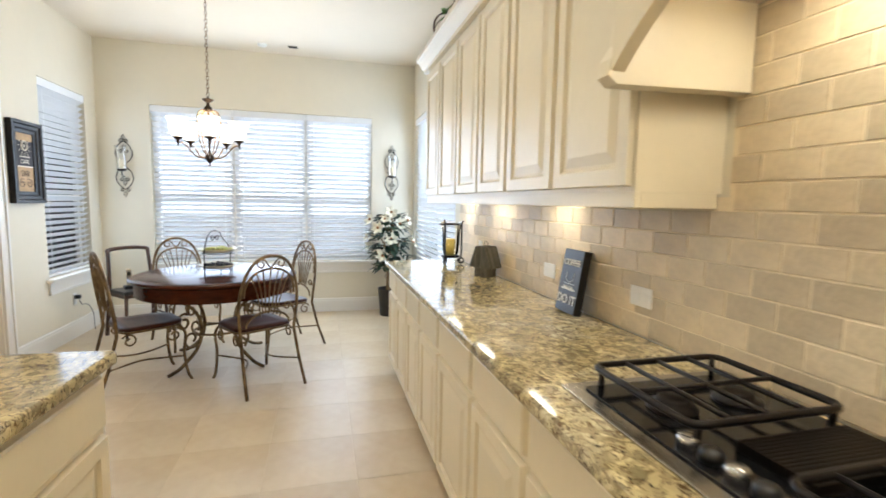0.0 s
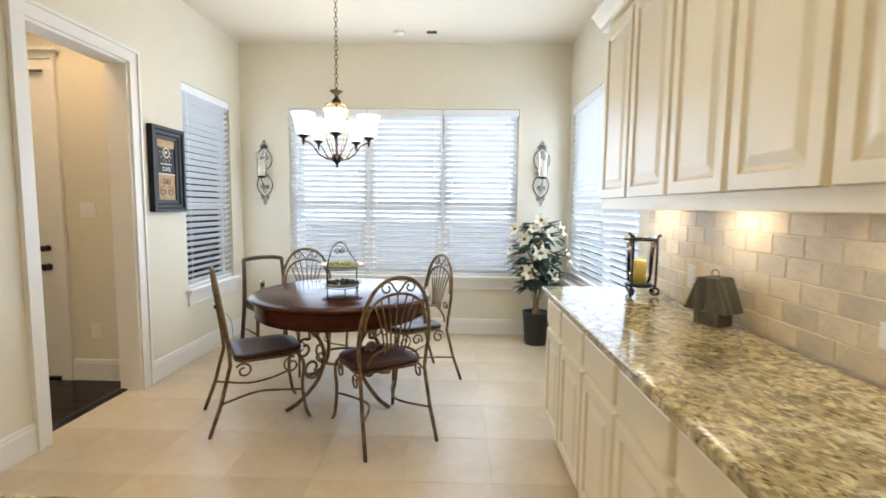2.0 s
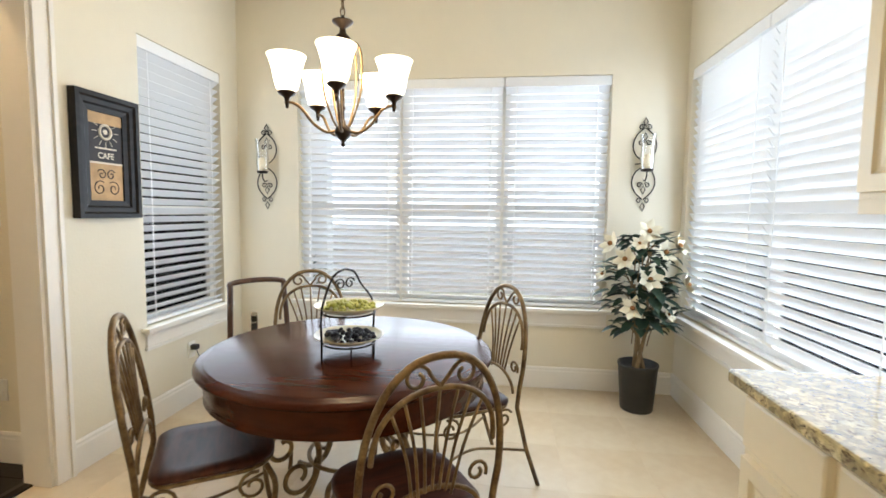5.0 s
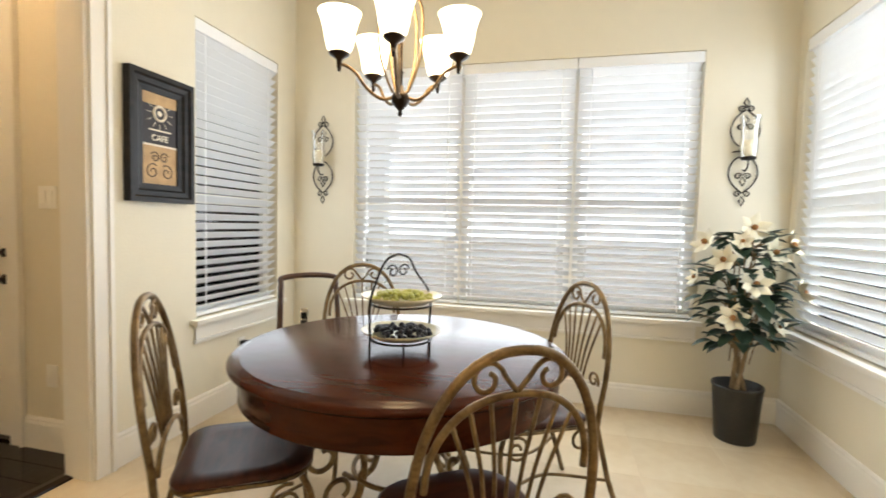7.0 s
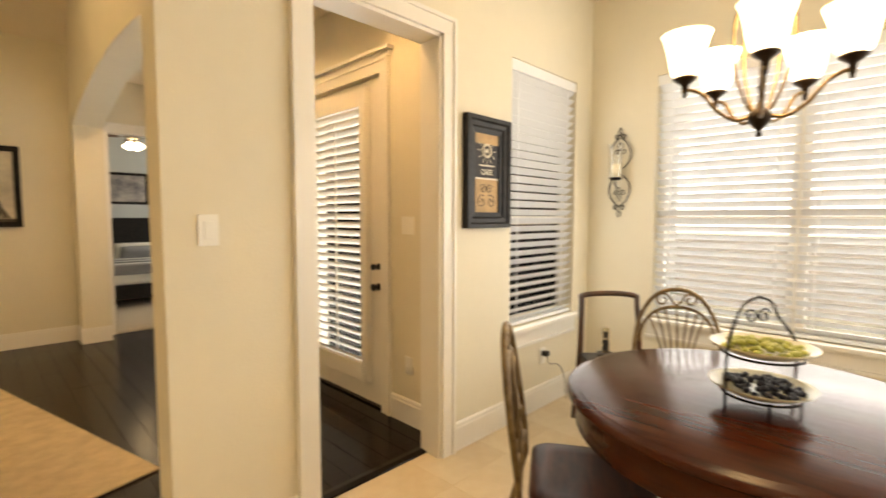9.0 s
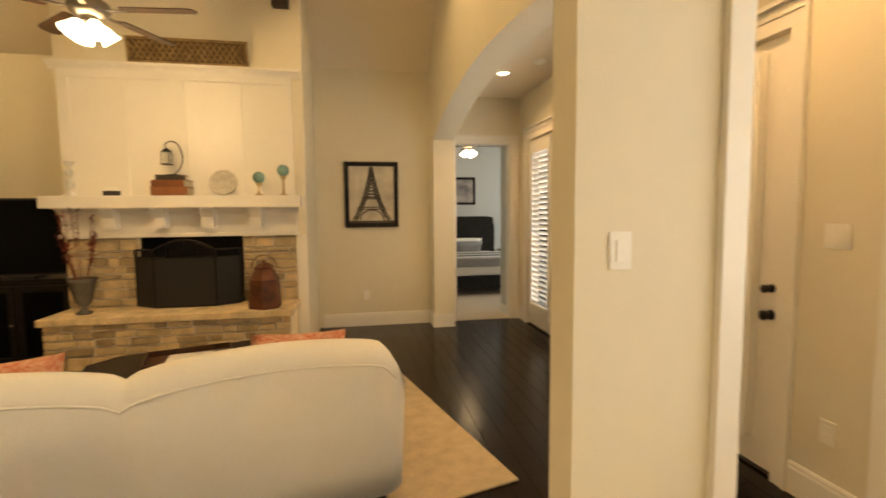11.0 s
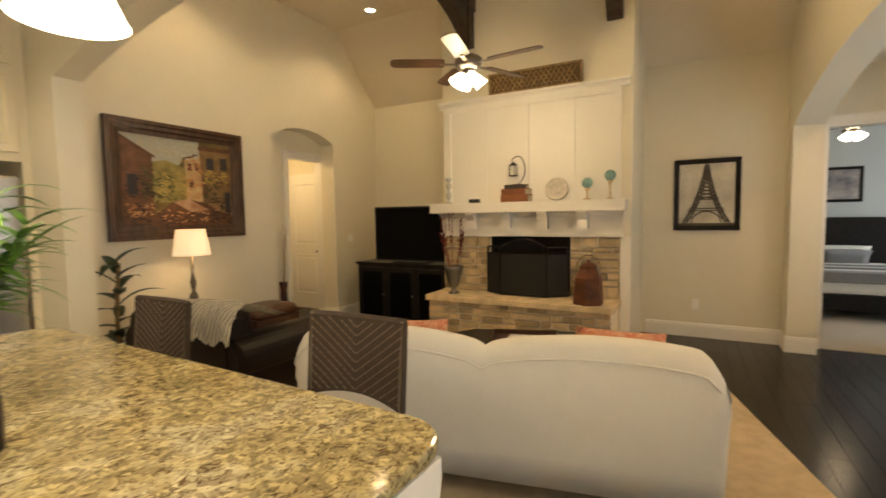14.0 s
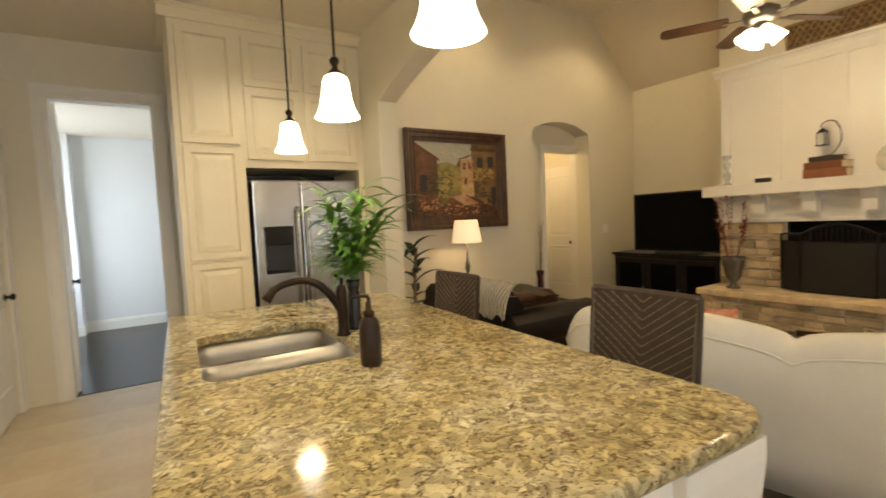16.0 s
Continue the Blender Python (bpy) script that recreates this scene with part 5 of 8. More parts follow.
def picture_frame(name, label, m, w, h, border, depth, fmat, category="picture"):
    """A stepped frame; local x across, z up, front towards -y, lower left at the origin."""
    root = thing(name, m, label, category)
    bm = bmesh.new()
    prof = [(0.0, 0.0), (0.0, -depth), (border * 0.25, -depth), (border * 0.35, -depth * 0.75), (border * 0.6, -depth * 0.7), (border * 0.7, -depth * 0.5), (border, -depth * 0.4), (border, 0.0)]
    rings = [[bm.verts.new(c) for c in ((d, y, d), (w - d, y, d), (w - d, y, h - d), (d, y, h - d))] for d, y in prof]
    for A, B in zip(rings, rings[1:] + rings[:1]):
        for i in range(4):
            bm.faces.new((A[i], A[(i + 1) % 4], B[(i + 1) % 4], B[i]))
    part("frame", bm, fmat, root)
    return root


def flat(x0, x1, z0, z1, y, t=0.0015):
    return box(x0, x1, y - t, y, z0, z1)


def words(text, size, m, material, parent, align="CENTER"):
    c = bpy.data.curves.new("lettering", "FONT")
    c.body, c.size, c.extrude, c.align_x, c.offset = text, size, 0.0006, align, size * 0.02
    o = new("lettering", c)
    o.data.materials.append(material)
    dg = bpy.context.evaluated_depsgraph_get()
    me = bpy.data.meshes.new_from_object(o.evaluated_get(dg))
    bpy.data.objects.remove(o)
    w = new("lettering", me)
    w.parent, w.matrix_basis = parent, m
    return w


paper = mat("print_paper", (0.72, 0.62, 0.44), 0.7, var=0.2, scale=9)
ink = mat("print_ink", (0.035, 0.03, 0.035), 0.7, var=0.3, scale=20)
tan_ink = mat("print_tan", (0.55, 0.36, 0.18), 0.7, var=0.3, scale=14)
cream_ink = mat("print_cream", (0.75, 0.68, 0.55), 0.7)
# café print on the west wall
w, h = 0.41, 0.66
cf = picture_frame("framed_print", "black stepped frame with a vintage café print", pose(XL + 0.002, 6.08, 1.32, 0, 0, 90), w, h, 0.095, 0.045, black_wood)
part("print", flat(0.09, w - 0.09, 0.09, h - 0.09, -0.008), tan_ink, cf)
part("dark_band", flat(0.097, w - 0.097, 0.30, h - 0.10, -0.0105), ink, cf)
part("scroll_band", flat(0.097, w - 0.097, h - 0.155, h - 0.10, -0.0125), tan_ink, cf)
bm = bmesh.new()
for a in range(24):
    c0, c1 = math.cos(a * math.pi / 12), math.sin(a * math.pi / 12)
    if a % 2 == 0:
        tube([(w / 2 + 0.055 * c0, -0.0125, 0.465 + 0.055 * c1), (w / 2 + 0.085 * c0, -0.0125, 0.465 + 0.085 * c1)], 0.002, 4, bm)
part("rays", bm, cream_ink, cf)
part("medallion", tube([(w / 2 + 0.037 * math.cos(a), -0.0125, 0.465 + 0.037 * math.sin(a)) for a in np.linspace(0, 6.283, 33)[:-1]], 0.007, 6, closed=True), cream_ink, cf)
part("medallion_dot", lathe([(0, 0), (0.014, 0), (0, 0.001)], 16, m=pose(w / 2, -0.0125, 0.465, 90)), cream_ink, cf)
part("small_text", flat(w / 2 - 0.07, w / 2 + 0.07, 0.372, 0.38, -0.0125), cream_ink, cf)
words("CAFE", 0.045, pose(w / 2, -0.0115, 0.322, 90), cream_ink, cf)
part("rule", flat(0.097, w - 0.097, 0.292, 0.302, -0.0125), cream_ink, cf)
for s in (-1, 1):
    part("flourish", tube([(w / 2 + s * x, -0.010, z) for x, q, z in spiral((0.045, 0.16), 0.042, 0.008, 2.2, -1.4, n=22)], 0.003, 5), ink, cf)
    part("flourish", tube([(w / 2 + s * x, -0.010, z) for x, q, z in spiral((0.03, 0.235), 0.03, 0.006, 0.5, 1.3, n=18)], 0.003, 5), ink, cf)

# magnolia in the corner
rng = random.Random(9)
mg = thing("magnolia_plant", pose(0.69, 7.30, 0), "artificial magnolia bush with cream blooms in a dark pot", "plant")
part("pot", lathe([(0, 0.0), (0.105, 0.0), (0.11, 0.01), (0.132, 0.31), (0.138, 0.325), (0.135, 0.335), (0.126, 0.33), (0.12, 0.30), (0, 0.295)], 32), mat("pot_glaze", (0.022, 0.02, 0.016), 0.45, var=0.35, scale=10, bump=0.2, bscale=40), mg, smooth=True)
bark = mat("bark", (0.30, 0.20, 0.10), 0.85, var=0.45, scale=18, bump=0.6, bscale=60)
for k in range(3):
    a = 2.1 * k
    part("trunk", tube(smooth_path([(0.035 * math.cos(a), 0.035 * math.sin(a), 0.29), (0.02 * math.cos(a + 1), 0.02 * math.sin(a + 1), 0.42), (0.05 * math.cos(a + 2), 0.05 * math.sin(a + 2), 0.60), (0.12 * math.cos(a + 2), 0.09 * math.sin(a + 2), 0.90)], 5), 0.017, 8, r_end=0.008), bark, mg, smooth=True)
lv, br = bmesh.new(), bmesh.new()
mag_leaf = mat("magnolia_leaf", (0.045, 0.075, 0.045), 0.45, color2=(0.014, 0.028, 0.016), scale=9, spec=0.2)
spots = []
for k in range(190):
    a, u = rng.uniform(0, 6.28), rng.random()
    z = 0.56 + 0.68 * u
    rad = (0.09 + 0.15 * math.sin(math.pi * min(1, 0.15 + 0.8 * u))) * rng.uniform(0.35, 1.0)
    p = Vector((rad * math.cos(a), rad * math.sin(a) * 0.8, z))
    if k % 4 == 0:
        tube(smooth_path([(0.05 * math.cos(a), 0.05 * math.sin(a), z - 0.16), p * 0.5 + Vector((0, 0, z * 0.5 - 0.03)), p], 3), 0.004, 5, br)
    leaf_blade(lv, p, (math.cos(a), math.sin(a) * 0.8, rng.uniform(-0.5, 0.6)), rng.uniform(0.10, 0.14), rng.uniform(0.065, 0.095), rng.uniform(0.2, 1.0), seg=6, cup=0.25)
part("twig_mass", br, bark, mg, smooth=True)
part("leaves", lv, mag_leaf, mg, "dark green leathery leaves", smooth=True)
petal = mat("magnolia_petal", (0.82, 0.76, 0.58), 0.6, var=0.12, scale=16)
heart = mat("bloom_heart", (0.35, 0.15, 0.04), 0.8, var=0.4, scale=30)
for k, (a, u, rr) in enumerate(((-1.6, 0.50, 0.24), (-2.3, 0.70, 0.22), (-1.0, 0.78, 0.18), (-0.3, 0.42, 0.28), (-0.5, 0.85, 0.22), (3.6, 0.86, 0.26), (-1.5, 1.0, 0.10), (2.6, 0.35, 0.26), (-2.0, 0.18, 0.24), (-0.9, 0.12, 0.22), (-1.9, 0.88, 0.24), (0.6, 0.7, 0.24), (-2.9, 0.52, 0.28))):
    c = Vector((rr * math.cos(a), rr * math.sin(a) * 0.8, 0.64 + 0.62 * u))
    size = 0.098 if k < 9 else 0.065
    out = Vector((math.cos(a), math.sin(a), 0.45)).normalized()
    q = out.to_track_quat("Z", "Y").to_matrix()
    bm = bmesh.new()
    for j in range(6):
        b = j * math.pi / 3 + 0.3
        leaf_blade(bm, c, q @ Vector((math.cos(b), math.sin(b), 0.55)), size, size * 0.65, 0.3, up=out, seg=4, cup=-0.4)
    f = part("bloom", bm, petal, mg, "cream magnolia bloom", smooth=True)
    hb = bmesh.new()
    bmesh.ops.create_icosphere(hb, subdivisions=2, radius=size * 0.17, matrix=Matrix.Translation(c + out * size * 0.2))
    part("heart", hb, heart, f, smooth=True)

# side chair in the corner with a phone on it
sdc = thing("side_chair", pose(-2.02, 7.08, 0, 0, 0, -137), "dark wooden open-back side chair in the corner", "chair")
part("back_frame", tube(smooth_path([(-0.22, -0.02, 0.0), (-0.20, 0.03, 0.45), (-0.185, 0.0, 0.80), (-0.17, -0.015, 0.855), (0, -0.025, 0.87), (0.17, -0.015, 0.855), (0.185, 0.0, 0.80), (0.20, 0.03, 0.45), (0.22, -0.02, 0.0)], 6), 0.019, 8), brown_wood, sdc, smooth=True)
part("seat", box(-0.20, 0.20, 0.03, 0.34, 0.44, 0.475, 0.012), black_plastic, sdc, "black seat")
part("seat_rail", box(-0.195, 0.195, 0.04, 0.33, 0.405, 0.44, 0.004), brown_wood, sdc)
for s in (-1, 1):
    part("leg", tube([(s * 0.175, 0.315, 0.41), (s * 0.20, 0.35, 0.0)], 0.018, 8, r_end=0.013), brown_wood, sdc, smooth=True)
    part("stretcher", tube([(s * 0.20, 0.01, 0.2), (s * 0.19, 0.335, 0.2)], 0.009, 6), brown_wood, sdc, smooth=True)
ph = thing("cordless_phone", pose(-1.97, 6.93, 0.4755, 0, 0, 28), "silver and black cordless phone on its base", "phone")
part("cradle", box(-0.05, 0.05, -0.05, 0.05, 0, 0.03, 0.008), black_plastic, ph)
hs = part("handset", box(-0.024, 0.024, -0.014, 0.014, 0, 0.17, 0.008), steel, ph, m=pose(0, 0, 0.025, -14))
part("keypad", box(-0.018, 0.018, -0.0165, -0.0145, 0.02, 0.09), black_plastic, hs)
part("screen", box(-0.018, 0.018, -0.0165, -0.0145, 0.10, 0.14), black_gloss, hs)


def wall_plate(name, label, m, gang=1, kind="switch"):
    root = thing(name, m, label, "wall plate")
    w = 0.072 + 0.046 * (gang - 1)
    part("plate", box(-w / 2, w / 2, -0.006, 0, -0.058, 0.058, 0.0025), plastic_white, root)
    for k in range(gang):
        x = (k - (gang - 1) / 2) * 0.046
        if kind == "switch":
            part("rocker", box(x - 0.016, x + 0.016, -0.010, -0.006, -0.033, 0.033, 0.002), plastic_white, root)
        else:
            for z in (-0.02, 0.02):
                part("socket", box(x - 0.016, x + 0.016, -0.0085, -0.006, z - 0.014, z + 0.014, 0.002), plastic_white, root)
    return root


wall_plate("light_switch", "white rocker light switch on the cream wall", pose(XL + 0.001, 4.69, 1.335, 0, 0, 90))
wall_plate("light_switch", "white double light switch beside the patio door", pose(-2.925, YC - 0.001, 1.33, 0, 0, 0), 2)
wall_plate("power_outlet", "white power outlet low on the corridor wall", pose(-2.92, YC - 0.001, 0.40), 1, "outlet")
wall_plate("power_outlet", "white power outlet low under the window", pose(XL + 0.001, 6.95, 0.38, 0, 0, 90), 1, "outlet")
cd = thing("plug_adapter", pose(XL + 0.008, 6.95, 0.40, 0, 0, 90), "black plug adapter with a thin cord", "plug")
part("plug", box(-0.02, 0.02, -0.045, 0, -0.018, 0.018, 0.006), black_plastic, cd)
part("cord", tube(smooth_path([(0, -0.03, -0.015), (0.03, -0.04, -0.08), (0.12, -0.05, -0.10), (0.2, -0.06, -0.2), (0.25, -0.05, -0.395)], 6), 0.003, 5), black_plastic, cd, smooth=True)
vt = thing("ceiling_vent", pose(-0.40, 7.28, HC), "small grey air vent in the ceiling", "vent")
part("frame", box(-0.05, 0.05, -0.03, 0.03, -0.008, -0.001, 0.002), steel, vt)
for k in range(4):
    part("slat", box(-0.045, 0.045, -0.022 + k * 0.013, -0.016 + k * 0.013, -0.011, -0.008), black_plastic, vt)
sm = thing("smoke_detector", pose(-0.72, 7.29, HC), "small white smoke detector on the ceiling", "detector")
part("body", lathe([(0, -0.025), (0.04, -0.024), (0.05, -0.012), (0.05, -0.001), (0, -0.001)], 24), plastic_white, sm, smooth=True)

# ---- things on the worktop ----
ln_ = thing("candle_lantern", pose(0.865, 5.16, 0.915), "black iron and glass hurricane lantern with a yellow candle", "candle lantern")
for k in range(3):
    a = radians(90 + 120 * k + 15)
    c, s = math.cos(a), math.sin(a)
    part("post", tube(smooth_path([(0.055 * c, 0.055 * s, 0.03), (0.082 * c, 0.082 * s, 0.06), (0.085 * c, 0.085 * s, 0.20), (0.086 * c, 0.086 * s, 0.315), (0.10 * c, 0.10 * s, 0.335)], 5), 0.007, 6), black_metal, ln_, smooth=True)
    part("foot", tube([(r_ * c, r_ * s, z_) for r_, q_, z_ in spiral((0.085, 0.032), 0.027, 0.010, 2.6, 1.25, n=14)], 0.006, 6), black_metal, ln_, smooth=True)
part("ring", tube([(0.087 * math.cos(a), 0.087 * math.sin(a), 0.31) for a in np.linspace(0, 6.283, 33)[:-1]], 0.006, 6, closed=True), black_metal, ln_, smooth=True)
part("base", lathe([(0, 0.055), (0.07, 0.055), (0.075, 0.062), (0.07, 0.068), (0, 0.068)], 28), black_metal, ln_, smooth=True)
hg = part("glass", lathe([(0.045, 0.07), (0.062, 0.09), (0.068, 0.16), (0.072, 0.25), (0.083, 0.325)], 28), clear_glass, ln_, "clear glass cylinder", smooth=True)
hg.visible_shadow = False
part("candle", lathe([(0, 0.0685), (0.037, 0.0685), (0.037, 0.19), (0.03, 0.198), (0, 0.19)], 24), mat("yellow_wax", (0.72, 0.55, 0.12), 0.45, var=0.12, scale=14), ln_, "yellow pillar candle", smooth=True)

bh = thing("birdhouse", pose(0.935, 4.55, 0.915, 0, 0, -62), "weathered grey wooden birdhouse ornament", "birdhouse")
grey_wood = wood_mat("weathered_wood", (0.055, 0.05, 0.038), (0.17, 0.155, 0.115), 0.85, (9, 9, 1.5), 4)
part("box", box(-0.055, 0.055, -0.045, 0.045, 0, 0.065, 0.003), grey_wood, bh)
part("roof", prism([(-0.082, 0.058), (0.082, 0.058), (0.034, 0.186), (-0.034, 0.186)], "y", -0.052, 0.052), grey_wood, bh)
for s in (-1, 1):
    for k in range(5):
        t = (k + 0.5) / 5
        part("shingle", box(-0.004, 0.004, -0.058, 0.058, -0.017, 0.015), grey_wood, bh, m=pose(s * (0.0865 - 0.049 * t), 0, 0.062 + 0.127 * t, 0, -s * 17, 0))
part("ridge", box(-0.04, 0.04, -0.056, 0.056, 0.187, 0.198, 0.004), grey_wood, bh)
part("loop", tube([(0.016 * math.cos(a), 0, 0.212 + 0.016 * math.sin(a)) for a in np.linspace(0, 6.283, 17)[:-1]], 0.0025, 5, closed=True), bronze, bh, smooth=True)
part("door_hole", lathe([(0, 0), (0.016, 0), (0, 0.001)], 16, m=pose(0, -0.051, 0.085, 90)), black_plastic, bh)
part("perch", tube([(0, -0.05, 0.06), (0, -0.075, 0.06)], 0.004, 6), grey_wood, bh)

cs = thing("coffee_sign", pose(0.925, 3.50, 0.9155, -9, 0, -90) @ pose(-0.09, 0, 0.006) @ Matrix.Scale(0.88, 4), "black block sign with white lettering leaning on the tiles", "sign")
part("block", box(0, 0.18, 0, 0.042, 0, 0.315, 0.003), black_plastic, cs)
chalk = mat("chalk_white", (0.8, 0.78, 0.72), 0.8, var=0.15, scale=60)
words("COFFEE", 0.043, pose(0.09, -0.0012, 0.235, 90), chalk, cs)
words("MADE ME", 0.020, pose(0.09, -0.0012, 0.118, 90), chalk, cs)
words("DO IT", 0.062, pose(0.09, -0.0012, 0.045, 90), chalk, cs)
part("line", flat(0.03, 0.15, 0.112, 0.122, -0.0005), chalk, cs)
part("cup", tube(smooth_path([(0.055, -0.001, 0.20), (0.06, -0.001, 0.165), (0.09, -0.001, 0.152), (0.12, -0.001, 0.165), (0.125, -0.001, 0.20)], 4), 0.0016, 5), chalk, cs)
part("saucer", tube([(0.04, -0.001, 0.143), (0.14, -0.001, 0.143)], 0.0015, 5), chalk, cs)

wall_plate("power_outlet", "white double power outlet on the tiled splashback", pose(XR - 0.0105, 3.845, 1.055, 0, 0, -90) @ pose(0, 0, 0, 0, 90, 0), 1, "outlet")
wall_plate("power_outlet", "white double power outlet on the stone tiles", pose(XR - 0.0105, 3.14, 1.06, 0, 0, -90) @ pose(0, 0, 0, 0, 90, 0), 1, "outlet")
wall_plate("power_outlet", "white power outlet near the worktop's end", pose(XR - 0.0105, 4.92, 1.06, 0, 0, -90), 1, "outlet")

# greenery in a wire ball on top of the wall cabinets
wb = thing("wire_ball", pose(0.80, 5.12, 2.545), "woven cane ball with ivy on top of the cabinets", "ornament")
for k in range(7):
    q = Euler((rng.uniform(0, 3), rng.uniform(0, 3), 0)).to_matrix()
    part("hoop", tube([tuple(q @ Vector((0.11 * math.cos(a), 0.11 * math.sin(a), 0)) + Vector((0, 0, 0.112))) for a in np.linspace(0, 6.283, 25)[:-1]], 0.004, 5, closed=True), brown_wood, wb, smooth=True)
iv = thing("ivy_garland", pose(0.82, 4.75, 2.545), "trailing green ivy lying on the cabinets", "plant")
bm, bs = bmesh.new(), bmesh.new()
for k in range(90):
    p = (rng.uniform(-0.1, 0.08), rng.uniform(-0.32, 0.30), rng.uniform(0.01, 0.22))
    a = rng.uniform(0, 6.28)
    leaf_blade(bm, p, (math.cos(a), math.sin(a), rng.uniform(-0.3, 0.8)), rng.uniform(0.05, 0.09), rng.uniform(0.03, 0.05), 0.8, seg=3)
for k in range(6):
    tube(smooth_path([(rng.uniform(-0.08, 0.08), -0.3, 0.006), (rng.uniform(-0.08, 0.08), -0.1, 0.14), (rng.uniform(-0.08, 0.08), 0.1, 0.16), (rng.uniform(-0.08, 0.08), 0.3, 0.006)], 4), 0.004, 5, bs)
part("leaves", bm, leafm, iv, smooth=True)
part("stems", bs, bark, iv, smooth=True)
# lamps under the wall cabinets
strip_glow = glow("strip_lens", (1, 0.8, 0.5), 9)
for y in (5.20, 4.50, 3.70):
    u = thing("strip_light", pose(0.93, y, 1.43), "small flat lamp under the wall cabinets", "lamp", "lamps under the cabinets")
    part("housing", box(-0.04, 0.04, -0.14, 0.14, -0.012, -0.0005, 0.003), plastic_white, u)
    part("lens", box(-0.028, 0.028, -0.125, 0.125, -0.0145, -0.0122), strip_glow, u)

# ---- living room: fireplace ----
CHX, CHY0, CHY1 = -5.94, 1.317, 3.44
fp = thing("fireplace", pose(0, -0.035, 0), "stone fireplace with white panelled overmantel and raised hearth", "fireplace")
for cb in ((XF + 0.001, CHX, CHY0, CHY1, 2.87, FLAT - 0.001), (XF + 0.001, CHX, CHY0, CHY1, 1.25, 2.87), (XF + 0.001, CHX, CHY0, 1.93, 0, 1.25), (XF + 0.001, CHX, 2.84, CHY1, 0, 1.25), (XF + 0.001, CHX, 1.93, 2.84, 0, 0.60), (XF + 0.001, -6.45, 1.93, 2.84, 0.60, 1.25)):
    part("chimney_breast", box(*cb), wall_paint, fp)
part("firebox", boxes((-6.449, CHX - 0.01, 1.931, 1.95, 0.601, 1.249), (-6.449, CHX - 0.01, 2.82, 2.839, 0.601, 1.249), (-6.449, -6.43, 1.95, 2.82, 0.601, 1.249)), black_metal, fp)
ov = part("overmantel", box(CHX, CHX + 0.02, CHY0 + 0.03, 3.34, 1.63, 2.75), white_paint, fp)
for k in range(5):
    y = CHY0 + 0.03 + (3.34 - CHY0 - 0.03) * k / 4
    y = min(max(y, CHY0 + 0.075), 3.295)
    part("batten", box(CHX + 0.0202, CHX + 0.034, y - 0.045, y + 0.045, 1.63, 2.69, 0.003), white_paint, ov)
part("rail", box(CHX + 0.0202, CHX + 0.036, CHY0 + 0.03, 3.34, 2.6902, 2.75, 0.003), white_paint, ov)
part("cornice", prism([(CHX, 2.75), (CHX + 0.03, 2.75), (CHX + 0.035, 2.77), (CHX + 0.06, 2.795), (CHX + 0.085, 2.80), (CHX + 0.085, 2.825), (CHX, 2.825)], "y", CHY0 - 0.03, 3.42), white_paint, fp)
mt = part("mantel_shelf", box(CHX, -5.70, 1.25, 3.41, 1.52, 1.63, 0.006), white_paint, fp)
part("bed_mould", prism([(CHX, 1.46), (CHX + 0.06, 1.46), (CHX + 0.08, 1.49), (CHX + 0.13, 1.515), (CHX + 0.135, 1.53), (CHX, 1.53)], "y", 1.30, 3.37), white_paint, mt)
part("frieze", box(CHX, CHX + 0.055, 1.317, 3.36, 1.25, 1.46, 0.004), white_paint, fp)
part("frieze_rail", box(CHX, CHX + 0.075, 1.30, 3.37, 1.25, 1.285, 0.004), white_paint, fp)
for k in range(4):
    y = 1.74 + k * 0.415
    part("corbel", prism([(CHX + 0.0555, 1.335), (CHX + 0.15, 1.335), (CHX + 0.15, 1.43), (CHX + 0.19, 1.50), (CHX + 0.19, 1.529), (CHX + 0.0555, 1.529)], "y", y - 0.055, y + 0.055), white_paint, fp)
part("pilaster", box(CHX, CHX + 0.03, 3.345, CHY1, 0.0, 1.25), white_paint, fp)
part("hearth_core", box(CHX, -5.47, 1.37, 3.33, 0, 0.55), grout, fp)
stone = mat("limestone", (0.60, 0.47, 0.29), 0.8, var=0.4, scale=7, bump=0.8, bscale=22, rnd=0.34)
mortar = mat("mortar", (0.72, 0.66, 0.54), 0.9, var=0.12, bump=0.4)
part("mortar_bed", boxes((CHX, CHX + 0.012, 1.322, 1.93, 0.61, 1.249), (CHX, CHX + 0.012, 2.84, 3.342, 0.61, 1.249), (-5.468, -5.455, 1.37, 3.33, 0, 0.55)), mortar, fp)
rs = random.Random(21)


def stone_course(y0, y1, z0, z1, x, parent):
    z = z0
    while z < z1 - 0.03:
        h = min(rs.choice((0.05, 0.07, 0.09, 0.12)), z1 - z)
        if z1 - z - h < 0.05:
            h = z1 - z
        y = y0
        while y < y1 - 0.02:
            w = min(rs.uniform(0.10, 0.27), y1 - y)
            if y1 - y - w < 0.07:
                w = y1 - y
            bm = box(x, x + rs.uniform(0.03, 0.048), y + 0.007, y + w - 0.007, z + 0.007, z + h - 0.007)
            for v in bm.verts:
                v.co.y += rs.uniform(-0.006, 0.006)
                v.co.z += rs.uniform(-0.005, 0.005)
            bmesh.ops.bevel(bm, geom=bm.edges[:], offset=0.006, segments=1, affect="EDGES")
            part("stone", bm, stone, parent)
            y += w
        z += h


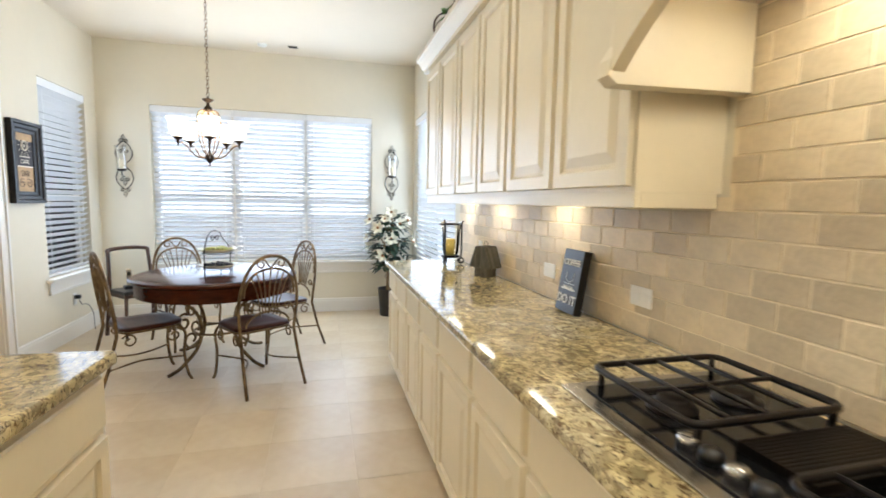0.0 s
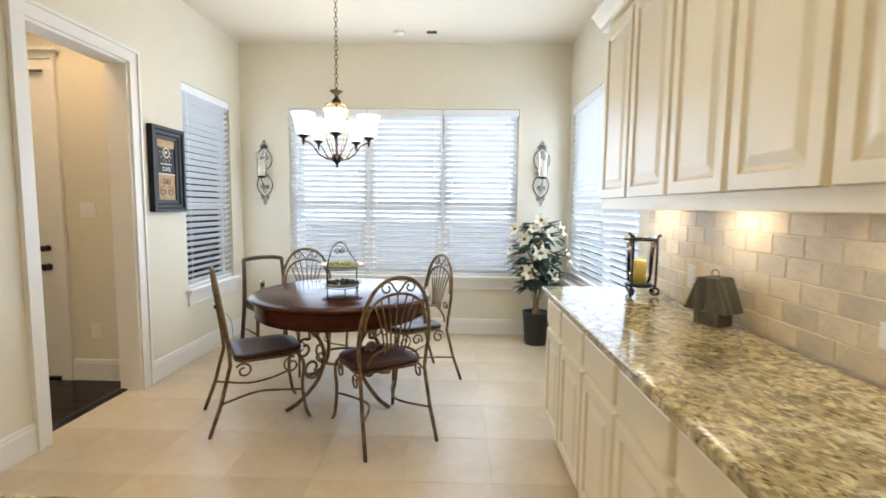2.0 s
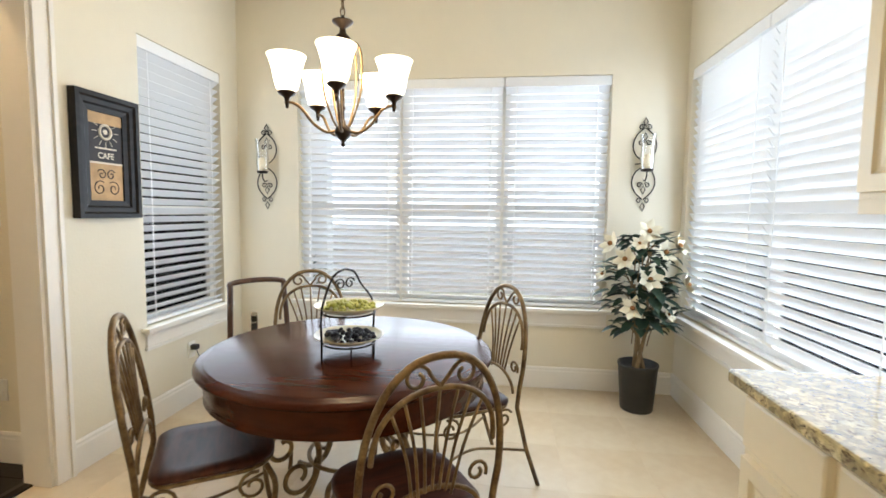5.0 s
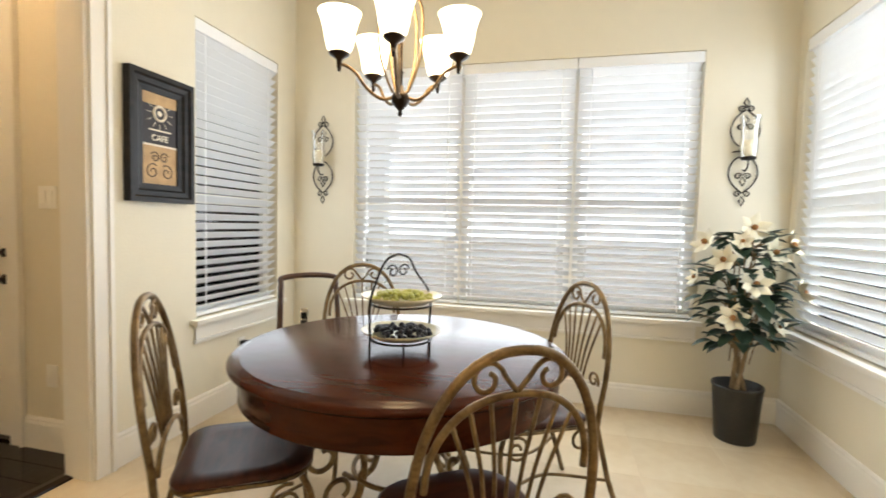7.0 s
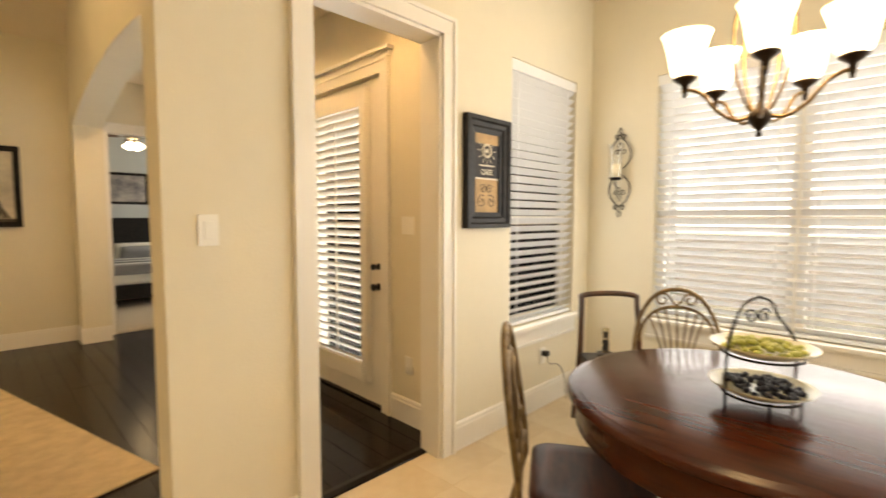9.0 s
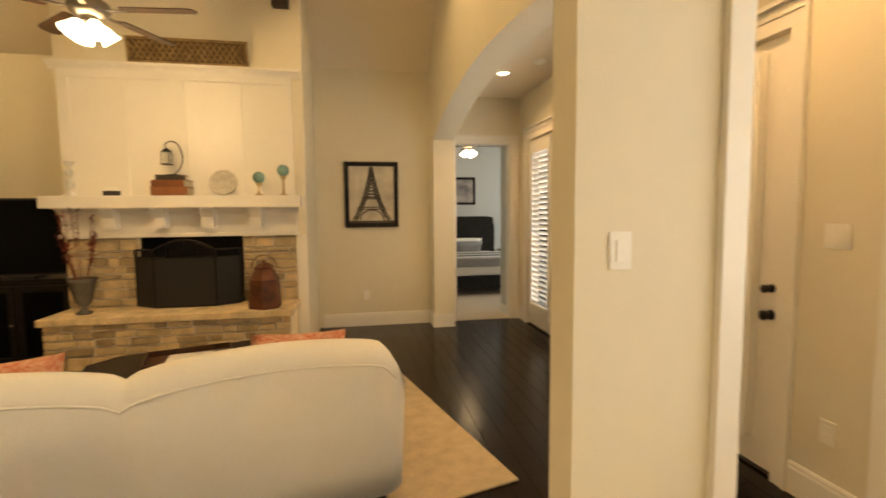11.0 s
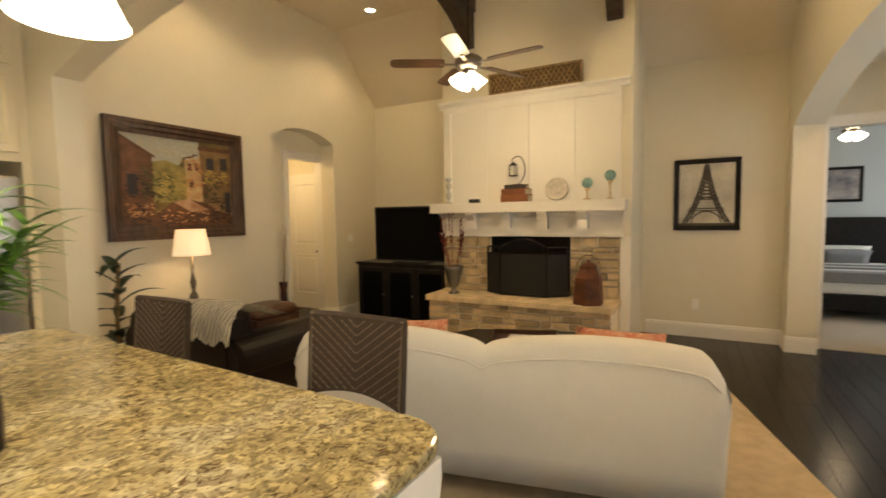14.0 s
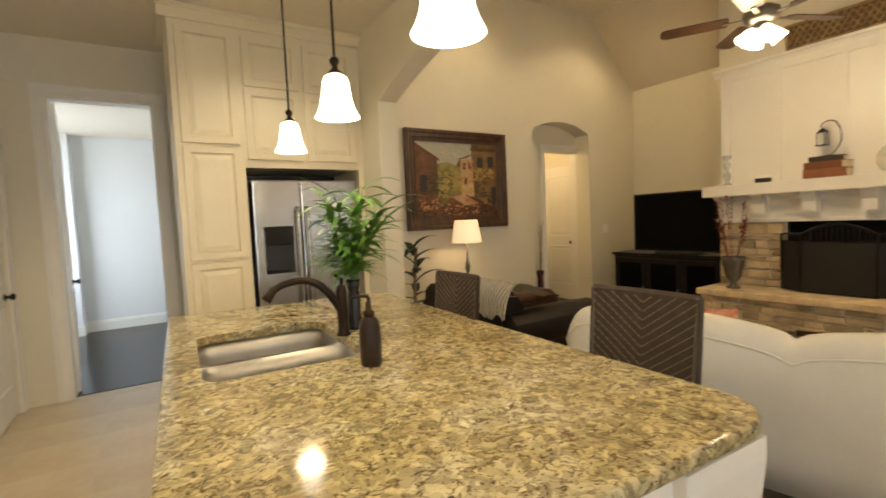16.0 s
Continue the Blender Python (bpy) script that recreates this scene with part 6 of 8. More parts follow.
stone_course(1.322, 1.925, 0.612, 1.248, CHX + 0.004, fp)
stone_course(2.845, 3.34, 0.612, 1.248, CHX + 0.004, fp)
stone_course(1.37, 3.33, 0.0, 0.55, -5.472, fp)
cap = slab(round_rect(CHX, -5.40, 1.33, 3.36, (0.03,) * 4), 0.55, 0.608, 0.008)
for v in cap.verts:
    v.co += Vector((noise.noise(v.co * 9) * 0.008, noise.noise(v.co * 7 + Vector((5, 0, 0))) * 0.008, 0))
part("hearthstone", cap, stone, fp, "rough-edged limestone slab")

# fire screen
fs = thing("fire_screen", pose(-5.72, 2.345, 0.608, 0, 0, 90), "black iron folding fire screen with an arched top", "fire screen")
mesh_dark = mat("screen_mesh", (0.008, 0.008, 0.008), 0.6, var=0.3, scale=60)


def screen_panel(w, h, rise, m):
    pts = [(-w / 2, 0, 0.01), (-w / 2, 0, h)] + [(-w / 2 + w * i / 10, 0, h + rise * math.sin(math.pi * i / 10)) for i in range(1, 10)] + [(w / 2, 0, h), (w / 2, 0, 0.01)]
    fr = part("panel", tube(pts, 0.011, 6, closed=True), black_metal, fs, m=m, smooth=True)
    part("mesh", box(-w / 2, w / 2, -0.003, 0.003, 0.01, h - 0.07), mesh_dark, fr)
    part("rail", tube([(-w / 2, 0, h - 0.07), (w / 2, 0, h - 0.07)], 0.007, 6), black_metal, fr)
    n = int(w / 0.035)
    for i in range(1, n):
        x = -w / 2 + w * i / n
        part("bar", tube([(x, 0, h - 0.07), (x, 0, h + rise * math.sin(math.pi * i / n))], 0.004, 5), black_metal, fr)


screen_panel(0.52, 0.53, 0.09, pose(0, 0, 0))
screen_panel(0.22, 0.53, 0.0, pose(-0.36, 0.06, 0, 0, 0, -32))
screen_panel(0.22, 0.53, 0.0, pose(0.36, 0.06, 0, 0, 0, 32))

# things on the hearth and the mantel
rust = mat("rust_tin", (0.16, 0.05, 0.02), 0.6, 0.3, color2=(0.05, 0.018, 0.01), scale=9, bump=0.2)
cn = thing("tin_canister", pose(-5.57, 3.06, 0.608), "rusty red six-sided tin canister with a wire handle", "canister")
part("body", lathe([(0, 0.0), (0.145, 0.0), (0.15, 0.01), (0.135, 0.26), (0.09, 0.34), (0.085, 0.35), (0, 0.35)], 6), rust, cn)
part("lid", lathe([(0, 0.351), (0.085, 0.351), (0.088, 0.37), (0.05, 0.40), (0.015, 0.41), (0.02, 0.425), (0, 0.435)], 6), rust, cn)
part("handle", tube([(0, 0.11 * math.cos(a), 0.36 + 0.12 * math.sin(a)) for a in np.linspace(0, math.pi, 15)], 0.006, 6), bronze, cn, smooth=True)
ur = thing("glass_urn", pose(-5.62, 1.56, 0.608), "smoky footed urn with tall dried red stems", "urn")
part("bowl", lathe([(0, 0.0), (0.06, 0.0), (0.065, 0.012), (0.03, 0.03), (0.025, 0.06), (0.06, 0.10), (0.075, 0.16), (0.10, 0.27), (0.115, 0.31), (0.108, 0.31), (0.07, 0.17), (0, 0.12)], 28), mat("smoke_glass", (0.16, 0.15, 0.14), 0.15, 0.4, var=0.3), ur, smooth=True)
bm, bl = bmesh.new(), bmesh.new()
for k in range(14):
    a = rs.uniform(0, 6.28)
    tip = Vector((0.10 * math.cos(a) - 0.02, 0.14 * math.sin(a) - 0.03, rs.uniform(0.55, 0.95)))
    tube(smooth_path([(0, 0, 0.13), (tip.x * 0.5, tip.y * 0.5, 0.4), tip], 4), 0.003, 5, bm)
    for j in range(10):
        q = Vector((0, 0, 0.13)).lerp(tip, rs.uniform(0.55, 1.0))
        leaf_blade(bl, q, (rs.uniform(-1, 1), rs.uniform(-1, 1), rs.uniform(-0.2, 1)), 0.05, 0.018, 0.4, seg=3)
dry = mat("dried_red", (0.22, 0.045, 0.03), 0.9, var=0.5, scale=20)
part("stems", bm, dry, ur, smooth=True)
part("dried_leaves", bl, dry, ur)

MZ = 1.63
bk = [("book", (0.30, 0.22, 0.075), (0.28, 0.10, 0.035), 4), ("book", (0.28, 0.20, 0.065), (0.22, 0.07, 0.025), -5), ("book", (0.24, 0.17, 0.045), (0.035, 0.022, 0.015), 8)]
z = MZ
for nm, (w, d, h), c, a in bk:
    b = thing("book", pose(-5.81, 2.25, z, 0, 0, 90 + a), "old leather-bound book stacked on the mantel", "book", "books on the mantel")
    cov = mat("book_cover", c, 0.6, var=0.3, scale=12)
    part("cover", boxes((-w / 2, w / 2, -d / 2, d / 2, 0.0005, 0.005), (-w / 2, w / 2, -d / 2, d / 2, h - 0.005, h - 0.0005), (-w / 2, w / 2, -d / 2, -d / 2 + 0.006, 0.005, h - 0.005)), cov, b)
    part("pages", box(-w / 2 + 0.006, w / 2 - 0.006, -d / 2 + 0.007, d / 2 - 0.006, 0.0055, h - 0.0055), paper, b)
    z += h
lt = thing("shepherd_lantern", pose(-5.81, 2.25, z, 0, 0, 90), "small black lantern hanging from a curved hook stand", "lantern")
part("hook", tube(smooth_path([(-0.03, 0, 0.004), (0.03, 0, 0.02), (0.085, 0, 0.10), (0.09, 0, 0.2), (0.05, 0, 0.29), (-0.01, 0, 0.305), (-0.05, 0, 0.275), (-0.04, 0, 0.25)], 6), 0.005, 6), black_metal, lt, smooth=True)
part("foot", box(-0.05, 0.06, -0.03, 0.03, 0, 0.008, 0.002), black_metal, lt)
part("roof", lathe([(0, 0.25), (0.012, 0.245), (0.045, 0.215), (0.05, 0.21), (0, 0.208)], 6, at=(-0.04, 0)), black_metal, lt)
part("cage", boxes(*[(-0.04 + 0.032 * c - 0.003, -0.04 + 0.032 * c + 0.003, 0.032 * s - 0.003, 0.032 * s + 0.003, 0.105, 0.21) for c, s in ((1, 1), (1, -1), (-1, 1), (-1, -1))], (-0.08, 0.0, -0.04, 0.04, 0.095, 0.105)), black_metal, lt)
part("glass", lathe([(0.026, 0.106), (0.028, 0.16), (0.026, 0.208)], 12, at=(-0.04, 0)), mat("frosted_lantern", (0.6, 0.58, 0.5), 0.3), lt, smooth=True)
pk = thing("round_plaque", pose(-5.875, 2.67, MZ + 0.125, 0, 78, 0), "round pale carved plaque leaning on the overmantel", "plaque")
part("disc", lathe([(0, 0.014), (0.07, 0.014), (0.078, 0.020), (0.086, 0.014), (0.108, 0.014), (0.115, 0.020), (0.122, 0.010), (0.122, 0), (0, 0)], 40), mat("plaster_grey", (0.62, 0.58, 0.50), 0.7, var=0.25, scale=30, bump=0.5, bscale=40), pk, smooth=True)
part("ring", tube([(0.05 * math.cos(a), 0.05 * math.sin(a), 0.016) for a in np.linspace(0, 6.283, 25)[:-1]], 0.004, 5, closed=True), MATS["plaster_grey"], pk, smooth=True)
teal = mat("teal_glass", (0.26, 0.46, 0.42), 0.15, 0.25, var=0.4, scale=25)
for y, zc in ((3.0, 0.17), (3.22, 0.235)):
    gl = thing("glass_globe", pose(-5.80, y, MZ), "teal crackled glass globe on a pale wooden stand", "ornament", "globes on the mantel")
    part("stand", lathe([(0, 0), (0.04, 0), (0.042, 0.01), (0.012, 0.02), (0.009, zc - 0.09), (0.02, zc - 0.075), (0.03, zc - 0.05), (0, zc - 0.05)], 18), mat("pale_wood", (0.5, 0.36, 0.2), 0.6, var=0.2), gl, smooth=True)
    b = bmesh.new()
    bmesh.ops.create_uvsphere(b, u_segments=20, v_segments=12, radius=0.055, matrix=Matrix.Translation((0, 0, zc)))
    part("globe", b, teal, gl, smooth=True)
cnd = thing("glass_candlestick", pose(-5.80, 1.42, MZ), "tall clear glass candlestick at the mantel's end", "candlestick")
part("stem", lathe([(0, 0), (0.045, 0), (0.045, 0.01), (0.015, 0.03), (0.03, 0.07), (0.035, 0.10), (0.012, 0.15), (0.03, 0.19), (0.035, 0.21), (0.012, 0.25), (0.03, 0.27), (0.045, 0.30), (0.04, 0.30), (0, 0.27)], 20), mat("crystal", (0.62, 0.62, 0.60), 0.08, 0.3), cnd, smooth=True)
sw = thing("word_block", pose(-5.80, 1.75, MZ, 0, 0, 90), "small black and white block sign on the mantel", "sign")
part("base", box(-0.065, 0.065, -0.02, 0.02, 0, 0.045, 0.003), black_plastic, sw)
part("bars", box(-0.055, 0.05, -0.021, -0.015, 0.046, 0.075, 0.002), plastic_white, sw)
lat = thing("lattice_panel", pose(-5.87, 1.985, 2.825, 10, 0, 90), "carved tan wooden lattice panel on the overmantel ledge", "panel")
tanw = wood_mat("carved_tan", (0.15, 0.09, 0.03), (0.36, 0.24, 0.10), 0.7, (3, 3, 3), 5)
W_, H_ = 0.95, 0.22
part("frame", boxes((-0.07, W_, -0.012, 0.012, 0, 0.02), (-0.07, W_, -0.012, 0.012, H_ - 0.02, H_), (-0.07, -0.05, -0.012, 0.012, 0.02, H_ - 0.02), (W_ - 0.02, W_, -0.012, 0.012, 0.02, H_ - 0.02)), tanw, lat)
part("backing", box(-0.05, W_ - 0.02, 0.004, 0.010, 0.02, H_ - 0.02), mat("lattice_back", (0.12, 0.075, 0.03), 0.8, var=0.2), lat)
for k in range(17):
    for s in (-1, 1):
        x = -0.01 + k * 0.0535
        part("strip", tube([(x - s * 0.055, 0, 0.03), (x + s * 0.055, 0, H_ - 0.03)], 0.006, 4), tanw, lat)

# beams and ceiling fan
for y in (1.63, 3.235):
    bmr = thing("ceiling_beam", Matrix(), "dark stained timber ceiling beam with a curved brace", "beam", "timber beams")
    part("beam", box(CHX, XLW, y - 0.10, y + 0.10, 3.80, 4.02, 0.01), beam_wood, bmr)
    nb = 10
    outl = [(CHX + 0.001, 3.40), (CHX + 0.09, 3.40)] + [(CHX + 0.09 + 1.1 * t * t, 3.40 + 0.40 * (1 - (1 - t) ** 1.5)) for t in [i / nb for i in range(1, nb + 1)]] + [(CHX + 0.001, 3.80)]
    part("brace", prism(outl, "y", y - 0.075, y + 0.075), beam_wood, bmr)
    part("hanger", box(-4.4, -4.25, y - 0.06, y + 0.06, 4.021, FLAT - 0.001), beam_wood, bmr)

fan_blade_w = wood_mat("fan_blade_wood", (0.035, 0.018, 0.009), (0.10, 0.05, 0.025), 0.45, (1, 8, 8), 4)
nickel = mat("antique_nickel", (0.22, 0.19, 0.15), 0.35, 0.9, var=0.3, scale=12)
fan_glass = glow("fan_glass", (1.0, 0.88, 0.68), 9.0)


def ceiling_fan(m, drop, label, spin):
    """A five-bladed fan; the origin is at the motor, drop is the way up to the ceiling."""
    root = thing("ceiling_fan", m, label, "ceiling fan")
    part("motor", lathe([(0, -0.06), (0.05, -0.06), (0.10, -0.045), (0.12, -0.01), (0.115, 0.03), (0.07, 0.06), (0.03, 0.075), (0, 0.075)], 28), nickel, root, smooth=True)
    part("downrod", tube([(0, 0, 0.07), (0, 0, drop - 0.04)], 0.012, 10), dark_bronze, root)
    part("canopy", lathe([(0.07, drop - 0.002), (0.065, drop - 0.03), (0.025, drop - 0.06), (0, drop - 0.06)], 20), nickel, root, smooth=True)
    bp = None
    for k in range(5):
        mm = pose(0, 0, 0, 0, 0, spin + 72 * k)
        if bp is None:
            o = round_rect(0.20, 0.66, -0.065, 0.065, (0.05, 0.03, 0.03, 0.05), 5)
            bp = part("blade", prism(o, "z", 0.0, 0.008), fan_blade_w, root, "dark wooden blade", m=mm @ pose(0, 0, -0.01, 10))
            ip_ = part("blade_iron", box(0.10, 0.24, -0.018, 0.018, -0.02, -0.012, 0.003), nickel, root, m=mm)
        else:
            twin(bp, mm @ pose(0, 0, -0.01, 10))
            twin(ip_, mm)
    part("light_kit", lathe([(0, -0.13), (0.02, -0.125), (0.05, -0.10), (0.05, -0.062), (0, -0.06)], 20), nickel, root, smooth=True)
    sh_ = None
    for k in range(4):
        mm = pose(0, 0, -0.10, 0, 0, 45 + 90 * k) @ pose(0.055, 0, 0, 0, 140, 0)
        if sh_ is None:
            sh_ = part("lamp_shade", lathe([(0.022, 0), (0.035, 0.02), (0.045, 0.06), (0.06, 0.105), (0.055, 0.105), (0.0, 0.06)], 18), fan_glass, root, "lit glass shade", m=mm, smooth=True)
        else:
            twin(sh_, mm)
    return root


ceiling_fan(pose(-4.6, 2.245, 2.78), FLAT - 2.78, "five-bladed ceiling fan with four lit glass shades", 12)
ceiling_fan(pose(-9.4, 5.9, 2.66), 3.0 - 2.66, "bronze ceiling fan with lit shades in the bedroom", 30)

# recessed lamps; (-5.95, 0.24) and (-6.1, 5.49) are known, the rest added
dl_glow = glow("downlight_lens", (1.0, 0.85, 0.6), 14.0)
for x, y, z in ((-5.95, 0.24, FLAT), (-3.9, 0.24, FLAT), (-5.0, 4.2, FLAT), (-6.1, 5.49, 2.955), (-4.1, 5.49, 2.955)):
    d = thing("recessed_lamp", pose(x, y, z), "round recessed ceiling lamp with a white ring", "ceiling lamp", "recessed lamps")
    part("ring", lathe([(0.062, -0.002), (0.085, -0.002), (0.088, -0.008), (0.066, -0.012), (0.060, -0.004)], 28), plastic_white, d, smooth=True)
    part("lens", lathe([(0, -0.0045), (0.062, -0.0045), (0.062, -0.002), (0, -0.002)], 24), dl_glow, d)
sm2 = thing("smoke_detector", pose(-5.65, 5.72, 2.955), "small white smoke detector in the corridor", "detector")
part("body", lathe([(0, -0.03), (0.045, -0.028), (0.06, -0.012), (0.06, -0.001), (0, -0.001)], 24), plastic_white, sm2, smooth=True)

# ---- seating ----


def soft(ob, levels=1):
    ob.data.shade_smooth()
    return ob


def cushion(w, d, h, bulge=0.35, nx=10, ny=8):
    """A plump cushion with pinched edges, lying on z = 0."""
    bm = bmesh.new()
    top, bot = [], []
    for j in range(ny + 1):
        for i in range(nx + 1):
            u, v = 2 * i / nx - 1, 2 * j / ny - 1
            t = ((1 - u ** 4) * (1 - v ** 4)) ** bulge
            x, y = u * w / 2 * (1 - 0.05 * (1 - v * v)), v * d / 2 * (1 - 0.05 * (1 - u * u))
            top.append(bm.verts.new((x, y, h / 2 + h / 2 * t)))
            bot.append(bm.verts.new((x, y, h / 2 - h / 2 * t)))
    for j in range(ny):
        for i in range(nx):
            a, b, c, d_ = j * (nx + 1) + i, j * (nx + 1) + i + 1, (j + 1) * (nx + 1) + i + 1, (j + 1) * (nx + 1) + i
            bm.faces.new((top[a], top[b], top[c], top[d_]))
            bm.faces.new((bot[d_], bot[c], bot[b], bot[a]))
    bmesh.ops.remove_doubles(bm, verts=bm.verts, dist=0.0004)
    return bm


# cream camel-back sofa, its back to the island
sf = thing("sofa", pose(-2.77, 1.96, 0.0, 0, 0, 101.5), "cream camel-back sofa with red patterned cushions on the rug", "sofa")
SL = 2.20


def camel(x):
    u = x / SL
    h = 0.825 + 0.08 * abs(math.sin(math.pi * 2 * min(max((u - 0.0), 0), 1))) ** 0.55
    edge = min(u, 1 - u)
    if edge < 0.06:
        h -= 0.16 * ((0.06 - edge) / 0.06) ** 2
    return h


bm = bmesh.new()
n = 60
cols = []
for i in range(n + 1):
    x = SL * i / n
    h = camel(x)
    row = []
    edge = min(x, SL - x)
    inset = 0.06 * max(0, 1 - edge / 0.10) ** 2
    for y, z in ((0.08 + inset, 0.13), (0.05 + inset, 0.30), (0.015 + inset, 0.55), (0.0 + inset, h - 0.08), (0.012 + inset, h - 0.03), (0.05, h), (0.11, h + 0.004), (0.16, h - 0.03), (0.18, h - 0.10), (0.22, 0.45), (0.24, 0.13)):
        row.append(bm.verts.new((x, y, z)))
    cols.append(row)
for A, B in zip(cols, cols[1:]):
    for k in range(len(A)):
        bm.faces.new((A[k], A[(k + 1) % len(A)], B[(k + 1) % len(A)], B[k]))
bm.faces.new(cols[0])
bm.faces.new(cols[-1][::-1])
part("backrest", bm, sofa_cloth, sf, smooth=True)
part("welt", tube([(SL * i / 40, -0.004 + 0.06 * max(0, 1 - min(SL * i / 40, SL - SL * i / 40) / 0.10) ** 2, camel(SL * i / 40) - 0.085) for i in range(1, 40)], 0.005, 6), sofa_cloth, sf, smooth=True)
part("base", box(0.03, SL - 0.03, 0.10, 0.92, 0.13, 0.30, 0.02), sofa_cloth, sf)
for k in range(2):
    cu = part("seat_cushion", cushion((SL - 0.36) / 2, 0.70, 0.17, 0.2), sofa_cloth, sf, m=pose(0.18 + (SL - 0.36) * (0.25 + 0.5 * k), 0.58, 0.30), smooth=True)
for x in (0.09, SL - 0.09):
    bm = box(x - 0.075, x + 0.075, 0.15, 0.92, 0.13, 0.50, 0.02)
    tube([(x, 0.14, 0.52), (x, 0.92, 0.50)], 0.095, 16, bm)
    part("arm", bm, sofa_cloth, sf)
for x in (0.10, SL - 0.10):
    for y in (0.13, 0.85):
        part("leg", tube([(x, y, 0.132), (x, y, 0.0)], 0.024, 8, r_end=0.017), brown_wood, sf)
red = mat("red_pattern", (0.50, 0.10, 0.05), 0.9, color2=(0.66, 0.42, 0.28), scale=42, bump=0.3, bscale=200)
for x, a in ((0.60, 12), (SL - 0.46, -10)):
    cu = thing("throw_pillow", pose(-2.77, 1.96, 0, 0, 0, 101.5) @ pose(x, 0.30, 0.48, 68, 0, a) @ pose(0, 0.20, -0.06), "red and white patterned throw pillow on the sofa", "pillow", "sofa pillows")
    part("cushion", cushion(0.46, 0.42, 0.15, 0.4), red, cu, smooth=True)

# rug under the sofa
bm = slab([(0, 0), (0, -3.6), (-2.9, -3.6), (-2.9, 0)], 0.0015, 0.016, 0.005)
rg_ = tagged(part("rug", bm, rug_mat, m=pose(-3.46, 4.73, 0, 0, 0, 14.6)), "beige woven area rug on the dark wood floor", "rug")

# coffee table with a tray and magazines
ctb = thing("coffee_table", pose(-4.55, 2.75, 0.016, 0, 0, 107.2), "dark wooden coffee table with cut corners", "table")
part("tabletop", slab([(-0.62, -0.22), (-0.45, -0.36), (0.45, -0.36), (0.62, -0.22), (0.62, 0.22), (0.45, 0.36), (-0.45, 0.36), (-0.62, 0.22)], 0.40, 0.44, 0.008), black_wood, ctb)
part("box", box(-0.48, 0.48, -0.28, 0.28, 0.05, 0.40, 0.006), black_wood, ctb)
for x in (-0.42, 0.42):
    for y in (-0.23, 0.23):
        part("foot", box(x - 0.04, x + 0.04, y - 0.04, y + 0.04, 0, 0.05, 0.004), black_wood, ctb)
tr = thing("serving_tray", pose(-4.55, 2.75, 0.4565, 0, 0, 107.2), "dark wooden tray on the coffee table", "tray")
part("bottom", box(-0.26, 0.26, -0.17, 0.17, 0, 0.012, 0.003), brown_wood, tr)
part("rim", boxes((-0.27, 0.27, -0.18, -0.168, 0, 0.05), (-0.27, 0.27, 0.168, 0.18, 0, 0.05), (-0.27, -0.258, -0.168, 0.168, 0, 0.05), (0.258, 0.27, -0.168, 0.168, 0, 0.05)), brown_wood, tr)
mgz = thing("magazine", pose(-4.55, 2.75, 0.469, 0, 0, 100), "white magazine lying in the tray", "magazine")
part("cover", box(-0.14, 0.14, -0.105, 0.105, 0, 0.012, 0.001), mat("magazine_paper", (0.75, 0.73, 0.70), 0.4, var=0.2, scale=20), mgz)

# leather loveseat facing the television
ls = thing("leather_loveseat", pose(-2.86, 0.08, 0, 0, 0, 90), "dark brown leather loveseat with rolled arms", "loveseat")
LL = 1.34
bm = prism([(0.02, 0.10), (0.0, 0.60), (0.02, 0.78), (0.08, 0.83), (0.17, 0.82), (0.22, 0.74), (0.26, 0.45), (0.28, 0.10)], "x", 0.12, LL - 0.12)
part("backrest", bm, leather, ls)
part("base", box(0.10, LL - 0.10, 0.10, 0.95, 0.08, 0.30, 0.03), leather, ls)
part("seat_cushion", cushion(LL - 0.40, 0.68, 0.2, 0.18), leather, ls, m=pose(LL / 2, 0.60, 0.28), smooth=True)
part("back_cushion", cushion(LL - 0.42, 0.42, 0.2, 0.25), leather, ls, m=pose(LL / 2, 0.28, 0.50, 78), smooth=True)
for x in (0.14, LL - 0.14):
    bm = box(x - 0.12, x + 0.12, 0.04, 0.96, 0.08, 0.55, 0.03)
    lathe([(0, 0), (0.12, 0.0), (0.15, 0.03), (0.155, 0.5), (0.15, 0.93), (0.12, 0.96), (0, 0.96)], 24, bm, m=pose(x, 0.98, 0.565, 90, 0, 0))
    part("arm", bm, leather, ls, smooth=False)
for x in (0.12, LL - 0.12):
    for y in (0.12, 0.88):
        part("foot", lathe([(0, 0), (0.03, 0), (0.04, 0.04), (0.045, 0.085), (0, 0.085)], 12, at=(x, y)), brown_wood, ls)

# striped throw blanket over the loveseat's back
stripe = mat("striped_throw", (0.72, 0.66, 0.54), 0.95, var=0.1, scale=30, bump=0.4, bscale=150)
nt = stripe.node_tree
wv = nt.nodes.new("ShaderNodeTexWave")
wv.inputs["Scale"].default_value, wv.inputs["Distortion"].default_value, wv.inputs["Detail Scale"].default_value = 11, 0.6, 2
cr = nt.nodes.new("ShaderNodeValToRGB")
cr.color_ramp.elements[0].position, cr.color_ramp.elements[0].color = 0.80, (0.74, 0.69, 0.58, 1)
cr.color_ramp.elements[1].position, cr.color_ramp.elements[1].color = 0.90, (0.16, 0.145, 0.12, 1)
tcn = nt.nodes.new("ShaderNodeTexCoord")
nt.links.new(tcn.outputs["Object"], wv.inputs["Vector"])
nt.links.new(wv.outputs[0], cr.inputs[0])
nt.links.new(cr.outputs[0], nt.nodes["Principled BSDF"].inputs["Base Color"])
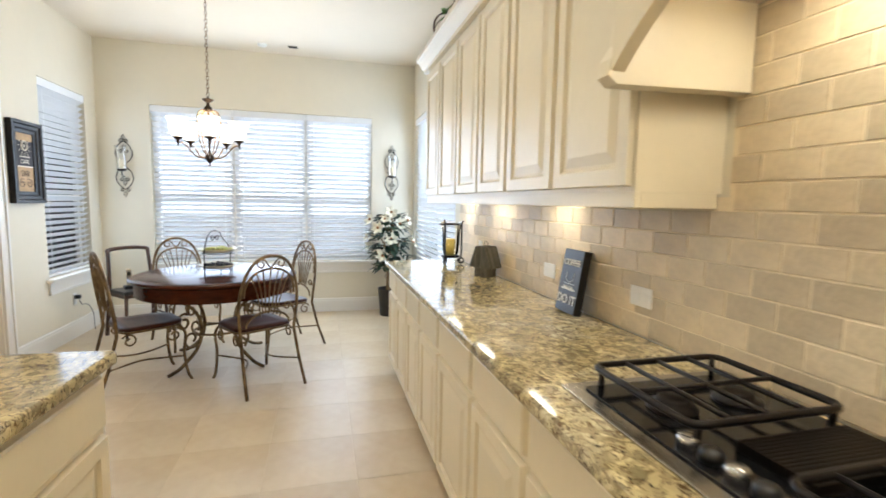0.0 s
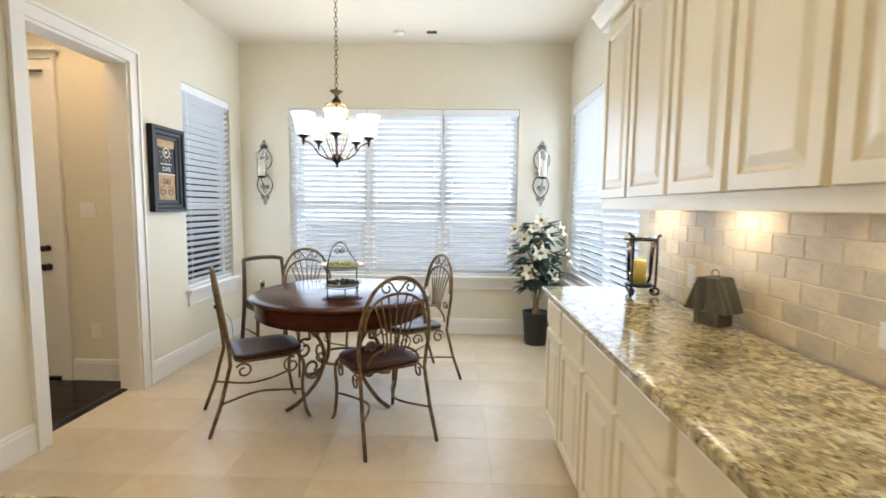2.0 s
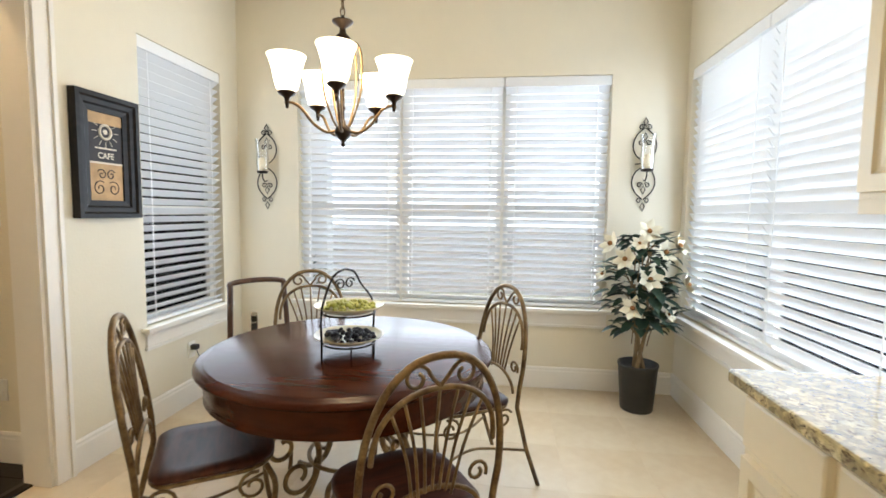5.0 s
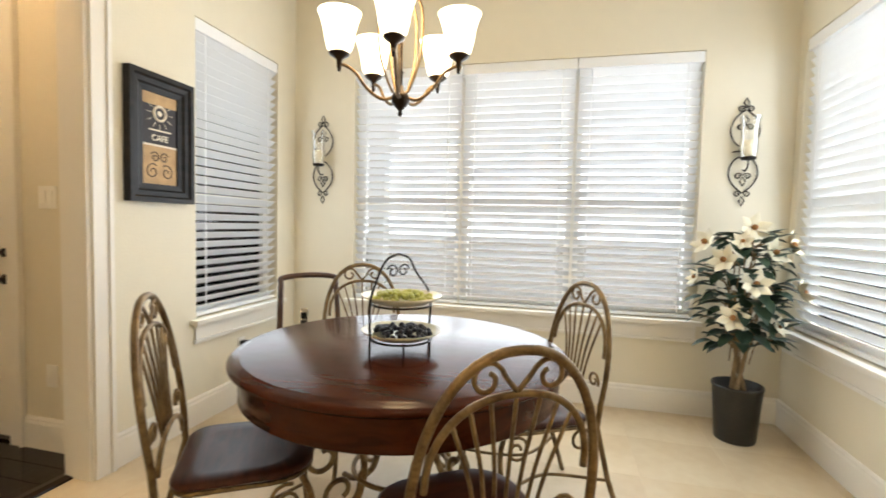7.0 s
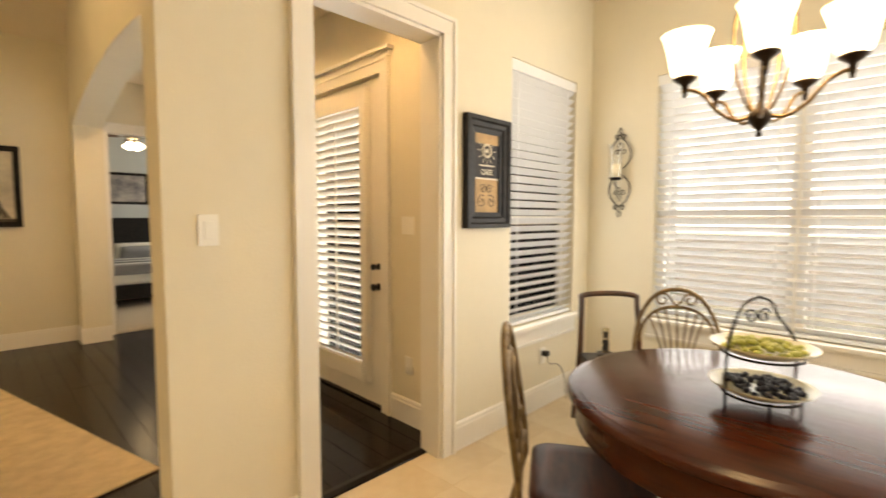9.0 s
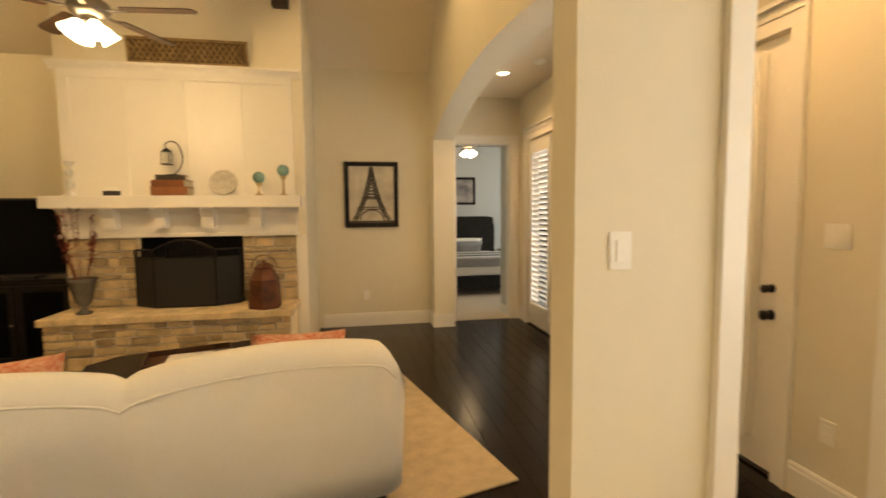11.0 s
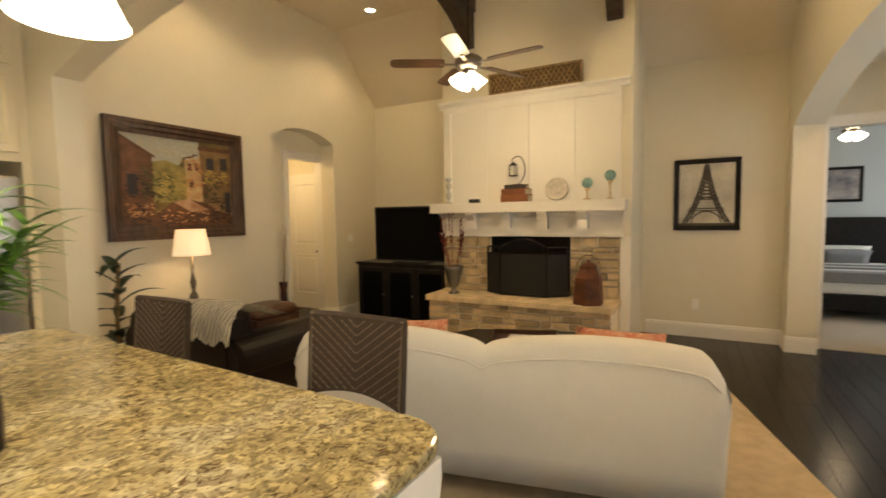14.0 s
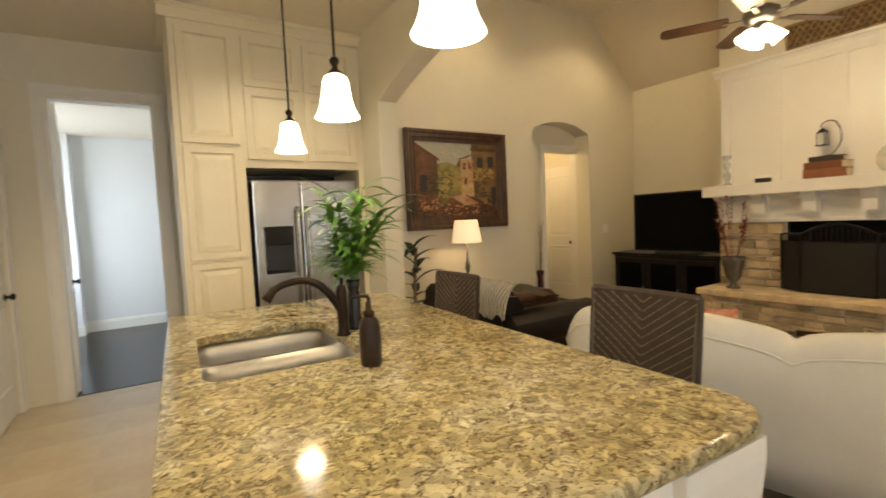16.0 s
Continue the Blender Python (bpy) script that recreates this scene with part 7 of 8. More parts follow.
bl_ = thing("throw_blanket", pose(-2.86, 0.08, 0, 0, 0, 90), "grey striped throw blanket draped over the leather back", "blanket")
bm = bmesh.new()
prof = [(-0.02, 0.70), (-0.017, 0.74), (-0.012, 0.78), (-0.005, 0.83), (0.05, 0.90), (0.13, 0.925), (0.24, 0.90), (0.36, 0.84), (0.48, 0.79)]
rows = []
for i in range(19):
    x = 0.62 + 0.66 * i / 18
    rows.append([bm.verts.new((x + 0.10 * (0.9 - z), y + 0.012 * math.sin(i * 1.3 + k), z + 0.014 * math.sin(i * 0.9 + k * 0.6) - (0.10 if k == 0 else 0) * ((i % 3) / 6))) for k, (y, z) in enumerate(prof)])
for A, B in zip(rows, rows[1:]):
    for k in range(len(A) - 1):
        bm.faces.new((A[k], A[k + 1], B[k + 1], B[k]))
bmesh.ops.solidify(bm, geom=bm.faces[:], thickness=0.012)
part("cloth", bm, stripe, bl_, smooth=True)

# end table with a lamp
et = thing("end_table", pose(-3.72, -0.28, 0), "dark wooden end table beside the wall", "table")
part("tabletop", box(-0.30, 0.30, -0.25, 0.25, 0.57, 0.60, 0.006), black_wood, et)
part("drawer_box", box(-0.26, 0.26, -0.21, 0.21, 0.42, 0.57, 0.004), black_wood, et)
for x in (-0.24, 0.24):
    for y in (-0.19, 0.19):
        part("leg", box(x - 0.025, x + 0.025, y - 0.025, y + 0.025, 0, 0.42, 0.003), black_wood, et)
tl = thing("table_lamp", pose(-3.70, -0.27, 0.60), "lit table lamp with a turned metal stem and cream shade", "table lamp")
part("stem", lathe([(0, 0), (0.07, 0), (0.075, 0.012), (0.03, 0.03), (0.016, 0.06), (0.03, 0.10), (0.042, 0.14), (0.03, 0.18), (0.012, 0.21), (0.022, 0.25), (0.03, 0.29), (0.02, 0.33), (0.010, 0.38), (0.010, 0.62), (0, 0.62)], 24), nickel, tl, smooth=True)
part("shade", lathe([(0.165, 0.555), (0.125, 0.80), (0.122, 0.80), (0.162, 0.555)], 36), glow("lamp_shade_cloth", (1.0, 0.68, 0.38), 0.75, (0.85, 0.75, 0.6)), tl, "glowing cream cloth shade", smooth=True)
et2 = thing("wooden_bench", pose(-4.45, -0.18, 0), "brown leather ottoman beside the end table", "ottoman")
part("top", cushion(0.62, 0.5, 0.16, 0.2), mat("brown_leather", (0.07, 0.028, 0.014), 0.4, var=0.35, scale=8, bump=0.15), et2, m=pose(0, 0, 0.40), smooth=True)
part("body", box(-0.29, 0.29, -0.23, 0.23, 0.06, 0.44, 0.02), MATS["brown_leather"], et2)
for x in (-0.24, 0.24):
    for y in (-0.18, 0.18):
        part("foot", tube([(x, y, 0.06), (x, y, 0)], 0.02, 8), black_wood, et2)
# floor plant behind the pier
pp = thing("corn_plant", pose(-2.98, -0.16, 0), "tall green leafy plant in a dark basket", "plant")
part("pot", lathe([(0, 0), (0.14, 0), (0.17, 0.28), (0.165, 0.30), (0.15, 0.29), (0, 0.27)], 24), black_plastic, pp, smooth=True)
part("trunk", tube(smooth_path([(0, 0, 0.27), (0.02, 0.01, 0.7), (-0.02, 0.0, 1.15)], 5), 0.016, 8), bark, pp, smooth=True)
bm = bmesh.new()
for k in range(18):
    a = k * 2.4
    z = 0.40 + 0.80 * k / 18
    leaf_blade(bm, (0, 0, z), (math.cos(a), math.sin(a), rs.uniform(0.3, 1.0)), rs.uniform(0.26, 0.40), 0.085, rs.uniform(0.8, 1.5), seg=6)
part("leaves", bm, mag_leaf, pp, smooth=True)


def bar_stool(m):
    """A stool with a woven back; its back is the plane y = 0, seat towards +y."""
    root = thing("bar_stool", m, "bar stool with a woven brown back and cream seat", "bar stool", "stools at the island")
    wv_m = mat("woven_strap", (0.055, 0.034, 0.022), 0.6, var=0.4, scale=25, bump=0.3, bscale=90) if "woven_strap" not in MATS else MATS["woven_strap"]
    for s in (-1, 1):
        part("back_post", tube(smooth_path([(s * 0.225, -0.05, 0), (s * 0.22, 0.0, 0.45), (s * 0.222, 0.0, 0.80), (s * 0.225, -0.03, 1.13)], 5), 0.010, 8), nickel, root, smooth=True)
        part("leg", tube([(s * 0.20, 0.40, 0.64), (s * 0.22, 0.44, 0)], 0.011, 8), nickel, root, smooth=True)
        part("side_rail", tube([(s * 0.222, -0.02, 0.22), (s * 0.215, 0.425, 0.22)], 0.008, 6), nickel, root)
    part("foot_rail", tube([(-0.215, 0.43, 0.22), (0.215, 0.43, 0.22)], 0.009, 6), nickel, root)
    part("seat", cushion(0.46, 0.44, 0.09, 0.2), sofa_cloth, root, m=pose(0, 0.20, 0.62), smooth=True)
    bk_ = bmesh.new()
    nc = 16
    A = []
    for i in range(nc + 1):
        u = 2 * i / nc - 1
        z0 = 0.775 + 0.045 * (1 - u * u)
        A.append([bk_.verts.new((u * 0.235, y - 0.02 * (1 - u * u), z)) for y, z in ((0.012, z0), (-0.014, z0), (-0.045, 1.125), (-0.030, 1.14), (-0.018, 1.125))])
    for P, Q in zip(A, A[1:]):
        for k in range(5):
            bk_.faces.new((P[k], P[(k + 1) % 5], Q[(k + 1) % 5], Q[k]))
    bk_.faces.new(A[0])
    bk_.faces.new(A[-1][::-1])
    back = part("back", bk_, wv_m, root, "woven dark brown back")
    # chevron straps with light pegs between
    light = mat("strap_light", (0.19, 0.15, 0.11), 0.7) if "strap_light" not in MATS else MATS["strap_light"]
    w1 = bmesh.new()
    for s in (-1, 1):
        for r in range(-8, 12):
            for c in range(11):
                x = s * (0.010 + c * 0.0205)
                z = 0.84 + r * 0.036 + c * 0.0155
                u = x / 0.235
                if not (0.79 + 0.045 * (1 - u * u) < z < 1.115) or abs(x) > 0.222:
                    continue
                y = 0.0132 - 0.02 * (1 - u * u) - 0.030 * (z - 0.775 - 0.045 * (1 - u * u)) / (0.35 - 0.045 * (1 - u * u))
                fs_ = add_box(w1, -0.010, 0.010, -0.002, 0.002, -0.0018, 0.0018)
                bmesh.ops.transform(w1, matrix=pose(x, y, z, 0, -s * 37, 0), verts=list({v for f in fs_ for v in f.verts}))
    part("weave", w1, light, back)
    return root


st = bar_stool(pose(-2.35, 2.765, 0, 0, 0, -90) @ Matrix.Diagonal((1, 1, 0.97, 1)))
copy_thing(st, pose(-2.38, 1.42, 0, 0, 0, -90) @ Matrix.Diagonal((1, 1, 0.97, 1)))

# television on a dark stand across the corner
tv = thing("television", pose(-6.02, 0.72, 0.885, 0, 0, 90), "large black flat television on the stand", "television")
part("panel", box(-0.52, 0.62, -0.03, 0.03, 0.03, 0.735, 0.008), black_plastic, tv)
part("screen", box(-0.50, 0.60, -0.0335, -0.0305, 0.05, 0.715), black_screen, tv)
part("foot", box(-0.2, 0.3, -0.1, 0.1, 0, 0.03, 0.006), black_plastic, tv)
tvs = thing("television_stand", pose(-6.08, 0.66, 0, 0, 0, 90), "black wooden television stand with glazed doors", "cabinet")
part("body", boxes((-0.75, 0.62, -0.10, 0.40, 0.06, 0.85), (-0.71, 0.58, -0.06, 0.36, 0, 0.06)), black_wood, tvs)
part("top", box(-0.78, 0.64, -0.12, 0.41, 0.85, 0.884, 0.006), black_wood, tvs)
for k in range(3):
    x0 = -0.73 + k * 0.45
    dd = part("door", boxes((x0, x0 + 0.05, -0.118, -0.101, 0.1, 0.82), (x0 + 0.38, x0 + 0.43, -0.118, -0.101, 0.1, 0.82), (x0 + 0.05, x0 + 0.38, -0.118, -0.101, 0.1, 0.16), (x0 + 0.05, x0 + 0.38, -0.118, -0.101, 0.76, 0.82)), black_wood, tvs)
    part("pane", box(x0 + 0.05, x0 + 0.38, -0.108, -0.104, 0.16, 0.76), black_screen, dd)
    part("handle", lathe([(0, 0), (0.012, 0.004), (0.012, 0.014), (0, 0.018)], 12, m=pose(x0 + 0.405, -0.118, 0.46, 90)), nickel, dd)

# tower print
w, h = 0.672, 0.825
ef = picture_frame("tower_print", "black framed sepia print of an iron lattice tower", pose(XF + 0.002, 3.75, 1.275, 0, 0, 90), w, h, 0.055, 0.035, black_wood)
part("print", flat(0.05, w - 0.05, 0.05, h - 0.05, -0.006), mat("sepia_paper", (0.74, 0.68, 0.55), 0.8, var=0.35, scale=4), ef)
sep = mat("sepia_ink", (0.10, 0.085, 0.065), 0.8, var=0.4, scale=16)
tw = bmesh.new()
cx = w / 2


def bar(a, b, r):
    tube([(cx + a[0], -0.0085, a[1]), (cx + b[0], -0.0085, b[1])], r, 4, tw)


for s in (-1, 1):
    for d in (0.0, 0.035):
        tube([(cx + s * max(0.006, x - d), -0.0085, z) for x, z in ((0.235, 0.09), (0.17, 0.20), (0.115, 0.33), (0.07, 0.48), (0.035, 0.62), (0.012, 0.76))], 0.017, 4, tw)
for k in range(14):
    z = 0.20 + 0.04 * k
    x = np.interp(z, (0.09, 0.20, 0.33, 0.48, 0.62, 0.76), (0.235, 0.17, 0.115, 0.07, 0.035, 0.012))
    x2 = np.interp(z + 0.04, (0.09, 0.20, 0.33, 0.48, 0.62, 0.76), (0.235, 0.17, 0.115, 0.07, 0.035, 0.012))
    if z > 0.34:
        bar((-x, z), (x2, z + 0.04), 0.0095)
        bar((x, z), (-x2, z + 0.04), 0.0095)
    else:
        for s in (-1, 1):
            bar((s * x, z), (s * (x2 - 0.035), z + 0.04), 0.0095)
            bar((s * (x - 0.035), z), (s * x2, z + 0.04), 0.0095)
for z, x in ((0.23, 0.185), (0.255, 0.175), (0.36, 0.125), (0.38, 0.118)):
    bar((-x, z), (x, z), 0.010)
tube([(cx + 0.15 * math.cos(a), -0.0085, 0.09 + 0.13 * math.sin(a)) for a in np.linspace(0, math.pi, 15)], 0.010, 4, tw)
bar((0, 0.74), (0, 0.785), 0.004)
add_box(tw, 0.055, w - 0.055, -0.0095, -0.0085, 0.055, 0.085)
part("tower", tw, sep, ef)

# large painting of a village street
w, h = 1.39, 1.115
pt = picture_frame("village_painting", "dark wooden frame with a painting of a sunlit village street", pose(-3.15, YS + 0.002, 1.305, 0, 0, 180), w, h, 0.13, 0.06, brown_wood, "painting")


def paint(name, c, c2, scale=9):
    return mat(name, c, 0.5, color2=c2, scale=scale, bump=0.2, bscale=50)


part("canvas", flat(0.12, w - 0.12, 0.12, h - 0.12, -0.010), paint("oil_foliage", (0.22, 0.15, 0.035), (0.035, 0.02, 0.008), 7), pt)
P = [("oil_sky", (0.378, 0.401, 0.364), (0.454, 0.393, 0.272), [(0.12, 0.78), (0.12, 1.0), (0.90, 1.0), (0.90, 0.84), (0.73, 0.82), (0.66, 0.70), (0.45, 0.72)]),
     ("oil_hills", (0.348, 0.279, 0.0832), (0.151, 0.128, 0.0303), [(0.40, 0.36), (0.40, 0.74), (0.55, 0.77), (0.75, 0.70), (0.76, 0.36)]),
     ("oil_house_shade", (0.189, 0.0756, 0.034), (0.0756, 0.0265, 0.0113), [(0.12, 0.13), (0.12, 0.94), (0.26, 0.88), (0.435, 0.80), (0.415, 0.78), (0.41, 0.13)]),
     ("oil_house_sun", (0.544, 0.393, 0.204), (0.393, 0.227, 0.0908), [(0.75, 0.40), (0.735, 0.815), (0.90, 0.86), (0.93, 0.62), (0.92, 0.36)]),
     ("oil_house_dark", (0.257, 0.151, 0.0567), (0.113, 0.0567, 0.0189), [(0.92, 0.34), (0.90, 0.93), (1.27, 0.92), (1.27, 0.16), (1.16, 0.20), (1.05, 0.30)]),
     ("oil_steps", (0.151, 0.0567, 0.0212), (0.0454, 0.0151, 0.00681), [(0.12, 0.12), (0.12, 0.30), (0.44, 0.25), (0.62, 0.38), (0.92, 0.37), (1.1, 0.28), (1.27, 0.22), (1.27, 0.12)]),
     ("oil_terrace", (0.499, 0.348, 0.227), (0.317, 0.137, 0.0605), [(0.60, 0.365), (0.76, 0.40), (0.98, 0.29), (0.78, 0.265)])]
for i, (nm, c, c2, o) in enumerate(P):
    b = bmesh.new()
    prism(o, "y", -0.0118 - 0.0006 * i, -0.0112 - 0.0006 * i, b)
    part("brushwork", b, paint(nm, c, c2, 11), pt)
for pts, y0 in (([(0.10, 0.99), (0.44, 0.80), (0.45, 0.775), (0.12, 0.93)], -0.0164), ([(0.715, 0.81), (0.90, 0.875), (0.90, 0.845), (0.72, 0.79)], -0.0164), ([(0.88, 0.94), (1.27, 0.945), (1.27, 0.905), (0.895, 0.90)], -0.0164)):
    b = bmesh.new()
    prism(pts, "y", y0, -0.0158, b)
    part("painted_roof", b, MATS["oil_steps"], pt)
for x, z, w_, h_ in ((0.785, 0.72, 0.045, 0.075), (0.865, 0.73, 0.045, 0.075), (0.80, 0.56, 0.045, 0.085), (0.945, 0.50, 0.06, 0.13), (1.015, 0.77, 0.085, 0.12), (1.175, 0.78, 0.085, 0.13), (0.225, 0.52, 0.09, 0.19), (1.21, 0.37, 0.07, 0.22)):
    part("painted_window", box(x - w_ / 2, x + w_ / 2, -0.0169, -0.0160, z - h_ / 2, z + h_ / 2), MATS["oil_house_shade"] if x < 0.95 and x > 0.7 else ink, pt)
# dabs of paint: leaves over the lane, light on the ground and the walls
DABS = [("oil_leaf", (0.0805, 0.0805, 0.0161), (0.0242, 0.0282, 0.00805), 150, ((0.40, 0.62, 0.36, 0.62), (0.92, 1.1, 0.36, 0.62), (0.30, 0.42, 0.40, 0.72))),
        ("oil_gold", (0.499, 0.354, 0.0805), (0.306, 0.193, 0.0403), 110, ((0.46, 0.76, 0.44, 0.66), (0.95, 1.2, 0.56, 0.70))),
        ("oil_glow", (0.596, 0.322, 0.129), (0.362, 0.129, 0.0403), 130, ((0.44, 1.1, 0.16, 0.30), (0.75, 0.92, 0.40, 0.80), (0.16, 0.40, 0.22, 0.34))),
        ("oil_umber", (0.0483, 0.0177, 0.00805), (0.0201, 0.00805, 0.00402), 170, ((0.13, 1.26, 0.13, 0.26), (0.14, 0.42, 0.14, 0.60), (1.0, 1.26, 0.18, 0.44))),
        ("oil_cloud", (0.531, 0.499, 0.402), (0.402, 0.419, 0.386), 60, ((0.46, 0.88, 0.80, 0.97),))]
for i, (nm, c, c2, cnt, areas) in enumerate(DABS):
    b = bmesh.new()
    for k in range(cnt):
        x0, x1, z0, z1 = areas[k % len(areas)]
        x, z, a, l = rs.uniform(x0, x1), rs.uniform(z0, z1), rs.uniform(-0.6, 0.6), rs.uniform(0.010, 0.026)
        dx, dz = l * math.cos(a), l * math.sin(a)
        y = -0.0172 - 0.0003 * i - 0.0001 * (k % 3)
        b.faces.new([b.verts.new((x + p * dx - q * dz * 0.35, y, z + p * dz + q * dx * 0.35)) for p, q in ((-1, -0.6), (0, -1), (1, -0.4), (1, 0.5), (0, 1), (-1, 0.6))])
    part("brush_dabs", b, paint(nm, c, c2, 15), pt)

wall_plate("light_switch", "white light switch beside the hall arch", pose(-6.45, YS + 0.001, 1.18, 0, 0, 180), 2)
wall_plate("power_outlet", "white power outlet low on the living room wall", pose(XF + 0.001, 4.0, 0.40, 0, 0, 90), 1, "outlet")
# vase with sticks in the hall niche
vs = thing("floor_vase", pose(-5.24, YS - 0.13, 0), "tall dark red floor vase with bare branches", "vase")
part("vase", lathe([(0, 0), (0.06, 0), (0.075, 0.03), (0.10, 0.18), (0.085, 0.32), (0.04, 0.44), (0.035, 0.56), (0.055, 0.66), (0.045, 0.66), (0, 0.5)], 24), mat("red_glaze", (0.13, 0.02, 0.012), 0.25, color2=(0.02, 0.012, 0.012), scale=4), vs, smooth=True)
for k in range(6):
    part("branch", tube(smooth_path([(0, 0, 0.5), (rs.uniform(-0.03, 0.03), rs.uniform(-0.02, 0.03), 0.9), (rs.uniform(-0.06, 0.05), rs.uniform(-0.04, 0.05), rs.uniform(1.2, 1.45))], 4), 0.003, 5), bark, vs, smooth=True)

# ---- bedroom ----
bd = thing("bed", pose(0, 0.22, 0.004), "dark wooden bed with striped grey and white bedding", "bed")
part("headboard", prism([(4.55, 0.2), (6.66, 0.2), (6.66, 1.10), (6.63, 1.33), (6.50, 1.36), (4.7, 1.36), (4.55, 1.33)], "x", -11.12, -11.04), black_wood, bd)
part("frame", box(-11.03, -8.95, 4.65, 6.56, 0.12, 0.34, 0.01), black_wood, bd)
for x in (-10.95, -9.02):
    for y in (4.72, 6.50):
        part("leg", box(x - 0.04, x + 0.04, y - 0.04, y + 0.04, 0, 0.12), black_wood, bd)
part("mattress", box(-11.02, -8.98, 4.67, 6.54, 0.34, 0.60, 0.05), plastic_white, bd)
band = [(0.70, 0.70, 0.70), (0.16, 0.16, 0.17), (0.55, 0.55, 0.56), (0.10, 0.10, 0.11), (0.70, 0.70, 0.70), (0.28, 0.28, 0.29)]
for k in range(6):
    x0 = -10.35 + k * 0.24
    part("duvet_stripe", box(x0, x0 + 0.24, 4.64, 6.57, 0.50, 0.645 + 0.002 * (k % 2), 0.02), mat("duvet_" + "abcdef"[k], band[k], 0.9, var=0.1, scale=12, bump=0.3), bd)
for y in (5.1, 5.95):
    part("pillow", cushion(0.70, 0.44, 0.20, 0.35), plastic_white, bd, m=pose(-10.80, y, 0.66, 0, -55, 0) @ pose(0, 0, 0, 0, 0, 90), smooth=True)
part("accent_pillow", cushion(0.62, 0.30, 0.14, 0.35), MATS["duvet_f"], bd, m=pose(-10.58, 5.95, 0.68, 0, -50, 0) @ pose(0, 0, 0, 0, 0, 90), smooth=True)
bpic = picture_frame("bedroom_picture", "black framed grey painting over the bed", pose(-11.198, 5.62, 1.62, 0, 0, 90), 0.86, 0.60, 0.05, 0.03, black_wood)
part("print", flat(0.045, 0.815, 0.045, 0.555, -0.006), mat("grey_abstract", (0.50, 0.45, 0.42), 0.6, color2=(0.14, 0.14, 0.16), scale=4), bpic)
ns = thing("nightstand", pose(-10.9, 7.2, 0.004), "small dark wooden nightstand beside the bed", "nightstand")
part("body", box(-0.22, 0.22, -0.2, 0.2, 0.06, 0.60, 0.006), black_wood, ns)
part("top", box(-0.24, 0.24, -0.22, 0.22, 0.60, 0.63, 0.004), black_wood, ns)
for x in (-0.18, 0.18):
    part("foot", box(x - 0.03, x + 0.03, -0.18, 0.18, 0, 0.06), black_wood, ns)

# ---- patio past the west window ----
pc = thing("patio_chair", pose(-4.1, 8.6, -0.06, 0, 0, 160), "pale blue-grey cushioned patio chair on the concrete", "patio chair")
pcm = mat("patio_cushion", (0.45, 0.52, 0.58), 0.9, var=0.15, scale=8)
for x in (-0.32, 0.32):
    part("side_frame", tube(smooth_path([(x, -0.30, 0.0), (x, -0.28, 0.55), (x, 0.30, 0.58), (x, 0.34, 0.0)], 5), 0.018, 8), black_metal, pc, smooth=True)
part("seat_cushion", cushion(0.6, 0.62, 0.14, 0.2), pcm, pc, m=pose(0, 0, 0.34), smooth=True)
part("back_cushion", cushion(0.6, 0.62, 0.14, 0.2), pcm, pc, m=pose(0, -0.30, 0.75, 80), smooth=True)
part("seat_rail", box(-0.32, 0.32, -0.28, 0.28, 0.31, 0.34), black_metal, pc)
sb = thing("shrub", pose(-3.4, 10.4, -0.3), "rounded green garden shrub past the patio", "shrub")
bm = bmesh.new()
for k in range(420):
    a, b_ = rs.uniform(0, 6.28), rs.uniform(0.05, 1.0)
    r_ = 0.75 * math.sqrt(1 - (b_ - 0.4) ** 2) * rs.uniform(0.6, 1.05)
    leaf_blade(bm, (r_ * math.cos(a), r_ * math.sin(a), 1.1 * b_), (math.cos(a), math.sin(a), rs.uniform(-0.2, 1)), rs.uniform(0.10, 0.18), 0.06, 0.6, seg=2)
part("crown", bm, mat("shrub_leaf", (0.07, 0.12, 0.035), 0.6, var=0.4, scale=5), sb)
part("trunk", tube([(0, 0, 0), (0.02, 0, 0.5)], 0.03, 8), bark, sb)

# ---- pieces: splashback tiles, floor tiles, floor boards ----
sp = structure("splashback", box(XR - 0.006, XR, 1.0, 5.47, 0.915, 1.42), grout)
sp2 = structure("splashback_hood", box(XR - 0.006, XR, HY0 + 0.05, HY1, 1.42, 1.93), grout)
th_, tw_ = 0.0775, 0.158
tile_b = None
row = 0
z = 0.918
while z < 1.925:
    lim0, lim1 = (1.0, 5.468) if z < 1.36 else (HY0 + 0.055, HY1 - 0.002)
    y = 5.468 + (0 if row % 2 == 0 else tw_ / 2)
    while y > lim0:
        a, b = max(y - tw_ + 0.0045, lim0), min(y, lim1)
        if b - a > 0.02:
            full = abs((b - a) - (tw_ - 0.0045)) < 1e-4
            if full and tile_b is not None:
                o = twin(tile_b, pose(XR - 0.006, (a + b) / 2, z), sp)
            else:
                q = box(-0.0035, 0, -(b - a) / 2, (b - a) / 2, 0, th_ - 0.0045)
                bmesh.ops.bevel(q, geom=[e for e in q.edges if all(v.co.x < -0.003 for v in e.verts)], offset=0.0018, segments=1, affect="EDGES")
                o = part("tile", q, tile_stone, sp, m=pose(XR - 0.006, (a + b) / 2, z))
                if full:
                    tile_b = o
        y -= tw_
    z += th_
    row += 1

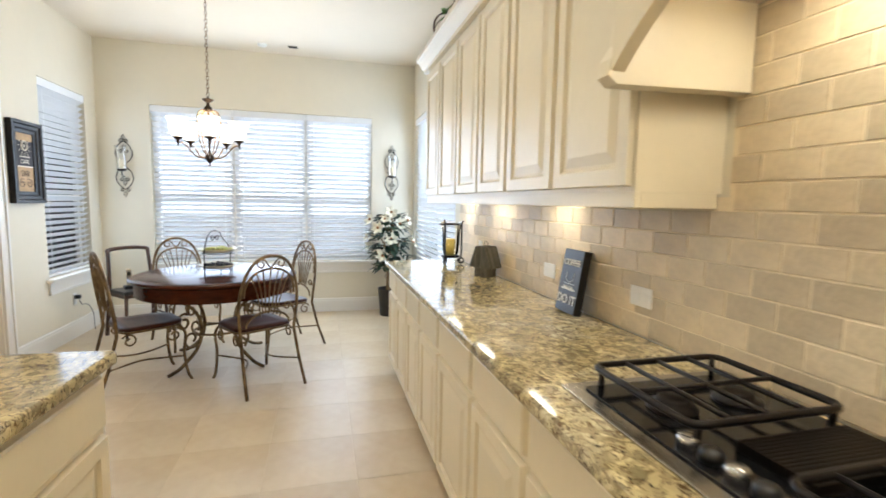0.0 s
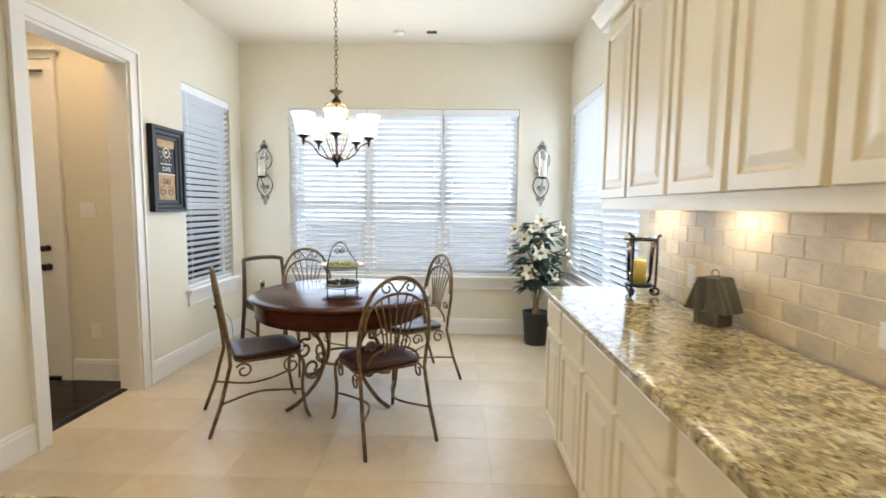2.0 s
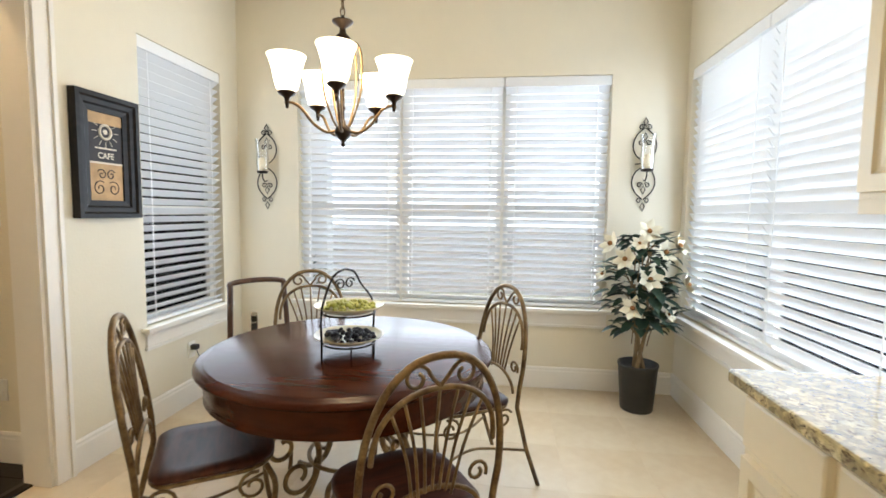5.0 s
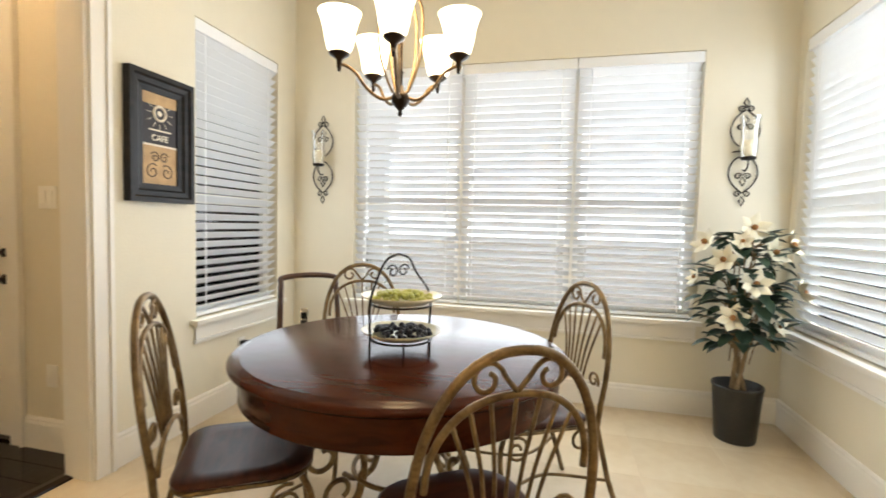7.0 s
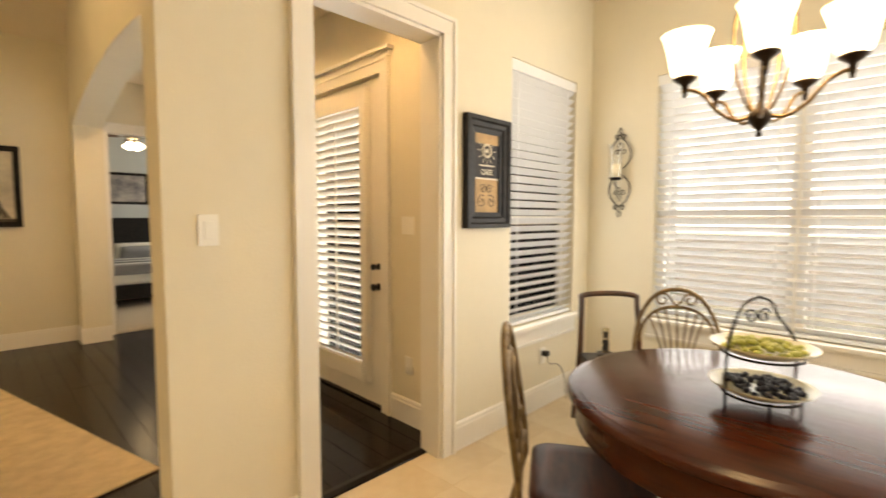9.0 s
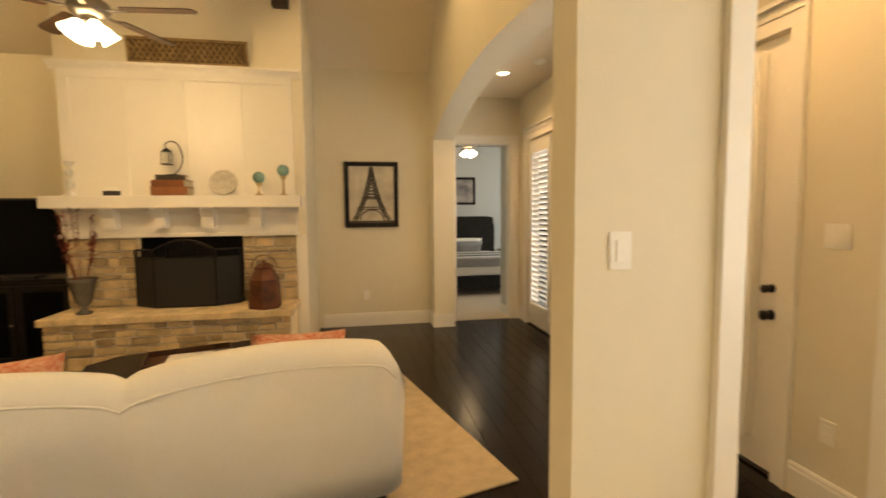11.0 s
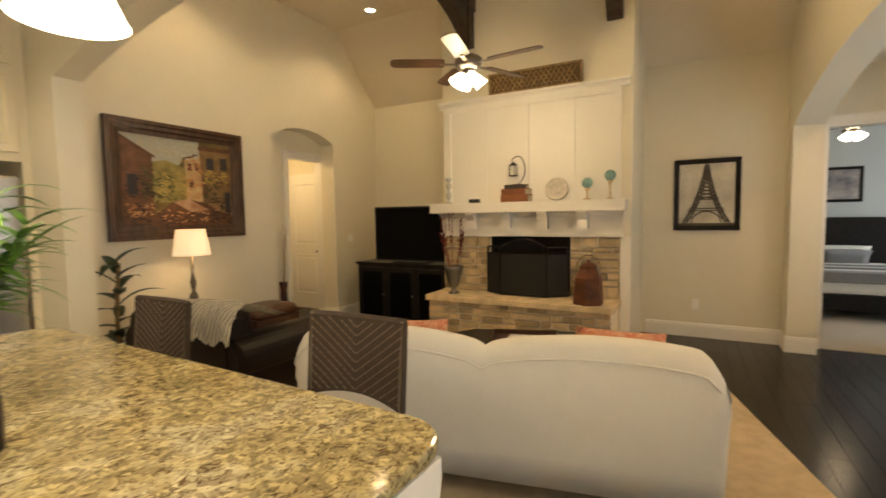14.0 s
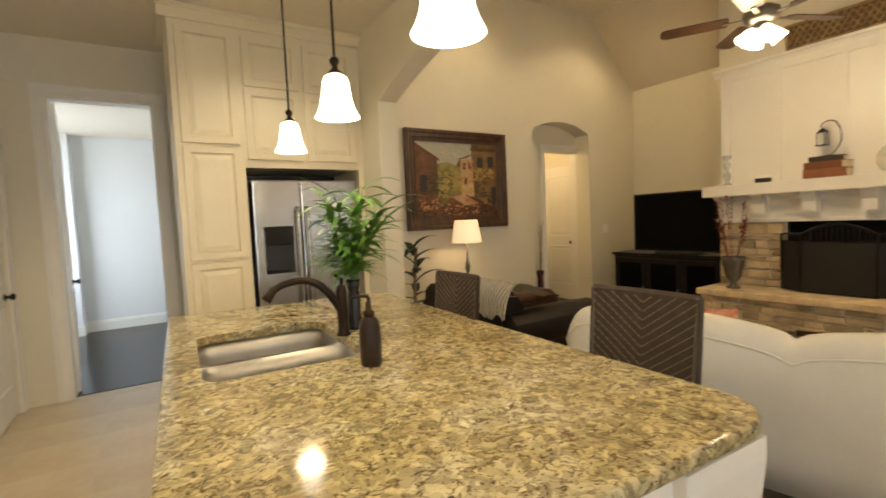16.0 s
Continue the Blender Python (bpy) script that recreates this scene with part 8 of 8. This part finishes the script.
fl = structure("floor", box(-2.598, XR - 0.001, -1.268, YN - 0.001, -0.0014, -0.0009), floor_tile)
S_ = 0.457
proto_t = None
ny_ = int((YN + 1.27) / S_) + 1
for i in range(9):
    for j in range(ny_ + 1):
        x0, y0 = XR - 0.06 - (i + 1) * S_, YN - 0.02 - (j + 1) * S_
        x1, y1 = x0 + S_ - 0.003, y0 + S_ - 0.003
        a, b, c, d = max(x0, -2.598), min(x1, XR - 0.002), max(y0, -1.266), min(y1, YN - 0.002)
        if b - a < 0.03 or d - c < 0.03:
            continue
        full = abs(b - a - S_ + 0.003) < 1e-5 and abs(d - c - S_ + 0.003) < 1e-5
        if full and proto_t is not None:
            twin(proto_t, pose((a + b) / 2, (c + d) / 2, 0), fl)
        else:
            w_, h_ = (b - a) / 2, (d - c) / 2
            q = bmesh.new()
            lo = [q.verts.new(v) for v in ((-w_, -h_, -0.0008), (w_, -h_, -0.0008), (w_, h_, -0.0008), (-w_, h_, -0.0008))]
            hi = [q.verts.new(v) for v in ((-w_ + 0.001, -h_ + 0.001, 0), (w_ - 0.001, -h_ + 0.001, 0), (w_ - 0.001, h_ - 0.001, 0), (-w_ + 0.001, h_ - 0.001, 0))]
            q.faces.new(hi)
            for k in range(4):
                q.faces.new((lo[k], lo[(k + 1) % 4], hi[(k + 1) % 4], hi[k]))
            o = part("floor_tile", q, floor_tile, fl, m=pose((a + b) / 2, (c + d) / 2, 0))
            if full:
                proto_t = o
structure("floor_edge", box(XR - 0.06, XR - 0.001, -1.268, YN - 0.001, -0.0008, 0.0), floor_tile)

# boards run along x
wf = structure("floor_wood", box(XF + 0.001, -2.604, -2.199, YC - 0.001, -0.0039, -0.0035), black_wood)
rb = random.Random(3)
bw = 0.127
meshes = {}
rest = bmesh.new()
count = 0
jn = int((YC + 2.2) / bw)
for j in range(jn + 1):
    y0 = YC - 0.002 - (j + 1) * bw
    y1 = y0 + bw - 0.0015
    if y0 < -2.199:
        continue
    x = -2.605
    while x > XF + 0.02:
        L_ = rb.choice((0.6, 0.9, 1.2, 1.5))
        a, b = max(x - L_ + 0.0015, XF + 0.002), x
        near = y0 > 3.3 and count < 300
        lo_ = [(a, y0, -0.0034), (b, y0, -0.0034), (b, y1, -0.0034), (a, y1, -0.0034)]
        hi_ = [(a + 0.0012, y0 + 0.0012, 0), (b - 0.0012, y0 + 0.0012, 0), (b - 0.0012, y1 - 0.0012, 0), (a + 0.0012, y1 - 0.0012, 0)]
        if near:
            key = round(b - a, 4)
            if key in meshes:
                twin(meshes[key], pose((a + b) / 2, (y0 + y1) / 2, 0), wf)
            else:
                q = bmesh.new()
                c_ = Vector(((a + b) / 2, (y0 + y1) / 2, 0))
                A = [q.verts.new(Vector(v) - c_) for v in lo_]
                B = [q.verts.new(Vector(v) - c_) for v in hi_]
                q.faces.new(B)
                for k in range(4):
                    q.faces.new((A[k], A[(k + 1) % 4], B[(k + 1) % 4], B[k]))
                meshes[key] = part("floor_board", q, dark_wood, wf, m=Matrix.Translation(c_))
            count += 1
        else:
            A = [rest.verts.new(v) for v in lo_]
            B = [rest.verts.new(v) for v in hi_]
            rest.faces.new(B)
            for k in range(4):
                rest.faces.new((A[k], A[(k + 1) % 4], B[(k + 1) % 4], B[k]))
        x -= L_
ro = part("floor_boards_far", rest, dark_wood, wf)
tagged(ro, "dark stained floor boards", kind="stuff")
